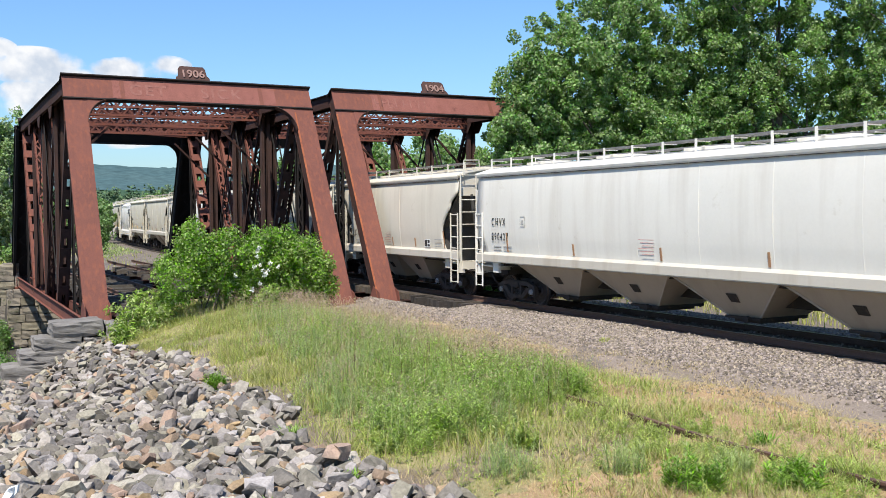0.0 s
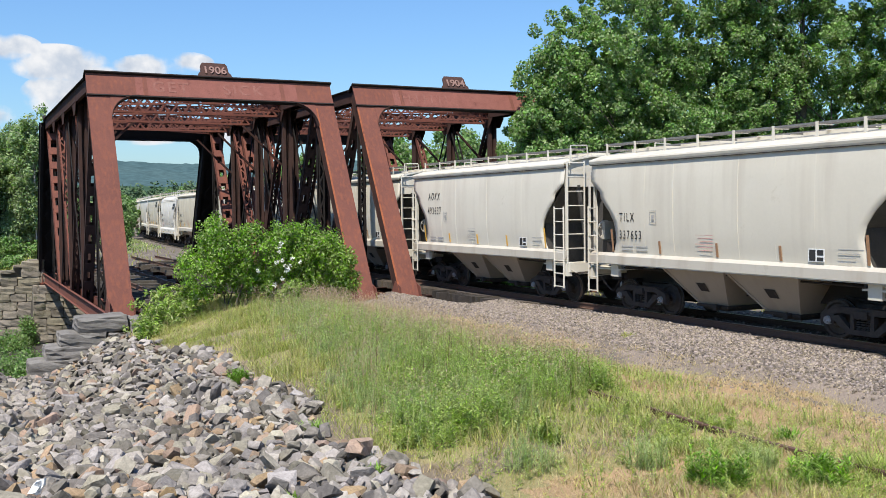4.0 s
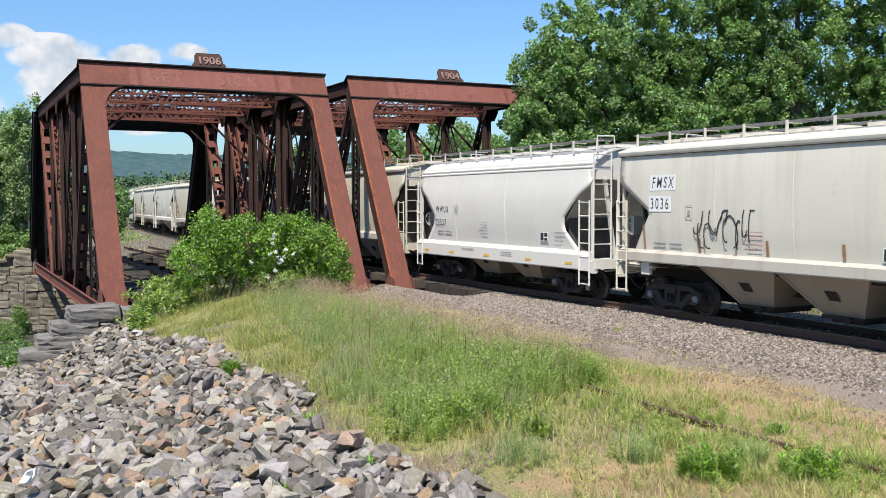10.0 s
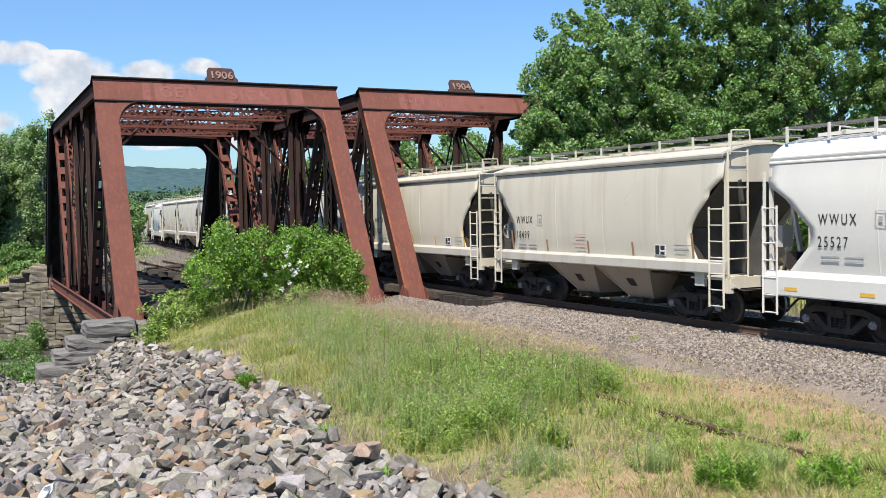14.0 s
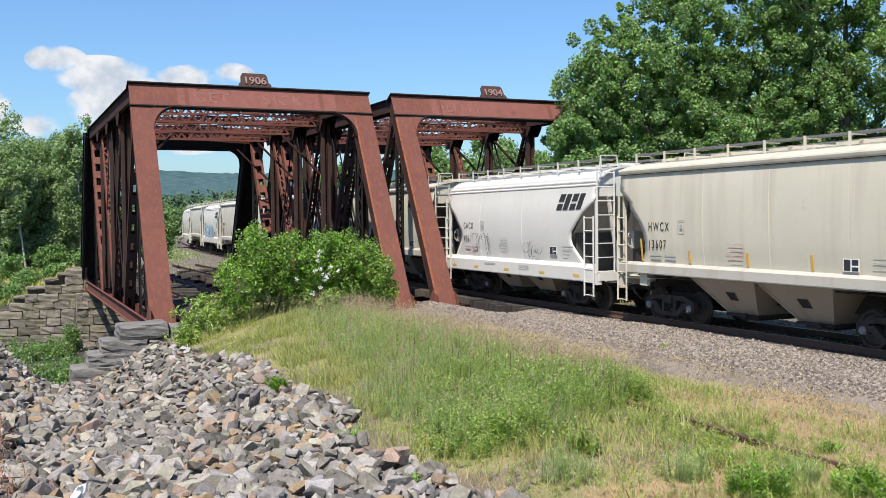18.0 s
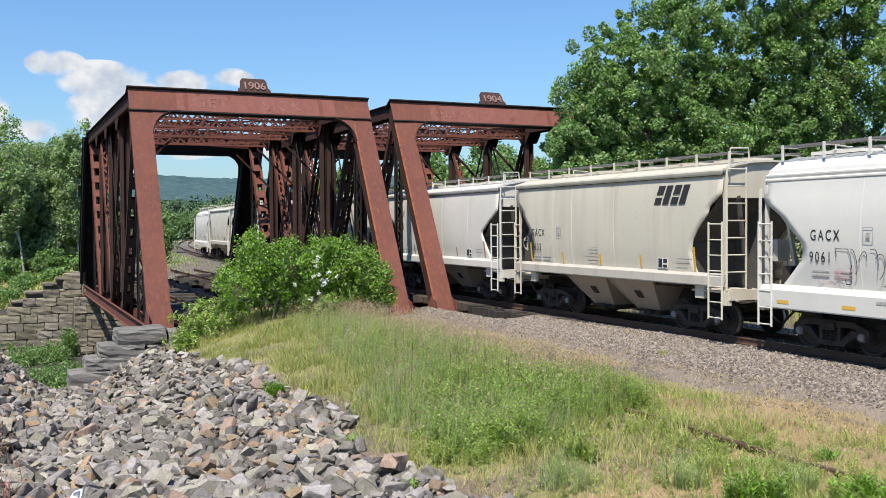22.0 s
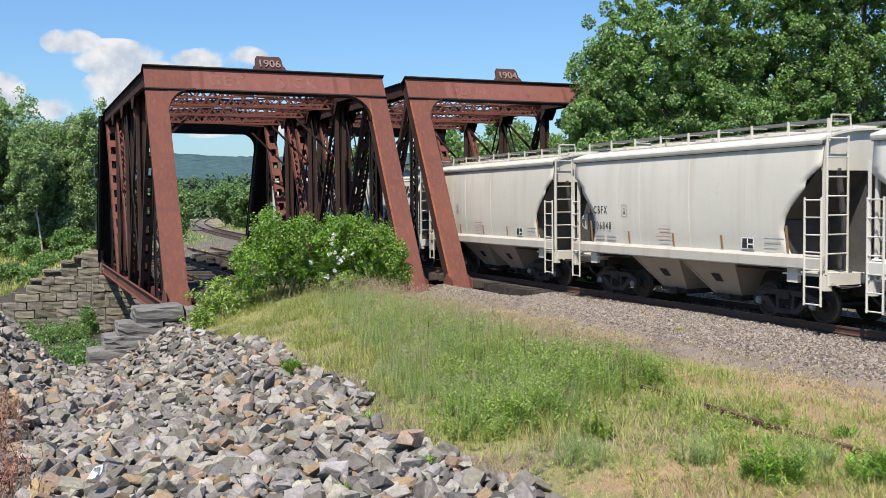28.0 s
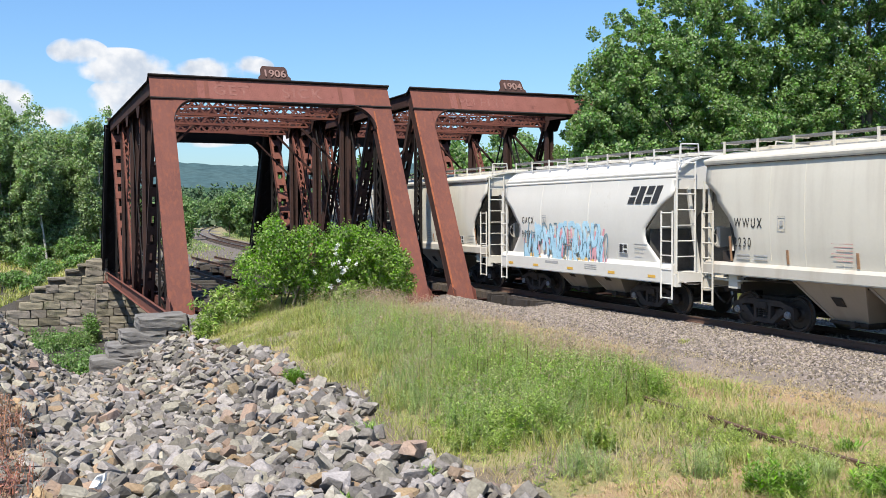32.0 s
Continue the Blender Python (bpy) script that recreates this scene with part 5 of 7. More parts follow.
    # trucks
    for e in (-1, 1):
        def frames(k):
            return cached(("side_frame", k), lambda: side_frame_shape(k))
        truck = part("truck", cached(("bolster",), bolster_shape), TRUCK_MAT, car, "two-axle cast steel truck, rusty brown", at=(0, e * (H - 2.3), 0))
        for k in (-1, 1):
            part("side_frame", frames(k), TRUCK_MAT, truck)
        part("spring_group", cached(("springs",), springs_shape), UNDER, truck)
        for f in (-0.89, 0.89):
            ws = part("wheelset", cached(("wheelset",), wheelset_shape), WHEEL_MAT, car, at=(0, e * (H - 2.3) + f, 0.424))
            for k in (-1, 1):
                part("wheel_tread", cached(("tread", k), lambda: tread_shape(k)), TREAD_MAT, ws)
                part("bearing_cap", cached(("caps", k), lambda: cap_shape(k)), CAP_MAT, ws, "grey bearing end cap with bolts")
            WHEELS.append(ws)
    def skin(z):
        return smooth_between(st["prof"], z) + 0.016

    # upright weld seams of the side sheets
    for i in range(1, 7 if style != "round" else 5):
        def seam():
            q = Shape()
            lo_, hi_ = st["low"] + 0.04, st["top"] - 0.04
            zs = [lo_ + (hi_ - lo_) * j / 7 for j in range(8)]
            for z0, z1 in zip(zs[:-1], zs[1:]):
                q.beam((-skin(z0) + 0.019, 0, z0), (-skin(z1) + 0.019, 0, z1), 0.016, 0.014, side=(0, 1, 0))
            return q
        n_ = 7 if style != "round" else 5
        put("weld_seam", seam, pm, body, at=(0, -(half - 1.3) + 2 * (half - 1.3) * i / n_, 0))
    # lettering and marks on the side towards the camera (-x); rear is +y
    if spec["mark"]:
        size = spec.get("size", 0.33)
        y = half - (1.55 if style == "round" else spec.get("lead", 1.40))
        slant = spec.get("slant", 0.0)
        zm, zn = (3.26, 2.72) if size > 0.35 else (2.53, 2.05)
        narrow = 0.68 if size > 0.35 else 0.72
        text_on(car, spec["mark"], INK, body, y, zm, size, x=-skin(zm + 0.1), squeeze=narrow, slant=slant)
        if spec.get("patch"):
            for y0, w, z0 in ((y + 0.06, 0.98, zm), (y + 0.10, 0.86, zn)):
                part("paint_patch", plates(Shape(), [(y0, y0 - w, z0 - 0.07, z0 + 0.33)], x=-skin(z0 + 0.1) + 0.003), MARK_WHITE, body, "clean white patch under the lettering")
        text_on(car, spec["num"], INK, body, y + 0.04, zn, size, x=-skin(zn + 0.1), squeeze=narrow)
        stencil(plates(Shape(), [(y - 0.02 - 0.62 * c, y - 0.50 - 0.62 * c, z, z + 0.035) for z in (1.74, 1.83) for c in (0, 1)], x=-skin(1.8) + 0.004), INK_GREY, body)
    yb = -half + 2.2
    lbl = part("service_label", plates(Shape(), [(yb, yb + 0.44, 1.70, 1.98)], x=-skin(1.86)), MARK_WHITE, body)
    part("label_marks", plates(Shape(), [(yb + 0.03, yb + 0.20, 1.72, 1.80), (yb + 0.24, yb + 0.41, 1.72, 1.96), (yb + 0.03, yb + 0.20, 1.84, 1.96)], x=-skin(1.86) - 0.005), INK, lbl)
    stencil(plates(Shape(), [(yb - 0.35, yb - 1.0 + 0.1 * i, 1.98 - 0.09 * i, 1.995 - 0.09 * i) for i in range(4)], x=-skin(1.85)), INK_GREY, body)
    yc = half * 0.05
    stencil(plates(Shape(), [(yc, yc + 0.62 - 0.08 * (i % 3), 2.20 - 0.075 * i, 2.215 - 0.075 * i) for i in range(6)], x=-skin(2.05)), INK_RED if rng.random() < 0.6 else INK_GREY, body)
    yk = half - (3.25 if style == "round" else 2.95)
    part("code_box", plates(Shape(), [(yk, yk + 0.26, 2.50, 2.515), (yk, yk + 0.26, 2.80, 2.815), (yk, yk + 0.015, 2.5, 2.815), (yk + 0.245, yk + 0.26, 2.5, 2.815), (yk + 0.08, yk + 0.18, 2.58, 2.70)], x=-skin(2.65)), INK_GREY, body)
    if style == "round":
        for u in (-0.82, -0.42, 0.05, 0.5, 0.86):
            part("reflector_strip", plates(Shape(), [(u * half - 0.18, u * half + 0.18, 1.06, 1.14)], x=-1.634), YELLOW, body)
        stencil(plates(Shape(), [(0.30 * half - 0.5, 0.30 * half + 0.35, 1.22, 1.29)], x=-1.634), INK_GREY, body)
        stencil(plates(Shape(), [(-0.12 * half - 0.7, -0.12 * half, 1.26 - 0.06 * i, 1.28 - 0.06 * i) for i in range(3)], x=-1.634), INK_GREY, body)
    else:
        rm = YELLOW if spec.get("bright") else RUSTY_STRIP
        for u in (-0.80, -0.36, 0.02, 0.42, 0.80):
            y = u * half
            tall = 0.62 if abs(u) > 0.7 else 0.34
            part("reflector_strip", Shape().ngon([(-skin(1.68) + 0.004, y, 1.68), (-skin(1.68) + 0.004, y + 0.07, 1.68), (-skin(1.68 + tall) + 0.004, y + 0.07, 1.68 + tall), (-skin(1.68 + tall) + 0.004, y, 1.68 + tall)], (-0.012, 0, 0)), rm, body)
    if spec.get("logo"):
        # bold slanted black mark, drawn as four plain slanted blocks
        s = Shape()
        y0, y1, z0, z1 = (-half + 2.75, -half + 1.35, 3.42, 3.93) if style != "round" else (-half + 2.2, -half + 0.65, 3.16, 3.66)
        w = (y0 - y1) / 4.0
        for i in range(4):
            for v0, v1, u0, u1 in ((0.0, 1.0, 0.0, 0.72),) if i % 2 else ((0.0, 0.38, 0.0, 0.80), (0.52, 1.0, 0.0, 0.80)):
                def pt(u, v):
                    return (-skin(z0 + (z1 - z0) * v) + 0.006, y0 - (i + u) * w - 0.2 * v, z0 + (z1 - z0) * v)
                s.ngon([pt(u0, v0), pt(u1, v0), pt(u1, v1), pt(u0, v1)], (-0.006, 0, 0))
        part("painted_mark", s, INK, body, "bold black slanted company mark")
    for kind, a, b, z0, z1 in spec.get("spray", ()):
        y0, y1 = half - a * 2 * half, half - b * 2 * half
        if kind == "tag":
            part("spray_tag", strokes(rng, y1, y0, z0, z1, 11, 0.035), SPRAY_BLACK, body, "black spray-painted tag")
        elif kind == "thin":
            part("spray_tag", strokes(rng, y1, y0, z0, z1, 8, 0.015), SPRAY_BLACK, body, "thin black scribble")
        elif kind == "teal":
            part("spray_tag", strokes(rng, y1, y0, z0, z1, 9, 0.02), SPRAY_TEAL, body, "teal scribble")
        elif kind == "red":
            part("spray_tag", strokes(rng, y1, y0, z0, z1, 6, 0.012), SPRAY_RED, body, "thin red scribble")
        else:
            part("spray_glow", strokes(rng, y1, y0, z0, z1 - 0.15, 14, 0.10, x=-1.612), SPRAY_RED, body, "pink spray-painted flares")
            part("spray_base", strokes(rng, y1 + 0.2, y0 - 0.3, z0, z0 + 0.35, 14, 0.12, x=-1.615), SPRAY_AMBER, body, "orange spray-painted flames")
            part("spray_fill", strokes(rng, y1 + 0.25, y0 - 0.2, z0 + 0.2, z1, 26, 0.17, x=-1.619), SPRAY_BLUE, body, "large pale blue spray-painted lettering shapes")
            part("spray_outline", strokes(rng, y1 + 0.2, y0 - 0.15, z0 + 0.2, z1, 24, 0.035, x=-1.624), SPRAY_TEAL, body, "teal outlines of the lettering shapes")
    return car


WHEELS = []
GREY_A = paint("light_grey_paint", (0.70, 0.68, 0.62), 0.28)
CREAM = paint("cream_grey_paint", (0.615, 0.575, 0.485), 0.35)
CREAM_B = paint("warm_grey_paint", (0.645, 0.61, 0.525), 0.30)
TAUPE = paint("dusty_taupe_paint", (0.60, 0.555, 0.45), 0.42)
BEIGE = paint("beige_grey_paint", (0.61, 0.56, 0.445), 0.40)
WHITE = paint("white_paint", (0.645, 0.62, 0.565), 0.14, (0.5, 0.49, 0.46))
WHITE_B = paint("clean_white_paint", (0.65, 0.625, 0.565), 0.2)
DUST_BAY = paint("dusty_brown_bay", (0.36, 0.30, 0.24), 0.4, (0.20, 0.155, 0.12))
SILL_MAT = paint("grimy_sill_paint", (0.50, 0.465, 0.40), 0.5, (0.30, 0.23, 0.16))

# couplings along the track at the start, from the head of the train
JOINTS = (8.8, 28.99, 40.93, 52.92, 65.29, 77.89, 90.30, 102.47, 114.38, 126.28, 138.50, 150.30, 162.05, 173.62, 185.3, 197.1)
CARS = (
    dict(mark="CHVX", num="890427", style="straight", paint=GREY_A, bays=4, room=14.4, lead=0.96, size=0.35, label="long light-grey four-bay covered hopper car, stained along its side"),
    dict(mark="TILX", num="337653", style="ribbed", paint=CREAM, label="cream-grey two-bay covered hopper car with rusty strips"),
    dict(mark="AOKX", num="493637", style="ribbed", paint=CREAM_B, size=0.40, slant=0.25, bright=True, label="warm grey two-bay covered hopper car with yellow strips"),
    dict(mark="FMSX", num="3036", patch=True, style="angular", paint=CREAM_B, size=0.40, slant=0.2, spray=(("tag", 0.28, 0.45, 1.78, 2.7),), label="warm grey covered hopper car with a black scrawled tag"),
    dict(mark="WWUX", num="25527", style="round", paint=WHITE, slope=SLOPE_MAT, label="clean white rounded covered hopper car with a deep sill"),
    dict(mark="WWUX", num="18499", style="ribbed", paint=TAUPE, label="dusty taupe two-bay covered hopper car, heavily streaked"),
    dict(mark="HWCX", num="13607", style="ribbed", paint=BEIGE, bright=True, label="beige two-bay covered hopper car with dirty streaks"),
    dict(mark="GACX", num="9061", style="round", paint=WHITE, slope=SLOPE_MAT, logo=True, spray=(("thin", 0.22, 0.36, 1.6, 2.35), ("red", 0.18, 0.26, 1.6, 1.95), ("thin", 0.60, 0.70, 1.6, 2.1)),
         label="white rounded covered hopper car with thin scribbles"),
    dict(mark="GACX", num="8632", lead=1.12, style="ribbed", paint=TAUPE, logo=True, bright=True, label="taupe two-bay covered hopper car with a bold black mark"),
    dict(mark="FTIX", num="2592", style="angular", paint=WHITE_B, size=0.38, slant=0.15, spray=(("teal", 0.28, 0.40, 1.75, 2.1),), label="clean off-white two-bay covered hopper car"),
    dict(mark="CBFX", num="306848", lead=1.18, style="ribbed", paint=CREAM_B, label="warm grey two-bay covered hopper car with slope ends painted as in shade"),
    dict(mark="WWUX", num="2230", lead=1.18, style="ribbed", paint=CREAM, label="cream-grey two-bay covered hopper car with stained lower side"),
    dict(mark="GACX", num="9058", style="round", paint=WHITE, slope=SLOPE_MAT, logo=True, spray=(("mural", 0.16, 0.70, 1.1, 2.55),), label="white rounded hopper car with large blue graffiti"),
    dict(mark="", num="", style="ribbed", paint=CREAM_B, label="warm grey two-bay covered hopper car near the tail"),
    dict(mark="", num="", style="round", paint=WHITE, slope=SLOPE_MAT, label="white rounded hopper car at the train's tail"),
)
TRAIN = []
for spec, a, b in zip(CARS, JOINTS[:-1], JOINTS[1:]):
    TRAIN.append((build_car({**spec, "length": round(b - a, 2)}), (a + b) / 2))


# ---------------- stonework ----------------
def block_mesh(name, sx, sy, sz, seed, rough=0.05, cuts=2):
    """A hewn stone block: a box with broken edges and an uneven face."""
    rng = random.Random(seed)
    bm = bmesh.new()
    bmesh.ops.create_cube(bm, size=1.0)
    bmesh.ops.subdivide_edges(bm, edges=bm.edges[:], cuts=cuts, use_grid_fill=True)
    for v in bm.verts:
        edge = sum(abs(abs(c) - 0.5) < 1e-4 for c in v.co)
        v.co = Vector((v.co.x * sx, v.co.y * sy, v.co.z * sz))
        pull = 1 - (0.03 if edge >= 2 else 0) - (0.03 if edge == 3 else 0)
        v.co = Vector((v.co.x * pull, v.co.y * pull, v.co.z * (1 - 0.06 * (edge >= 2)))) + Vector([rng.uniform(-rough, rough) for _ in range(3)])
    me = bpy.data.meshes.new(name)
    bm.to_mesh(me)
    bm.free()
    return me


def make_near_abutment():
    core = thing("abutment_near", label="old coursed stone abutment under the bridge ends", category="abutment", kind="structure")
    s = Shape()
    s.slab(3.6, 25.5, Y_NEAR + 0.05, Y_NEAR + 1.1, -6.0, -1.28)
    s.slab(3.6, 25.5, Y_NEAR - 0.9, Y_NEAR + 0.06, -6.0, -1.28)
    s.slab(5.6, 13.0, Y_NEAR - 1.2, Y_NEAR - 0.6, -6.0, -0.52)
    s.slab(14.2, 25.5, Y_NEAR - 1.2, Y_NEAR - 0.6, -6.0, -0.62)
    part("core_wall", s, MORTAR, core)
    rng = random.Random(21)
    # stepped ledge stones of the corner
    for n, (x0, x1, z0, z1, y0) in enumerate(((3.40, 4.98, -0.86, -0.38, 32.3), (2.88, 4.30, -1.28, -0.84, 32.2), (4.34, 5.0, -1.12, -0.90, 32.2), (4.40, 5.02, -1.33, -1.13, 32.2), (2.45, 3.86, -1.66, -1.22, 32.1),
                                              (3.90, 4.45, -1.42, -1.32, 32.1), (3.92, 4.22, -1.68, -1.42, 32.1), (4.26, 5.05, -1.78, -1.36, 32.15), (1.95, 3.62, -2.16, -1.62, 32.0),
                                              (3.66, 4.20, -1.98, -1.70, 32.0), (4.24, 5.0, -2.2, -1.8, 32.0), (1.7, 3.3, -2.6, -2.18, 31.95), (3.3, 4.9, -2.6, -2.05, 31.95), (5.03, 5.45, -1.3, -0.48, 32.25))):
        me = block_mesh("ledge_stone", x1 - x0, 1.3, z1 - z0, n, 0.035, 4)
        part("ledge_stone", me, STONE_GREY, core, at=pose((x0 + x1) / 2, y0 + 0.65, (z0 + z1) / 2, 0, rng.uniform(-1.5, 1.5), rng.uniform(-2, 2)))
    # timbers stacked behind the post's foot
    for i in range(4):
        me = cached(("cribbing", i), lambda: Shape().box(Matrix.Identity(4), 1.5 - 0.1 * i, 0.24, 0.19))
        part("cribbing_timber", me, TIMBER, core, at=pose(6.0 + 0.08 * i, 33.0 + 0.1 * i, -0.75 + 0.2 * i, 0, rng.uniform(-3, 3), rng.uniform(-8, 8)))


def make_far_abutment():
    core = thing("abutment_far", label="weathered stone abutment with stepped wing wall", category="abutment", kind="structure")
    y = Y_FAR - 0.9
    s = Shape()
    s.slab(4.0, 25.5, y + 0.2, y + 2.0, -6.0, -1.28)
    s.slab(4.0, 25.5, y + 1.7, y + 2.5, -6.0, -0.45)
    # stepped wing along the river bank
    tops = ((3.9, 4.7, 0.20), (3.1, 3.9, -0.10), (2.4, 3.1, -0.40), (1.45, 2.4, -0.86), (0.7, 1.45, -1.36), (-0.3, 0.7, -2.0), (-1.6, -0.3, -2.6))
    for x0, x1, top in tops:
        s.slab(x0, x1, y + 0.9, y + 1.7, -6.0, top - 0.05)
    part("core_wall", s, MORTAR, core)
    rng = random.Random(5)
    variants = [block_mesh("stone_block", 1, 0.5, 0.46, 40 + i, 0.028, 2) for i in range(8)]

    def lay(x0, x1, zlow, top_at, yy, course=0.47):
        z = zlow
        while z < 0.3:
            x = x0 + rng.uniform(-0.4, 0.1)
            while x < x1:
                w = rng.uniform(0.65, 1.35)
                xa, xb = max(x, x0), min(x + w, x1)
                x += w
                if xb - xa < 0.15 or top_at((xa + xb) / 2) < z + course * 0.8:
                    continue
                ob = part("stone_block", rng.choice(variants), STONE, core, at=pose((xa + xb) / 2, yy + rng.uniform(-0.03, 0.03), z + course / 2))
                ob.scale = ((xb - xa) * 0.99, 1, course / 0.46 * 0.98)
            z += course

    def wing_top(x):
        for x0, x1, top in tops:
            if x0 <= x < x1:
                return top
        return 0.2
    lay(-1.6, 4.7, -4.95, wing_top, y + 0.75)
    lay(4.0, 14.5, -4.95, lambda x: -1.25, y + 0.05)
    # narrow coping steps on the wing
    for x0, x1, top in tops[:5]:
        me = block_mesh("coping_stone", x1 - x0 + 0.08, 1.0, 0.16, int(x0 * 10), 0.02, 2)
        part("coping_stone", me, STONE, core, at=(0.5 * (x0 + x1), y + 1.1, top))


make_near_abutment()
make_far_abutment()


# ---------------- loose stone ----------------
def hull_stone(seed, flat=1.0, n=13):
    rng = np.random.RandomState(seed)
    # a split block: a box's corners pulled about, some of them knocked off
    box = np.array([(x, y, z) for x in (-1, 1) for y in (-1, 1) for z in (-1, 1)], float)
    box[:, :2] += box[:, 2:] * rng.uniform(-0.22, 0.22, 2)
    box *= rng.uniform(0.62, 1.0, (8, 3))
    chips = box[rng.choice(8, max(n - 8, 0) // 2 + 1, replace=False)]
    chips = np.concatenate([chips * (1, 1, 0.35), chips * (0.45, 1.04, 1)])
    keep = [p for p in box if rng.uniform() > 0.18]
    pts = np.concatenate([keep, chips, rng.normal(size=(6, 3)) * 0.62])
    pts = pts / np.maximum(np.linalg.norm(pts, axis=1), 0.3)[:, None] ** 0.75 * np.array([0.60, 0.43, 0.25 * flat])
    bm = bmesh.new()
    for p in pts:
        bm.verts.new(p)
    res = bmesh.ops.convex_hull(bm, input=bm.verts[:])
    loose = [v for v in bm.verts if not v.link_faces]
    bmesh.ops.delete(bm, geom=loose, context="VERTS")
    bm.verts.index_update()
    v = np.array([v.co[:] for v in bm.verts])
    f = [tuple(x.index for x in q.verts) for q in bm.faces]
    bm.free()
    return v, f


def turn_matrix(rng, tilt):
    return np.array(Euler((rng.uniform(-tilt, tilt), rng.uniform(-tilt, tilt), rng.uniform(0, 6.283))).to_matrix())


def scatter(name, stones, variants, material):
    """One mesh of many stones: (x, y, z, size, turn)."""
    vs, fs, k = [], [], 0
    for i, (x, y, z, size, rot) in enumerate(stones):
        v, f = variants[i % len(variants)]
        vs.append(v @ rot.T * size + (x, y, z))
        fs += [tuple(a + k for a in q) for q in f]
        k += len(v)
    me = bpy.data.meshes.new(name)
    me.from_pydata(np.concatenate(vs).tolist(), [], fs)
    me.materials.append(material)
    me.update()
    return me


def rock_edge(y):
    """Where the rocks end against the grass."""
    return 4.75 + 0.75 * soft(12, 20, y) - 0.7 * soft(24, 31, y) + 0.25 * math.sin(y * 0.9)


def make_riprap():
    rng = random.Random(11)
    variants = [hull_stone(100 + i, rngf) for i, rngf in enumerate((1.0, 0.8, 1.2, 0.9, 1.1, 0.75, 1.0, 1.3, 0.9, 1.0, 0.85, 1.15))]
    stones = []
    y = 5.6
    while y < 36.5:
        gap = 0.128 + 0.0024 * y
        x = -6.5
        while x < 5.6:
            px, py = x + rng.uniform(-.09, .09), y + rng.uniform(-.09, .09)
            x += gap
            if py > 32.4 and px > 3.3:
                continue
            if px > rock_edge(min(py, 31)) + rng.uniform(-0.25, 0.15):
                continue
            if px < 0.25 - 0.03 * (py - 9) and py < 15 and rng.random() < 0.55:
                continue
            size = rng.choice((0.11, 0.14, 0.17, 0.19, 0.22, 0.26, 0.30)) * rng.uniform(0.85, 1.15)
            if rng.random() < 0.06:
                size *= 1.35
            stones.append((px, py, ground_z(px, py) + size * rng.uniform(0.0, 0.42), size, turn_matrix(rng, 0.95)))
        y += gap * 0.9
    heap = thing("riprap", label="slope of loose grey quarry rocks by the bridge", category="rocks", kind="structure")
    near = [s for s in stones if 6.2 < s[1] < 11.5 and 0.4 < s[0] < 5.2][:300]
    ids = {id(s) for s in near}
    meshes = []
    for v, f in variants:
        me = bpy.data.meshes.new("rock")
        me.from_pydata(v.tolist(), [], f)
        me.update()
        meshes.append(me)
    for i, (x, y, z, size, rot) in enumerate(near):
        m = Matrix(rot.tolist()).to_4x4()
        m.translation = (x, y, z)
        ob = part("rock", meshes[i % len(meshes)], ROCK_TAN if rng.random() < 0.13 else ROCK, heap, at=m @ Matrix.Diagonal((size, size, size, 1)))
    rest = [s for s in stones if id(s) not in ids]
    tan = [s for s in rest if rng.random() < 0.13]
    tid = {id(s) for s in tan}
    for nm, group, mat in (("rock_mass", [s for s in rest if id(s) not in tid], ROCK_ISLAND), ("tan_rock_mass", tan, ROCK_TAN)):
        ob = part(nm, scatter(nm, group, variants, mat), mat, heap, "angular grey rocks" if mat is ROCK_ISLAND else "scattered tan sandstone rocks")
        tagged(ob, kind="stuff")
    # one pale block and one red-brown rock that stand out
    for at, size, name, mat, text, cat in (((0.66, 9.95, 0.33), (0.10, 0.07, 0.11), "pale_block", MARK_WHITE, "small broken block with a white painted face", "rubble"),
                                           ((4.42, 11.1, 0.02), (0.30, 0.22, 0.16), "sandstone_rock", ROCK_TAN, "pinkish tan sandstone rock at the grass edge", "rock")):
        me = block_mesh(name, *size, 7, 0.03, 1)
        me.materials.append(mat)
        ob = tagged(new(name, me), text, cat)
        ob.matrix_basis = pose(*at, 8, 12, 35)


make_riprap()


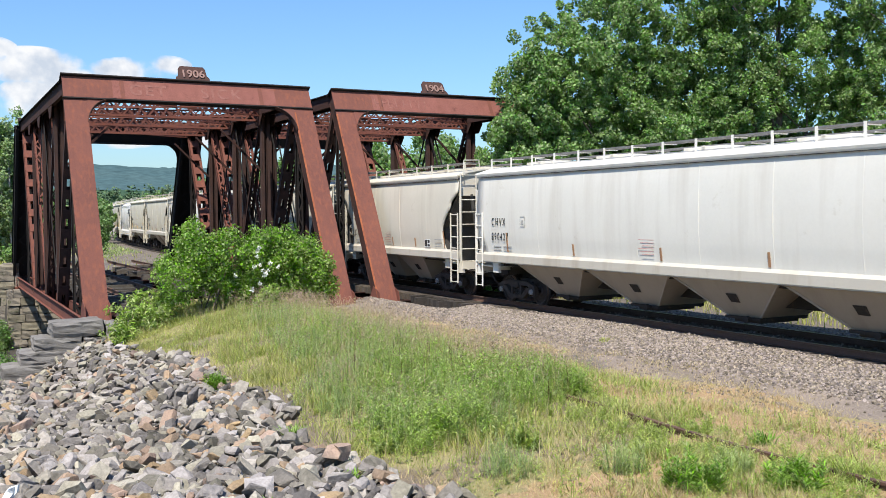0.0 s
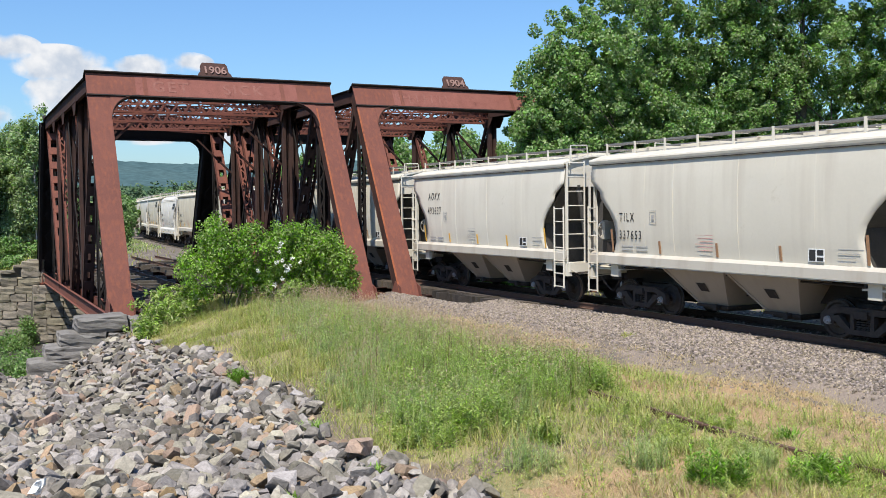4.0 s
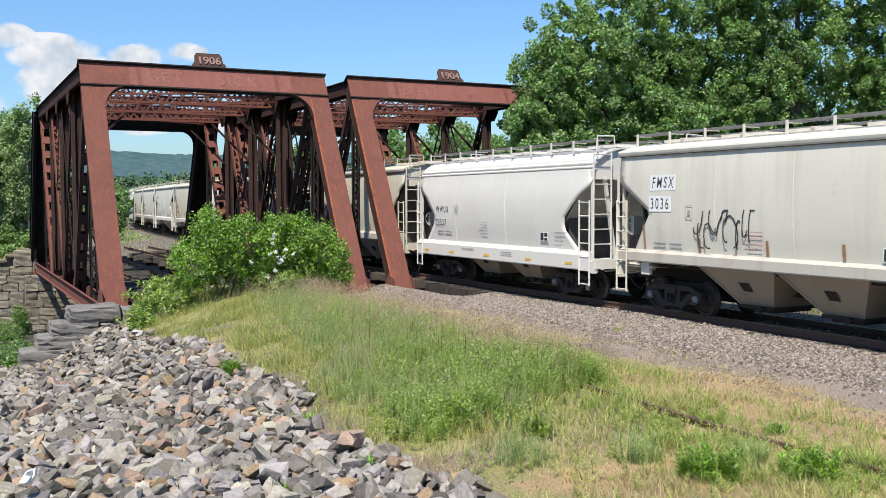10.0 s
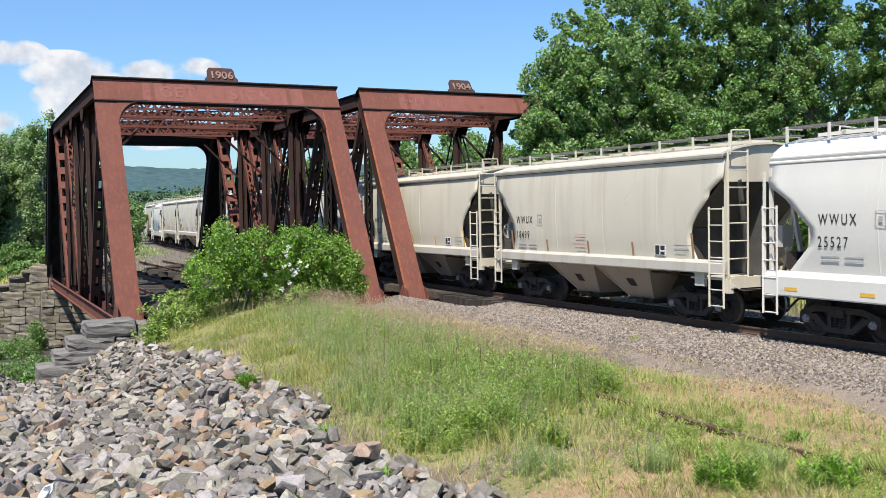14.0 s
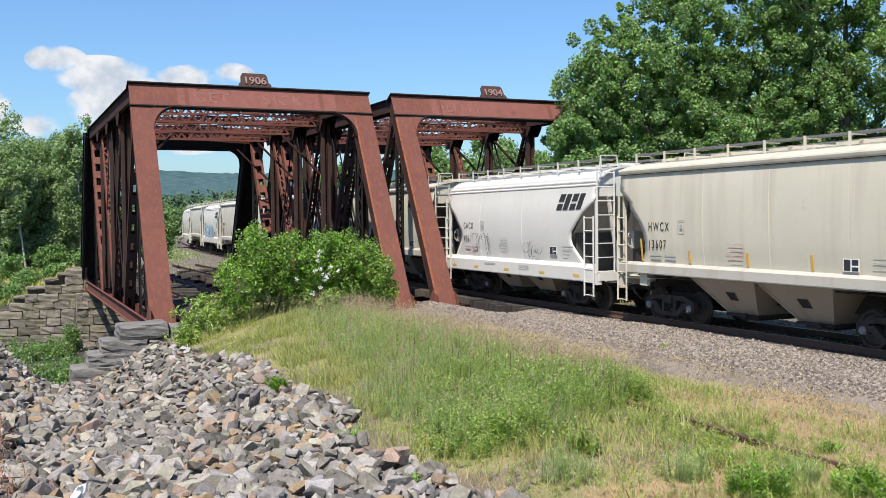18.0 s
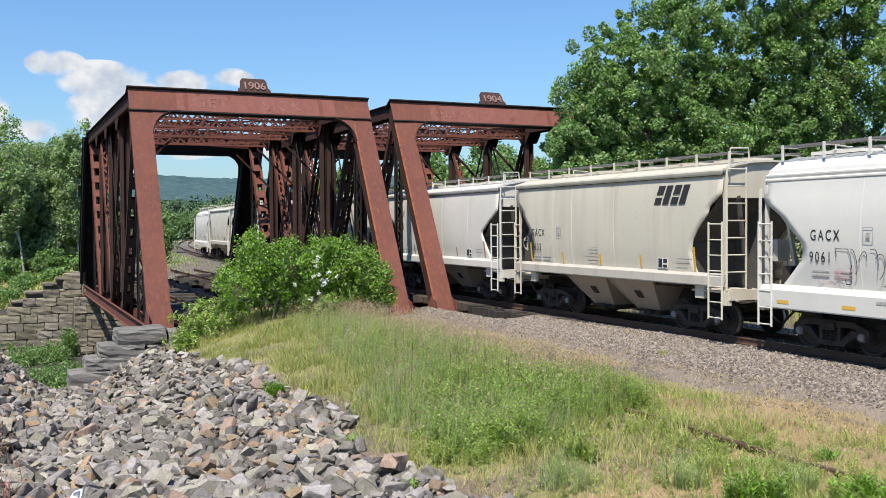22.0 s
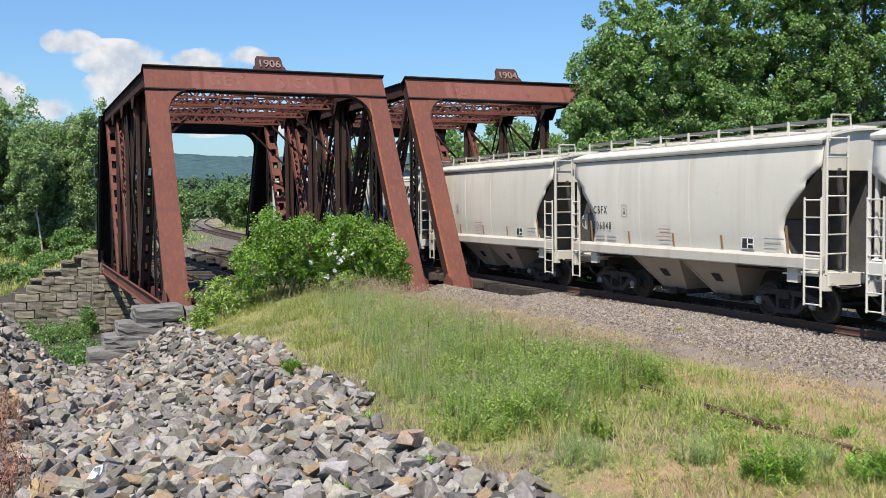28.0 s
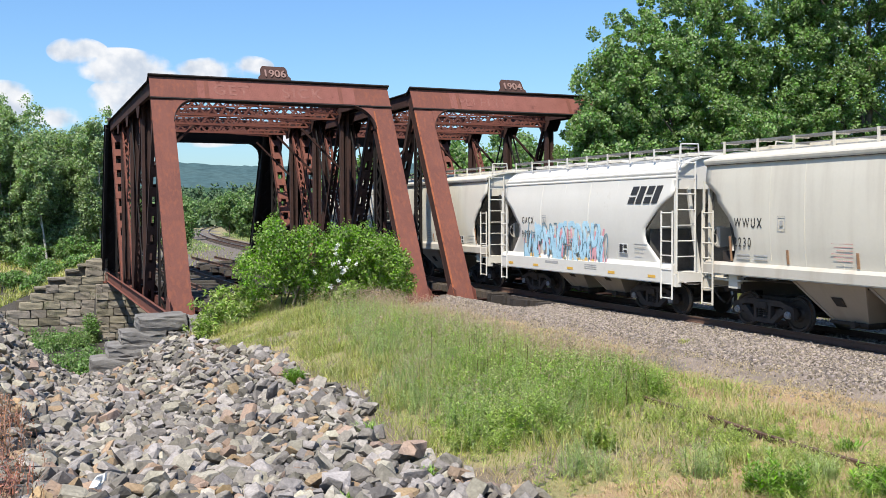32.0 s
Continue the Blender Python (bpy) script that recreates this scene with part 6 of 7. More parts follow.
def make_ballast():
    rng = random.Random(12)
    nrs = np.random.RandomState(12)
    variants = [hull_stone(200 + i, 1.2, 8) for i in range(14)]
    stones = []
    for _ in range(34000):
        y = 5.5 + 29 * rng.random() ** 0.8
        x = rng.choice((rng.uniform(13.0, 16.9), rng.uniform(14.2, 16.8), rng.gauss(15.6, 0.8)))
        if x < 14.2 + 0.6 * hash_noise(x, y, 0.6) - 0.02 * (20 - y) and rng.random() < 0.85:
            continue
        if not 12.4 < x < 17.05 or y > 28.6 and x > 15.3:
            continue
        size = rng.uniform(0.04, 0.092)
        stones.append((x, y, ground_z(x, y) + size * 0.1, size, turn_matrix(rng, 1.2)))
    for _ in range(3500):
        x, y = rng.uniform(17.4, 21.5), rng.uniform(6, 33)
        stones.append((x, y, ground_z(x, y) + 0.01, rng.uniform(0.05, 0.10), turn_matrix(rng, 1.2)))
    for _ in range(9000):
        x, y = rng.uniform(12.2, 15.0), 6 + 24 * rng.random() ** 1.2
        if hash_noise(x, y, 0.9) + 0.35 * hash_noise(x, y, 2.5) < -0.15:
            continue
        size = rng.uniform(0.02, 0.06)
        stones.append((x, y, ground_z(x, y) + size * 0.1, size, turn_matrix(rng, 1.2)))
    me = scatter("ballast", stones, variants, BALLAST)
    tagged(new("ballast", me), "coarse grey-brown crushed stone beside the rails", "ballast", kind="stuff")


make_ballast()


# ---------------- plants ----------------
def leaf_quads(nrs, centres, spread, count, length, width, up=0.5, flat=1.0):
    """Diamond leaves in soft clumps round the centres. spread: radius for each clump."""
    n = len(centres) * count
    c = np.repeat(np.asarray(centres, float), count, axis=0)
    r = np.repeat(np.asarray(spread, float), count)[:, None]
    off = nrs.normal(size=(n, 3))
    off /= np.maximum(np.linalg.norm(off, axis=1)[:, None], 1e-6)
    off *= nrs.uniform(0.15, 1.0, (n, 1)) ** 0.5 * r
    off[:, 2] *= flat
    p = c + off
    nrm = nrs.normal(size=(n, 3)) + off / np.maximum(r, 1e-3) * 0.6
    nrm[:, 2] += up
    nrm /= np.linalg.norm(nrm, axis=1)[:, None]
    a = np.cross(nrm, nrs.normal(size=(n, 3)))
    a /= np.maximum(np.linalg.norm(a, axis=1)[:, None], 1e-6)
    b = np.cross(nrm, a)
    s = nrs.uniform(0.65, 1.25, (n, 1))
    a, b = a * s * length / 2, b * s * width / 2
    droop = np.zeros((n, 3))
    droop[:, 2] = -0.12 * length
    return np.stack([p - a, p - b + a * 0.15, p + a + droop, p + b + a * 0.15], axis=1)


def crown_points(nrs, n, centre, radii, lumps=9, low=-0.75):
    """Clump centres through an uneven crown made of several overlapping lobes."""
    centre, radii = np.array(centre, float), np.array(radii, float)
    lobes = []
    for i in range(lumps):
        d = nrs.normal(size=3)
        d /= np.linalg.norm(d)
        d[2] = max(d[2], low)
        lobes.append((centre + d * radii * nrs.uniform(0.35, 0.68), radii * nrs.uniform(0.34, 0.55)))
    lobes.append((centre, radii * 0.6))
    out = []
    for i in range(n):
        c, r = lobes[nrs.randint(len(lobes))]
        d = nrs.normal(size=3)
        d /= np.linalg.norm(d)
        out.append(c + d * r * nrs.uniform(0.55, 1.0) ** 0.6)
    return np.array(out)


def lobe_points(nrs, n, lobes):
    """Clump centres on the skins of given lobes: (x, y, z, radius)."""
    w = np.array([l[3] ** 2 for l in lobes])
    out = []
    for k in nrs.choice(len(lobes), n, p=w / w.sum()):
        x, y, z, r = lobes[k]
        d = nrs.normal(size=3)
        d /= np.linalg.norm(d)
        out.append(np.array((x, y, z)) + d * r * nrs.uniform(0.45, 1.08))
    return np.array(out)


def make_tree(name, at, height, radii, clumps, leaves, leaf, size, label, bark=None, trunk_r=0.3, seed=1, centre_z=0.62, lean=(0, 0), stems=1, bare=0.3, group="", lumps=9, lobes=()):
    nrs = np.random.RandomState(seed)
    rng = random.Random(seed)
    base = ground_z(at[0], at[1])
    tree = thing(name, (at[0], at[1], base - 0.1), label=label, category="tree" if name != "shrub" else "shrub", group=group)
    centre = np.array((lean[0], lean[1], height * centre_z))
    pts = crown_points(nrs, clumps, centre, radii, lumps) if not lobes else lobe_points(nrs, clumps, lobes)
    pts = pts[pts[:, 2] > height * bare * 0.5]
    me = quads("crown", leaf_quads(nrs, pts, nrs.uniform(0.35, 0.8, len(pts)) * size[2], leaves, size[0], size[1]), leaf)
    crown = part("crown", me, leaf, tree)
    bark = bark or BARK
    for k in range(stems):
        s = Shape()
        foot = Vector((rng.uniform(-.5, .5), rng.uniform(-.5, .5), 0)) if stems > 1 else Vector((0, 0, 0))
        head = Vector((centre[0] + rng.uniform(-1, 1) * (1.2 if stems > 1 else .2), centre[1] + rng.uniform(-1, 1) * (1.2 if stems > 1 else .2), height * 0.72))
        prev, r = foot, trunk_r
        spine = [foot]
        for i in range(1, 8):
            u = i / 7
            p = foot.lerp(head, u) + Vector((rng.uniform(-.12, .12), rng.uniform(-.12, .12), 0)) * trunk_r * 4 * (1 - u)
            r1 = trunk_r * (1 - 0.88 * u)
            s.tube(prev, p, r, r1, 8, caps=False)
            prev, r = p, r1
            spine.append(p)
        part("trunk", s, bark, tree, smooth=True)
        for i in range(7 if stems == 1 else 3):
            tgt = Vector(pts[nrs.randint(len(pts))])
            j = 2 + rng.randrange(4)
            a = spine[j]
            m = a.lerp(tgt, 0.5) + Vector((0, 0, 0.1 * (tgt - a).length))
            l = Shape()
            l.tube(a, m, trunk_r * 0.34, trunk_r * 0.2, 6, caps=False)
            l.tube(m, tgt, trunk_r * 0.2, trunk_r * 0.06, 6, caps=False)
            for _ in range(3):
                t2 = Vector(pts[nrs.randint(len(pts))])
                if (t2 - m).length < max(radii) * 0.8:
                    l.tube(m, t2, trunk_r * 0.12, 0.015, 5, caps=False)
            part("limb", l, bark, tree, smooth=True)
    return tree


# big maples behind the train
make_tree("maple_tree", (28.2, 36.0), 16.5, (8.0, 6.0, 6.4), 2050, 145, LEAF, (0.155, 0.10, 0.58), "tall full-leaved maple beside the bridge", trunk_r=0.30, seed=31, centre_z=0.58, bare=0.18, group="trees behind the track",
          lobes=((-6.4, -1, 8.0, 1.7), (-4.4, 0, 10.4, 2.5), (-6.2, -0.5, 5.9, 1.8), (-3.0, -1, 13.0, 2.7), (0, -2, 9, 3.4), (2.6, -1, 12.4, 3.0), (-0.5, 0, 15.8, 2.8), (3.6, 0, 7.4, 2.8), (-3, -2, 7, 2.9), (-7.2, -0.5, 8.0, 0.8), (-7.0, 0, 4.4, 1.4), (-4.3, -0.5, 14.6, 1.6), (-7.2, -0.3, 6.6, 1.3), (-6.9, -0.3, 7.6, 1.2),
                 (-2.5, 1, 4.6, 2.4), (1.5, 0.5, 4.6, 2.2), (5.2, -0.5, 9.6, 2.4), (3.4, -1, 13.6, 2.0), (5.6, -0.5, 12.4, 1.5), (-4.0, -1.5, 9.2, 2.4), (-5.2, -0.5, 9.2, 1.8), (-4.4, -0.5, 12.4, 1.9), (-5.0, -0.5, 11.6, 1.6), (-4.6, -0.5, 13.6, 1.7), (-5.9, -0.5, 10.3, 1.4), (-6.3, -0.5, 9.2, 1.1), (-1.5, -1, 11.5, 2.8), (0.5, -1, 12.0, 3.0), (0.5, -1, 16.4, 2.6)))
make_tree("maple_tree", (35.5, 33.0), 19.0, (6.4, 6.0, 7.0), 1250, 145, LEAF, (0.155, 0.10, 0.60), "tall maple with gaps and dark limbs", trunk_r=0.30, seed=32, centre_z=0.62, bare=0.2, group="trees behind the track",
          lobes=((-4.3, 0, 13.4, 1.7), (-4.2, 0.5, 10.6, 1.7), (-4.0, 0.5, 16.2, 2.2), (-2.4, 0.5, 8.2, 1.9), (-2.6, 0.3, 11.4, 1.6), (-2.4, 0, 12.4, 1.5), (-3.0, 0, 14.8, 1.7), (-1.6, 0, 9.6, 1.5), (-3.4, 0.5, 6.6, 1.3), (-2.2, 0, 14.4, 0.9), (-1.0, 0, 16.2, 2.2), (-3.6, 0, 8.6, 0.9), (1.2, -1, 10.2, 2.6), (2.6, -1, 13.4, 3.0), (0.6, 0, 17.2, 2.8), (3.4, 0, 7.4, 2.6), (0.5, 0.5, 6.0, 2.0), (-2.6, 0.5, 5.6, 1.8), (-3.4, 0.5, 11.6, 0.8), (5.0, -0.5, 10.6, 2.4), (-0.4, -0.5, 13.0, 1.6)))
make_tree("maple_tree", (42.5, 28.0), 18.0, (6.8, 6.0, 7.0), 1100, 150, LEAF, (0.16, 0.105, 0.64), "broad dense maple behind the passing train", trunk_r=0.30, seed=33, centre_z=0.56, bare=0.1, group="trees behind the track", lumps=16)
make_tree("maple_tree", (46.5, 39.0), 16.0, (7.5, 6.0, 6.5), 330, 70, LEAF, (0.30, 0.21, 1.1), "dark leafy maple in the second row", trunk_r=0.38, seed=34, centre_z=0.5, bare=0.1, group="trees behind the track", lumps=10)
make_tree("maple_tree", (36.0, 45.0), 13.0, (6.5, 5.5, 5.0), 300, 70, LEAF, (0.30, 0.21, 1.1), "leafy maple standing behind the first trees", trunk_r=0.3, seed=35, centre_z=0.5, bare=0.05, group="trees behind the track")
for i, (x, y, h, r) in enumerate(((26.0, 31.5, 6.5, 3.0), (30.5, 27.5, 6.2, 3.2), (36.5, 24.5, 6.6, 3.4), (42.0, 21.0, 6.4, 3.4), (27.5, 42.5, 7.0, 3.0))):
    make_tree("shrub", (x, y), h, (r, r, h * 0.42), 150, 70, LEAF, (0.23, 0.16, 0.9), "dense green undergrowth shrub below tall trees", trunk_r=0.08, seed=50 + i, centre_z=0.52, bare=0.0, stems=3, group="undergrowth by the track")
# trees seen through and past the second bridge
for i, (x, y, h, r) in enumerate(((30.0, 66, 11.5, 4.6), (36.5, 74, 12.0, 5.0), (27.5, 84, 10.5, 4.4), (44, 80, 12.5, 5.2), (24.8, 100, 8.5, 3.6), (33, 96, 10, 4.4))):
    make_tree("leafy_tree", (x, y), h, (r, r, h * 0.42), 170, 60, LEAF_PALE if i % 2 else LEAF, (0.34, 0.24, 1.2), "bright green tree beyond the bridges", trunk_r=0.16, seed=70 + i, centre_z=0.52, bare=0.0, group="trees beyond the bridges")
# slender birches on the far bank
for i, (x, y, h, r, lx) in enumerate(((-0.3, 74, 11.2, 2.0, -1.3), (1.7, 73, 10.6, 2.0, -0.7), (4.0, 76, 10.2, 1.9, -0.3), (5.3, 74, 10.8, 1.7, -0.2), (-3.2, 75, 11.8, 2.2, -0.6), (0.4, 80, 11.0, 2.2, 0.3),
                                      (3.0, 82, 10.8, 2.2, 0.2), (-6.0, 78, 12.5, 2.4, 0.2), (-2.0, 84, 12.6, 2.4, 0.1), (5.8, 84, 10.5, 2.0, 0.1), (-9.5, 80, 13, 2.6, 0.0), (0.9, 77, 10.4, 2.1, 0.0), (2.7, 77.5, 10.2, 2.1, -0.2), (4.9, 78.5, 10.0, 2.0, 0.0), (6.4, 78, 9.6, 1.8, 0.0), (-1.6, 77.5, 11.2, 2.2, -0.2), (-4.6, 79, 12.0, 2.3, 0.0))):
    make_tree("birch_tree", (x, y), h, (r, r, h * 0.44), 190, 80, LEAF_BIRCH, (0.20, 0.13, 0.80), "slender pale-stemmed birch on the far bank" if lx > -1 else "leaning pale-stemmed birch on the far bank", bark=BIRCH, trunk_r=0.085, seed=90 + i,
              centre_z=0.60, lean=(lx, 0), bare=0.14, group="birches on the far bank", lumps=10)
for i, (x, y, h, r) in enumerate(((-1.8, 86, 14.5, 2.2), (-5.0, 88, 15, 2.6))):
    make_tree("dark_tree", (x, y), h, (r, r, h * 0.40), 150, 95, LEAF, (0.24, 0.18, 0.9), "tall dark tree rising behind the birches", trunk_r=0.15, seed=120 + i, centre_z=0.6, bare=0.1, group="birches on the far bank")
# undergrowth on the far bank, and shrubs where the track goes off
for i, (x, y, h, r) in enumerate(((-3.0, 71.5, 2.4, 1.8), (0.5, 71.0, 1.8, 1.6), (3.2, 71.2, 2.0, 1.5), (-6, 70, 2.4, 2.0), (5.6, 70.5, 2.6, 1.3), (1.8, 77, 4.5, 2.4), (-1.5, 77.5, 4.5, 2.4), (4.8, 79, 4.5, 2.2), (-4.5, 77, 5.0, 2.6), (-7.5, 76, 5.0, 2.6), (0.6, 79, 6.0, 2.4), (3.4, 79, 6.0, 2.2), (-2.6, 68.5, 1.6, 1.3), (-0.4, 67.0, 1.2, 1.1), (1.6, 66.0, 1.2, 1.0), (3.2, 65.0, 1.0, 0.9), (-5.0, 68.0, 1.6, 1.4), (0.8, 63.8, 0.8, 0.8), (-1.6, 65.0, 1.0, 1.0), (-0.8, 74.2, 5.6, 1.6), (2.3, 74.6, 5.6, 1.6), (4.7, 75.2, 5.2, 1.5), (-2.7, 74.2, 5.8, 1.6), (6.2, 75.6, 5.0, 1.3), (0.9, 74.0, 4.6, 1.4), (3.6, 74.4, 4.8, 1.4))):
    make_tree("shrub", (x, y), h, (r, r, h * 0.5), 60 if h < 4 else 120, 70, LEAF if h < 4 else LEAF_BIRCH, (0.17, 0.12, 0.6), "low green shrub under the birches" if h < 4 else "young birch growth under taller trees", trunk_r=0.03, seed=140 + i, centre_z=0.45, bare=0.0, stems=2, group="shrubs on the far bank")
for i, (x, y, h, r) in enumerate(((16.6, 116, 5.6, 1.9), (14.6, 109, 5.4, 2.0), (18.0, 120, 5.6, 1.8), (19.4, 131, 5.4, 1.9), (12.4, 108, 4.8, 2.2), (9.5, 100, 5.0, 2.2), (14.0, 128, 6.0, 2.6), (21.5, 150, 5.8, 2.4),
                                  (26.2, 121, 6.0, 2.2), (27.4, 126, 7.4, 2.4), (29.4, 128, 8.4, 2.8), (28.4, 119, 7.4, 2.6), (31.2, 122, 8.2, 3.2), (25.9, 131, 6.0, 2.0), (33.5, 130, 9.0, 3.4),
                                  (50.0, 300, 8.6, 6.0), (56.0, 305, 9.0, 6.0), (44.0, 290, 8.4, 5.5))):
    make_tree("shrub", (x, y), h, (r, r, h * 0.50), 150, 70, LEAF_PALE, (0.32, 0.22, 0.9), "bright green bushy shrub along the distant track", trunk_r=0.05, seed=160 + i, centre_z=0.5, bare=0.0, stems=2, group="shrubs along the track")
make_tree("sapling", (9.6, 63.5), 4.9, (0.75, 0.75, 1.9), 45, 45, LEAF_PALE, (0.16, 0.11, 0.5), "thin sapling growing at the bridge's far end", trunk_r=0.03, seed=180, centre_z=0.55, bare=0.0)


def make_far_woods():
    """Rows of distant crowns in the valley."""
    nrs = np.random.RandomState(77)
    for dist, n, h, size, name in ((260, 160, 9, 1.6, "valley_trees_near"), (420, 220, 13, 2.2, "valley_trees_far"), (740, 900, 25, 2.2, "valley_woods")):
        pts, spread = [], []
        for i in range(n):
            a = radians(nrs.uniform(-30, 60))
            r = dist * nrs.uniform(0.85 if dist < 600 else 0.97, 1.2)
            top = h * nrs.uniform(0.7, 1.2)
            for k in range(9):
                pts.append((math.sin(a) * r + nrs.normal() * h * 0.25, math.cos(a) * r + nrs.normal() * 3, -8 + top * nrs.uniform(0.2, 1.0)))
                spread.append(h * 0.22)
        me = quads(name, leaf_quads(nrs, pts, spread, 26 if dist < 600 else 60, size, size * 0.75), LEAF_FAR)
        tagged(new(name, me), "distant mixed woods in the valley", "woods", kind="stuff")


make_far_woods()


# the flowering bush before the first bridge, and ferny weeds beside it
def make_bush():
    nrs = np.random.RandomState(6)
    bush = thing("flowering_bush", (9.2, 30.4, ground_z(9.2, 30.4)), label="dense bright green bush with white flower clusters", category="bush")
    z0 = ground_z(9.2, 30.4)
    pts, spread = [], []
    for cx, cz, rx, rz, n in ((-2.35, 1.0, 0.75, 0.85, 60), (-1.95, 2.1, 0.40, 0.75, 34), (-1.6, 1.6, 0.7, 0.95, 70), (-0.6, 1.4, 1.1, 1.1, 130), (0.4, 1.65, 0.9, 0.95, 90), (1.3, 1.5, 1.0, 1.05, 110), (1.95, 1.2, 0.85, 0.95, 95), (2.25, 0.6, 0.6, 0.6, 50), (0.1, 0.7, 2.1, 0.7, 90)):
        for _ in range(n):
            d = nrs.normal(size=3)
            d /= np.linalg.norm(d)
            d *= nrs.uniform(0.6, 1.0)
            pts.append((cx + d[0] * rx, d[1] * 1.1, max(cz + d[2] * rz, 0.1)))
            spread.append(nrs.uniform(0.16, 0.32))
    part("foliage", quads("foliage", leaf_quads(nrs, pts, spread, 60, 0.105, 0.055, up=0.3), LEAF_BUSH), LEAF_BUSH, bush)
    rng = random.Random(3)
    for i in range(14):
        a = Vector((rng.uniform(-1.6, 1.6), rng.uniform(-.5, .5), 0))
        b = a + Vector((rng.uniform(-.6, .6), rng.uniform(-.3, .3), rng.uniform(1.0, 1.9)))
        part("stem", Shape().tube(a, b, 0.022, 0.008, 6), BARK, bush)
    for i in range(15):
        c = Vector((0.15 + rng.gauss(0, 0.28), -1.18 + rng.uniform(-.1, .06), 1.15 + rng.gauss(0, 0.3)))
        pp = leaf_quads(nrs, [c], [0.075], 26, 0.06, 0.05, up=0.8)
        part("blossom", quads("blossom", pp, FLOWER), FLOWER, bush, "cluster of small white blossoms")
    for i, (x, y, h, r) in enumerate(((5.6, 31.2, 0.9, 0.6), (6.2, 30.4, 0.7, 0.5), (5.2, 30.2, 0.5, 0.4), (6.5, 31.0, 1.0, 0.5), (9.2, 28.6, 0.8, 0.35), (5.9, 31.6, 1.2, 0.5))):
        zz = ground_z(x, y)
        weed = thing("leafy_weed", (x, y, zz), label="leafy green weed growing by the bridge post", category="weed", group="weeds by the bridge")
        q = [(nrs.normal() * r * 0.5, nrs.normal() * r * 0.4, nrs.uniform(0.1, 1) * h) for _ in range(40)]
        part("leaves", quads("leaves", leaf_quads(nrs, q, [0.16] * 40, 22, 0.17, 0.05, up=0.9), GREEN_WEED), GREEN_WEED, weed)
        part("stem", Shape().tube((0, 0, -0.05), (0.05, 0, h * 0.8), 0.012, 0.005, 5), BARK, weed)
    for i, (x, y, z, r) in enumerate(((1.0, 57.5, -3.7, 1.3), (2.6, 58.4, -3.9, 0.9), (-1.2, 58.2, -3.3, 1.3), (3.7, 59.9, -3.2, 0.35), (1.2, 43.0, -2.9, 1.0), (2.6, 42.0, -3.0, 0.8), (-0.4, 44.0, -2.7, 1.0), (3.0, 46.5, -3.2, 0.8))):
        g = thing("gully_shrub", (x, y, ground_z(x, y)), label="dark green shrub at the foot of the far wall", category="shrub", group="gully shrubs")
        hgt = z - ground_z(x, y)
        q = [(nrs.normal() * r * 0.6, nrs.normal() * r * 0.4, max(hgt * nrs.uniform(0.1, 1.0) + nrs.normal() * 0.15, 0.1)) for _ in range(70)]
        part("leaves", quads("leaves", leaf_quads(nrs, q, [0.3] * 70, 40, 0.13, 0.07, up=0.5), LEAF), LEAF, g)
        part("stem", Shape().tube((0, 0, -0.05), (0.1, 0, max(hgt, 0.5)), 0.03, 0.01, 5), BARK, g)


make_bush()


def blade_quads(nrs, pos, height, width, lean):
    """Bent blades, two quads each."""
    n = len(pos)
    a = nrs.uniform(0, 2 * np.pi, n)
    d = np.stack([np.cos(a), np.sin(a), np.zeros(n)], 1)
    side = np.stack([-np.sin(a), np.cos(a), np.zeros(n)], 1) * (width * nrs.uniform(0.6, 1.3, n))[:, None] / 2
    h = height[:, None] * np.array([[0, 0, 1.0]])
    k = (lean * nrs.uniform(0.2, 1.0, n) * height)[:, None]
    mid, tip = pos + h * 0.55 + d * k * 0.3, pos + h + d * k
    q1 = np.stack([pos - side, pos + side, mid + side * 0.8, mid - side * 0.8], 1)
    q2 = np.stack([mid - side * 0.8, mid + side * 0.8, tip + side * 0.12, tip - side * 0.12], 1)
    return np.concatenate([q1, q2])


def short_blades(nrs, pos, height, width, lean):
    """Short leaning blades, one quad each."""
    n = len(pos)
    a = nrs.uniform(0, 2 * np.pi, n)
    d = np.stack([np.cos(a), np.sin(a), np.zeros(n)], 1)
    b = a + nrs.uniform(0.6, 2.5, n)
    side = np.stack([np.cos(b), np.sin(b), np.zeros(n)], 1) * (width * nrs.uniform(0.6, 1.3, n))[:, None] / 2
    tip = pos + height[:, None] * np.array([[0, 0, 1.0]]) + d * (lean * nrs.uniform(0.1, 1.0, n) * height)[:, None]
    return np.stack([pos - side, pos + side, tip + side * 0.15, tip - side * 0.15], 1)


def spots(nrs, n, x0, x1, y0, y1, want):
    """Places on the ground, thinned by the chance want(x, y)."""
    out = []
    while len(out) < n:
        for x, y in zip(nrs.uniform(x0, x1, 4000), nrs.uniform(y0, y1, 4000)):
            if nrs.uniform() < want(x, y):
                out.append((x, y, ground_z(x, y) - 0.02))
                if len(out) >= n:
                    break
    return np.array(out)


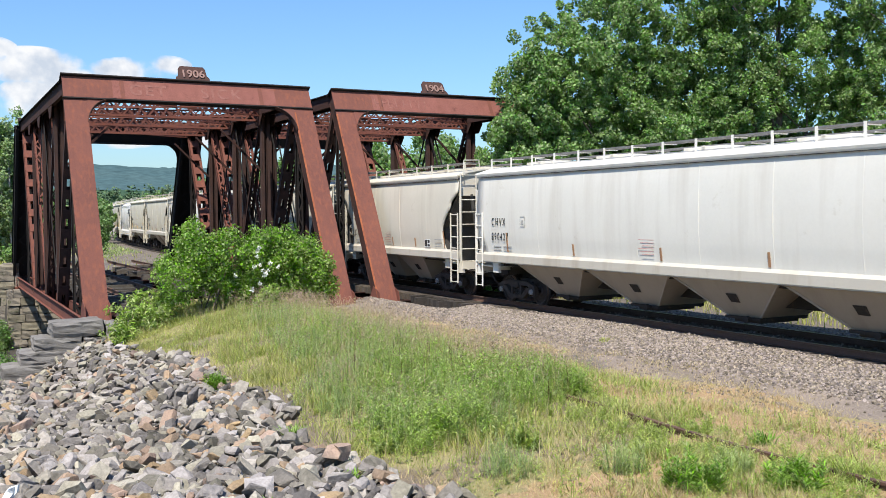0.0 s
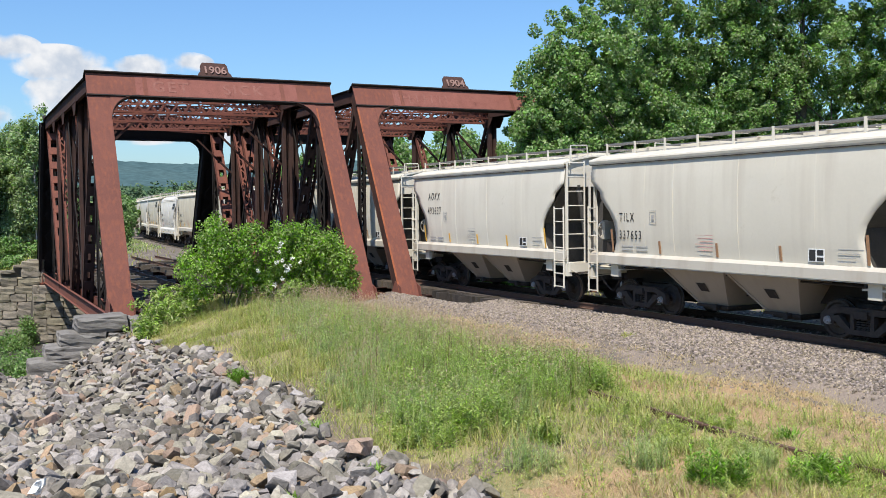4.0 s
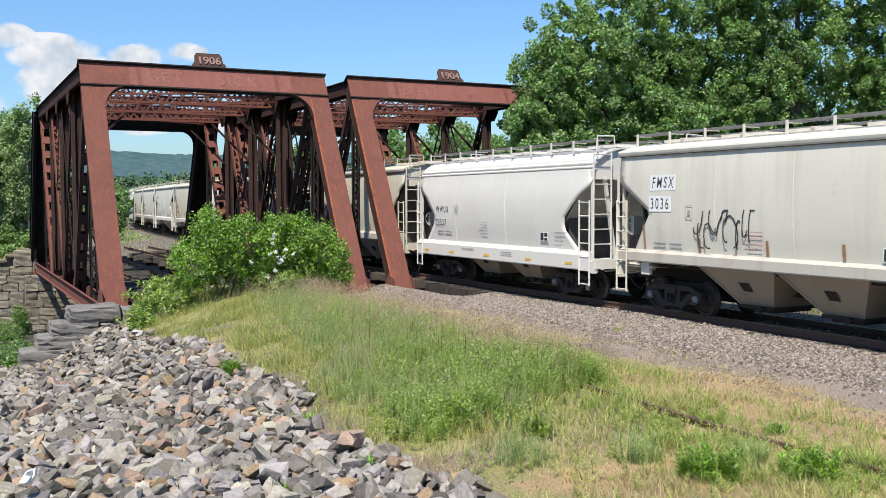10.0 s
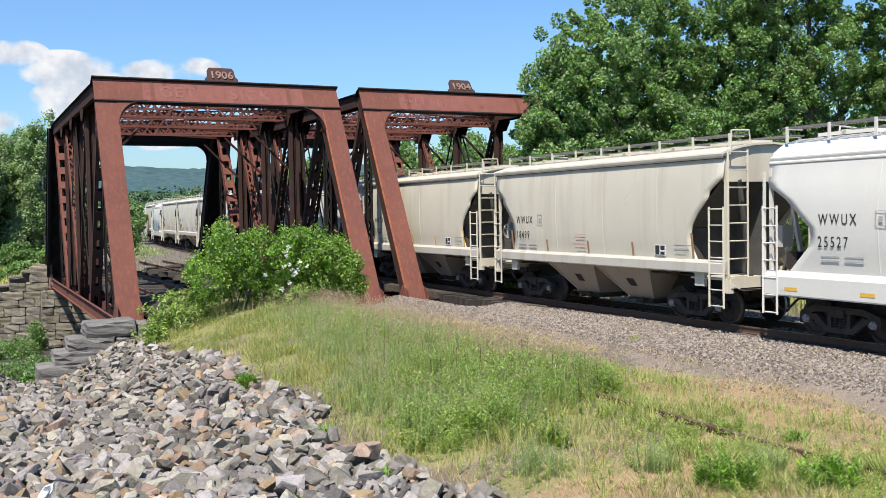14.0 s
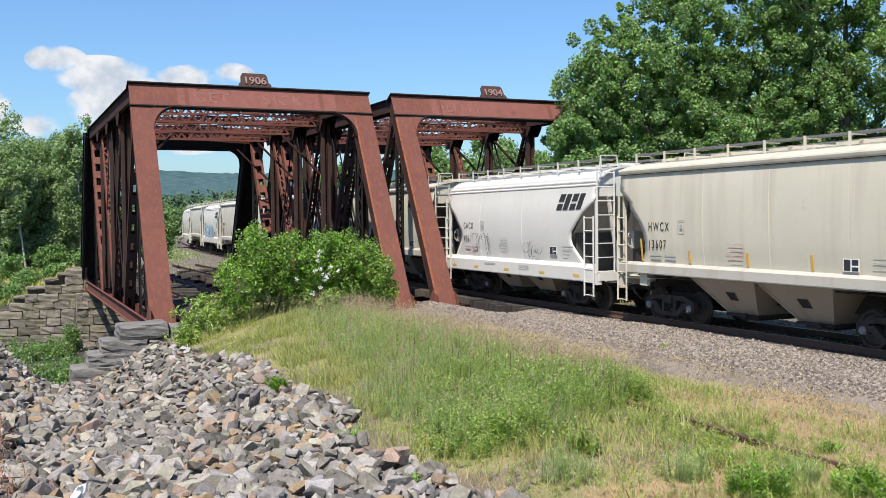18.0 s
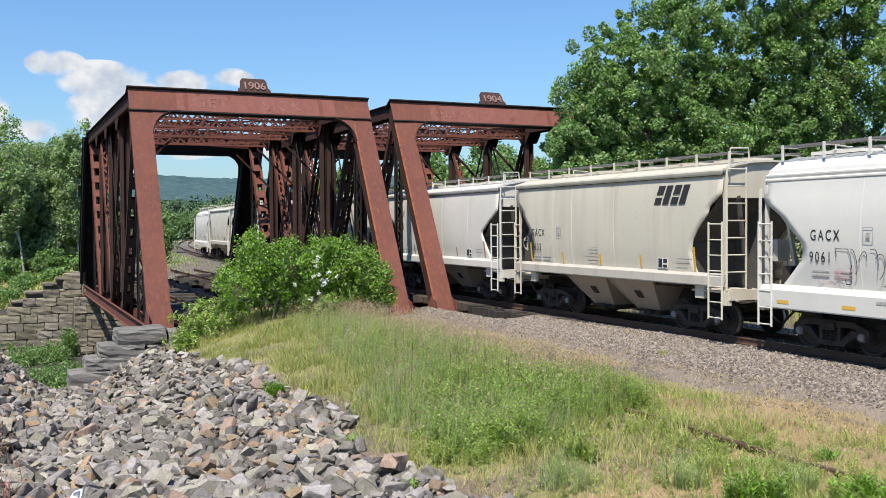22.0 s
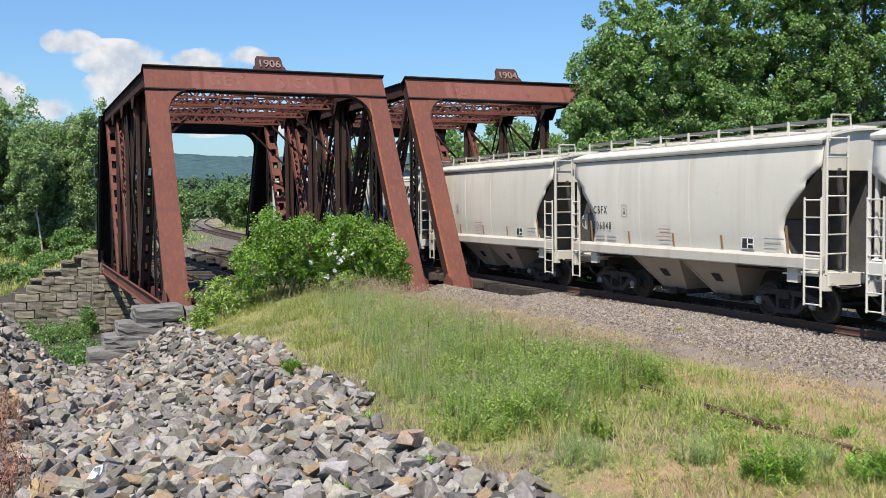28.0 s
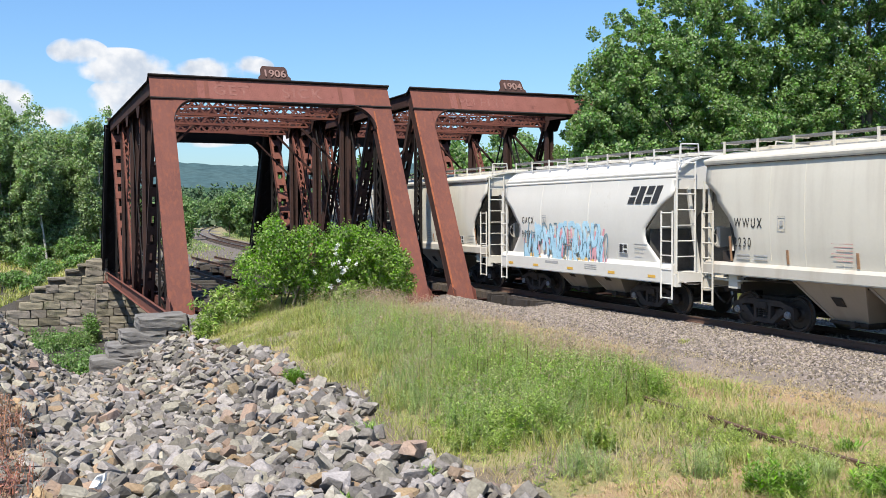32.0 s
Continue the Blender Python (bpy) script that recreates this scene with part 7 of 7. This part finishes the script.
def stalk_leaves(nrs, base, height, lean, count, length, width, rise):
    """Upright stalks with leaves standing out and up all along them."""
    n = len(base)
    a = nrs.uniform(0, 2 * np.pi, n)
    d = np.stack([np.cos(a), np.sin(a), np.zeros(n)], 1) * (lean * height * nrs.uniform(0.1, 1.0, n))[:, None]
    top = base + d + height[:, None] * np.array([[0, 0, 1.0]])
    u = np.tile(np.linspace(0.12, 1.0, count), n) + nrs.uniform(-0.04, 0.04, n * count)
    p = np.repeat(base, count, 0) + np.repeat(top - base, count, 0) * u[:, None]
    b = nrs.uniform(0, 2 * np.pi, n * count)
    out = np.stack([np.cos(b), np.sin(b), np.full(n * count, rise) * nrs.uniform(0.4, 1.4, n * count)], 1)
    out /= np.linalg.norm(out, axis=1)[:, None]
    ln = (length * nrs.uniform(0.6, 1.25, n * count) * (1.15 - 0.55 * u))[:, None]
    side = np.stack([-np.sin(b), np.cos(b), np.zeros(n * count)], 1) * width / 2
    tip = p + out * ln
    tip[:, 2] -= ln[:, 0] * 0.15
    mid = p + out * ln * 0.5
    leaves = np.stack([p, mid + side, tip, mid - side], 1)
    s = np.stack([np.cos(a + 1.57), np.sin(a + 1.57), np.zeros(n)], 1) * 0.004
    stems = np.stack([base - s, base + s, top + s * 0.5, top - s * 0.5], 1)
    return np.concatenate([leaves, stems])


def clumped(nrs, centres, per, radius):
    """Places round clump centres, on the ground."""
    c = np.repeat(np.asarray(centres)[:, :2], per, 0)
    r = np.repeat(radius, per) if np.ndim(radius) else np.full(len(c), radius)
    c = c + nrs.normal(size=c.shape) * r[:, None] * 0.5
    return np.array([(x, y, ground_z(x, y) - 0.02) for x, y in c])


def make_grass():
    nrs = np.random.RandomState(17)

    def edge(x, y):
        return soft(rock_edge(y) - 0.1, rock_edge(y) + 0.6, x)

    def patch(x, y, s=0.8, k=0.0):
        return soft(-0.25, 0.3, hash_noise(x + k, y - k, s) + 0.5 * hash_noise(x - k, y, 2.4 * s))

    def band(x, y):
        """The belt of tall growth along the old roadbed's crown."""
        left = 5.25 + 0.16 * max(y - 12, 0)
        front = 10.9 + 0.62 * max(x - 6.5, 0) + 0.5 * hash_noise(x, 2.0, 1.3)
        return edge(x, y) * soft(left - 0.2, left + 0.6, x) * (1 - soft(9.5, 10.8, x)) * soft(0.0, 1.1, y - front) * (1 - 0.65 * soft(23, 30, y))

    def meadow(x, y):
        return edge(x, y) * (1 - soft(9.6, 11.2, x)) * (0.15 + 0.85 * patch(x, y, 0.7)) * (0.12 + 0.88 * soft(9.5, 14, y))

    def dry(x, y):
        strip = math.exp(-(max(abs(x - 11.4) - 0.9, 0) / 1.1) ** 2) * (0.35 + 0.75 * patch(x, y, 0.6, 7.0))
        foot = (1 - soft(8.5, 12, y)) * (1 - soft(10, 12, x)) * (0.3 + 0.7 * patch(x, y, 0.9, 3.0))
        return edge(x, y) * min(strip + foot + 0.18, 1.0) * (1 - soft(13.0, 14.2, x))

    def rough(p, lo, hi, s=0.9):
        """Heights that rise and fall from patch to patch."""
        k = np.array([0.55 + 0.9 * patch(x, y, s, 5.0) for x, y, _ in p])
        return nrs.uniform(lo, hi, len(p)) * k

    def lay(name, pts, mat, text, cat="grass"):
        tagged(new(name, quads(name, pts, mat)), text, cat, kind="stuff")

    p = spots(nrs, 85000, 4.2, 12.0, 5, 33, meadow)
    lay("meadow_grass", short_blades(nrs, p, rough(p, 0.05, 0.21), 0.014, 1.2), BLADE, "yellow-green meadow grass on the old roadbed")
    p = spots(nrs, 90000, 4.4, 14.2, 4.5, 33, dry)
    lay("dry_grass", short_blades(nrs, p, rough(p, 0.03, 0.13), 0.010, 1.4), DRY, "short dry straw-coloured grass")
    # thatch at the foot of the slope
    p = spots(nrs, 30000, 4.9, 11.5, 5.5, 11.0, lambda x, y: edge(x, y) * (0.25 + 0.75 * patch(x, y, 1.1, 13.0)) * (1 - soft(9.5, 11, y)))
    lay("thatch", short_blades(nrs, p, rough(p, 0.03, 0.10), 0.010, 1.8), DRY, "matted dry thatch at the foot of the embankment")
    p = spots(nrs, 9000, 4.9, 11.5, 5.5, 11.0, lambda x, y: edge(x, y) * soft(0.0, 0.4, hash_noise(x + 3, y, 1.0) + 0.4 * hash_noise(x, y, 2.7)) * (1 - soft(9.5, 11, y)))
    lay("short_grass", short_blades(nrs, p, rough(p, 0.03, 0.13), 0.011, 1.5), BLADE, "short yellow-green grass at the foot of the embankment")
    # green patches in the dry strip and along the lone rail
    p = spots(nrs, 9000, 7.4, 12.5, 6, 19, lambda x, y: (math.exp(-((x - 9.2) / 0.55) ** 2) + 0.18) * soft(0.05, 0.4, hash_noise(x, y, 0.8) + 0.4 * hash_noise(x, y, 2.2)))
    lay("green_patches", blade_quads(nrs, p, rough(p, 0.04, 0.20), 0.013, 1.3), GOLD, "patches of fresh green grass by the lone rail")
    # straw tufts in the cinder strip
    c = spots(nrs, 130, 11.0, 14.2, 7, 26, lambda x, y: soft(-0.1, 0.3, hash_noise(x + 31, y * 0.5, 0.6)))
    p = clumped(nrs, c, 45, nrs.uniform(0.15, 0.6, len(c)))
    lay("straw_tufts", blade_quads(nrs, p, nrs.uniform(0.03, 0.11, len(p)), 0.011, 1.6), DRY, "dry orange-tan tufts in the cinder strip")
    # tall fine grass
    p = spots(nrs, 7000, 4.8, 11.0, 10.4, 30, lambda x, y: band(x, y) * (0.25 + 0.75 * patch(x, y, 0.9, 2.0)))
    lay("tall_grass", blade_quads(nrs, p, rough(p, 0.14, 0.44), 0.0075, 1.5), WEED, "tall fine grass in the belt of weeds")
    # feathery blue-green weeds in clumps
    c = spots(nrs, 430, 5.0, 11.0, 10.4, 30, lambda x, y: band(x, y) * (0.2 + 0.8 * patch(x, y, 0.7, 11.0)))
    p = clumped(nrs, c, 9, nrs.uniform(0.15, 0.55, len(c)))
    h = np.repeat(0.24 + 0.42 * nrs.uniform(0, 1, len(c)) ** 1.4, 9) * nrs.uniform(0.6, 1.1, len(p))
    lay("feathery_weeds", stalk_leaves(nrs, p, h, 0.45, 40, 0.085, 0.0075, 0.7), WEED, "feathery blue-green weeds in loose clumps", "weeds")
    # fresh green leafy plants, mostly towards the lone rail
    c = spots(nrs, 230, 5.4, 10.2, 10.6, 22, lambda x, y: band(x, y) * (0.1 + 0.9 * patch(x, y, 0.8, 23.0)) * (0.35 + 0.65 * soft(6.8, 8.4, x)) * (1.3 - soft(11, 16, y)))
    p = clumped(nrs, c, 9, nrs.uniform(0.15, 0.40, len(c)))
    h = np.repeat(0.24 + 0.40 * nrs.uniform(0, 1, len(c)) ** 1.5, 9) * nrs.uniform(0.65, 1.1, len(p))
    lay("leafy_weeds", stalk_leaves(nrs, p, h, 0.3, 26, 0.105, 0.018, 0.8), GREEN_WEED, "leafy upright green weeds on the embankment", "weeds")
    # bushier plants at the belt's near edge
    c = spots(nrs, 90, 5.4, 10.0, 10.4, 15.5, lambda x, y: band(x, y) * (0.1 + 0.9 * patch(x, y, 1.1, 51.0)) * (1 - 0.8 * soft(12.5, 15, y - 0.5 * max(x - 6.5, 0))))
    p = clumped(nrs, c, 10, nrs.uniform(0.18, 0.36, len(c)))
    h = np.repeat(nrs.uniform(0.30, 0.62, len(c)), 10) * nrs.uniform(0.55, 1.1, len(p))
    lay("bushy_weeds", stalk_leaves(nrs, p, h, 0.35, 24, 0.13, 0.026, 0.6), GREEN_WEED, "bushy broad-leaved weeds at the near edge of the belt", "weeds")
    # golden-green stalks that rise above the belt
    p = spots(nrs, 800, 5.2, 10.6, 10.8, 26, lambda x, y: band(x, y) * (0.15 + 0.85 * patch(x, y, 1.0, 37.0)))
    lay("golden_stalks", stalk_leaves(nrs, p, nrs.uniform(0.35, 0.72, len(p)), 0.15, 30, 0.055, 0.010, 1.2), GOLD, "golden-green stalks standing above the weeds", "weeds")
    # dark ripe dock stalks
    p = spots(nrs, 46, 5.4, 10.2, 10.8, 18, lambda x, y: band(x, y) * soft(6.2, 8.0, x))
    lay("dock_stalks", stalk_leaves(nrs, p, nrs.uniform(0.40, 0.66, len(p)), 0.08, 90, 0.030, 0.018, 1.0), DOCK, "ripe brown dock stalks among the weeds", "weeds")
    # low leafy growth on both sides of the rail
    c = spots(nrs, 190, 7.2, 11.2, 7.0, 17, lambda x, y: (math.exp(-((x - 8.5) / 0.8) ** 2) + 0.5 * math.exp(-((x - 9.6) / 0.3) ** 2)) * (0.08 if abs(x - 9.05) < 0.22 else 1.0) * (0.2 + 0.8 * patch(x, y, 1.3, 41.0)))
    p = clumped(nrs, c, 7, nrs.uniform(0.10, 0.32, len(c)))
    lay("low_weeds", stalk_leaves(nrs, p, nrs.uniform(0.06, 0.22, len(p)), 0.5, 14, 0.085, 0.015, 0.7), GOLD, "low leafy weeds along the lone rail", "weeds")
    # scattered single weeds over the meadow and along the rail
    p = spots(nrs, 2400, 4.8, 11.5, 6.5, 30, lambda x, y: 0.5 * meadow(x, y) + 0.25 * dry(x, y))
    lay("scattered_weeds", stalk_leaves(nrs, p, nrs.uniform(0.06, 0.34, len(p)), 0.4, 16, 0.08, 0.016, 0.7), GOLD, "single leafy weeds scattered in the grass", "weeds")
    # feathery seed heads
    p = spots(nrs, 7500, 5.0, 12.2, 10, 33, lambda x, y: (0.35 * band(x, y) + edge(x, y) * math.exp(-((x - 9.9 - 0.04 * (y - 16)) / 1.0) ** 2) * soft(12, 16, y)) * (0.3 + 0.7 * patch(x, y, 0.5, 4.0)))
    hh = nrs.uniform(0.25, 0.70, len(p))
    lay("seed_stems", blade_quads(nrs, p, hh, 0.005, 0.35), DRY, "thin straw stems above the grass")
    p[:, 2] += hh
    lay("seed_heads", leaf_quads(nrs, p, np.full(len(p), 0.055), 5, 0.055, 0.009, up=0.0, flat=2.0), SEED, "pinkish-brown seed heads above the grass")
    p = spots(nrs, 2600, 4.6, 11.0, 10, 33, meadow)
    lay("grass_stems", blade_quads(nrs, p, nrs.uniform(0.25, 0.6, len(p)), 0.005, 0.4), DRY, "thin straw stems in the meadow")
    # reddish weeds by the camera
    p = spots(nrs, 1700, -1.4, 0.75, 6.5, 16, lambda x, y: (1 - soft(-0.5, 0.25, x)) * soft(6.5, 8, y))
    p[:, 2] += 0.08
    h = nrs.uniform(0.12, 0.36, len(p))
    tagged(new("red_weeds", quads("red_weeds", np.concatenate([blade_quads(nrs, p, h, 0.012, 0.6), leaf_quads(nrs, p + (0, 0, 0.16), np.full(len(p), 0.09), 5, 0.035, 0.02)]), PINK_DRY)),
           "reddish dry weeds among the rocks", "weeds", kind="stuff")
    # far bank grass
    p = spots(nrs, 26000, -9, 16, 61.5, 100, lambda x, y: 1.0 if x < 4.2 else 0.03)
    h = nrs.uniform(0.2, 0.7, len(p))
    tagged(new("bank_grass", quads("bank_grass", blade_quads(nrs, p, h * 0.7, 0.05, 1.2), BLADE)), "rough yellow-green grass and weeds on the far bank", "grass", kind="stuff")
    p = spots(nrs, 15000, 13, 36, 84, 150, lambda x, y: 1.0 if abs(x - track_x(y)) > 2.6 else 0.0)
    h = nrs.uniform(0.3, 0.9, len(p))
    tagged(new("verge_grass", quads("verge_grass", blade_quads(nrs, p, h * 0.45, 0.05, 1.2), WEED)), "rough dry and green grass beside the distant track", "grass", kind="stuff")
    p = spots(nrs, 16000, 21.5, 40, 4, 34, lambda x, y: 1.0)
    h = nrs.uniform(0.2, 0.6, len(p))
    tagged(new("trackside_grass", quads("trackside_grass", blade_quads(nrs, p, h, 0.03, 0.6), BLADE)), "green grass behind the running track", "grass", kind="stuff")
    # single plants that stand out in front
    for i, (x, y, r, hh, mat, text) in enumerate(((7.41, 8.05, 0.42, 0.40, LEAF_BUSH, "bushy clump of narrow bright green leaves"), (8.35, 7.5, 0.36, 0.34, LEAF_BUSH, "bushy clump of narrow bright green leaves"), (9.7, 9.3, 0.3, 0.2, LEAF_BUSH, "low clump of green leaves by the rail"),
                                                  (6.04, 9.75, 0.42, 0.50, WEED, "upright bluish green weed clump"), (7.2, 9.0, 0.32, 0.42, WEED, "upright bluish green weed clump"), (8.2, 8.3, 0.3, 0.34, WEED, "upright bluish green weed clump"), (5.35, 11.7, 0.36, 0.30, GOLD, "low bright green leafy clump"),
                                                  (6.9, 10.7, 0.3, 0.4, GOLD, "leafy yellow-green weed clump"), (4.3, 10.4, 0.13, 0.16, LEAF_BUSH, "small green plant among the rocks"), (4.55, 13.2, 0.2, 0.25, LEAF_BUSH, "small green plant among the rocks"), (4.9, 18.6, 0.2, 0.34, LEAF_BUSH, "small green plant at the meadow's edge"),
                                                  (3.1, 9.6, 0.1, 0.14, LEAF_BUSH, "small green plant among the rocks"), (11.5, 13.6, 0.5, 0.15, BLADE, "yellow-green grass tuft in the cinders"), (14.9, 19.4, 0.3, 0.16, BLADE, "small yellow-green tuft on the ballast"))):
        tuft = thing("plant_clump", (x, y, ground_z(x, y)), label=text, category="plant", group="plants on the embankment")
        n = 170 if hh > 0.2 else 90
        a = nrs.uniform(0, 6.283, n)
        rr = r * np.sqrt(nrs.uniform(0, 1, n)) * 0.8
        pp = np.stack([np.cos(a) * rr, np.sin(a) * rr, np.full(n, -0.02)], 1)
        if mat in (WEED, GOLD) or hh > 0.32:
            k = 60 if mat is WEED else 40
            q = stalk_leaves(nrs, pp[:k], nrs.uniform(0.4, 1.0, k) * hh, 0.4, 34, 0.09 if mat is not LEAF_BUSH else 0.14, 0.007 if mat is WEED else 0.020, 0.9)
        else:
            q = blade_quads(nrs, pp * 0.7, nrs.uniform(0.5, 1.0, n) * hh, 0.024 if mat is LEAF_BUSH else 0.012, 1.2)
        part("leaves", quads("leaves", q, mat), mat, tuft)


make_grass()


# ---------------- what moves ----------------
def travelled(t):
    return 4.28 * t + 0.00375 * t * t


def motions():
    for ob, y0 in TRAIN:
        rows = []
        for t in range(0, 33, 2):
            y = y0 - travelled(t)
            a = math.degrees(math.atan2(max(y - CURVE_Y, 0), CURVE_R))
            rows.append((t, pose(track_x(y), y, 0, 0, 0, -a)))
        walk(ob, rows)
    # wheels roll with the train, less than a quarter turn from row to row
    times = [4 * i / FPS for i in range(241)]
    for i, wheel in enumerate(WHEELS):
        at, lag = wheel.matrix_basis.translation.copy(), (i * 37) % 360
        walk(wheel, [(t, pose(*at, lag + math.degrees(travelled(t) / 0.424))) for t in times])


motions()
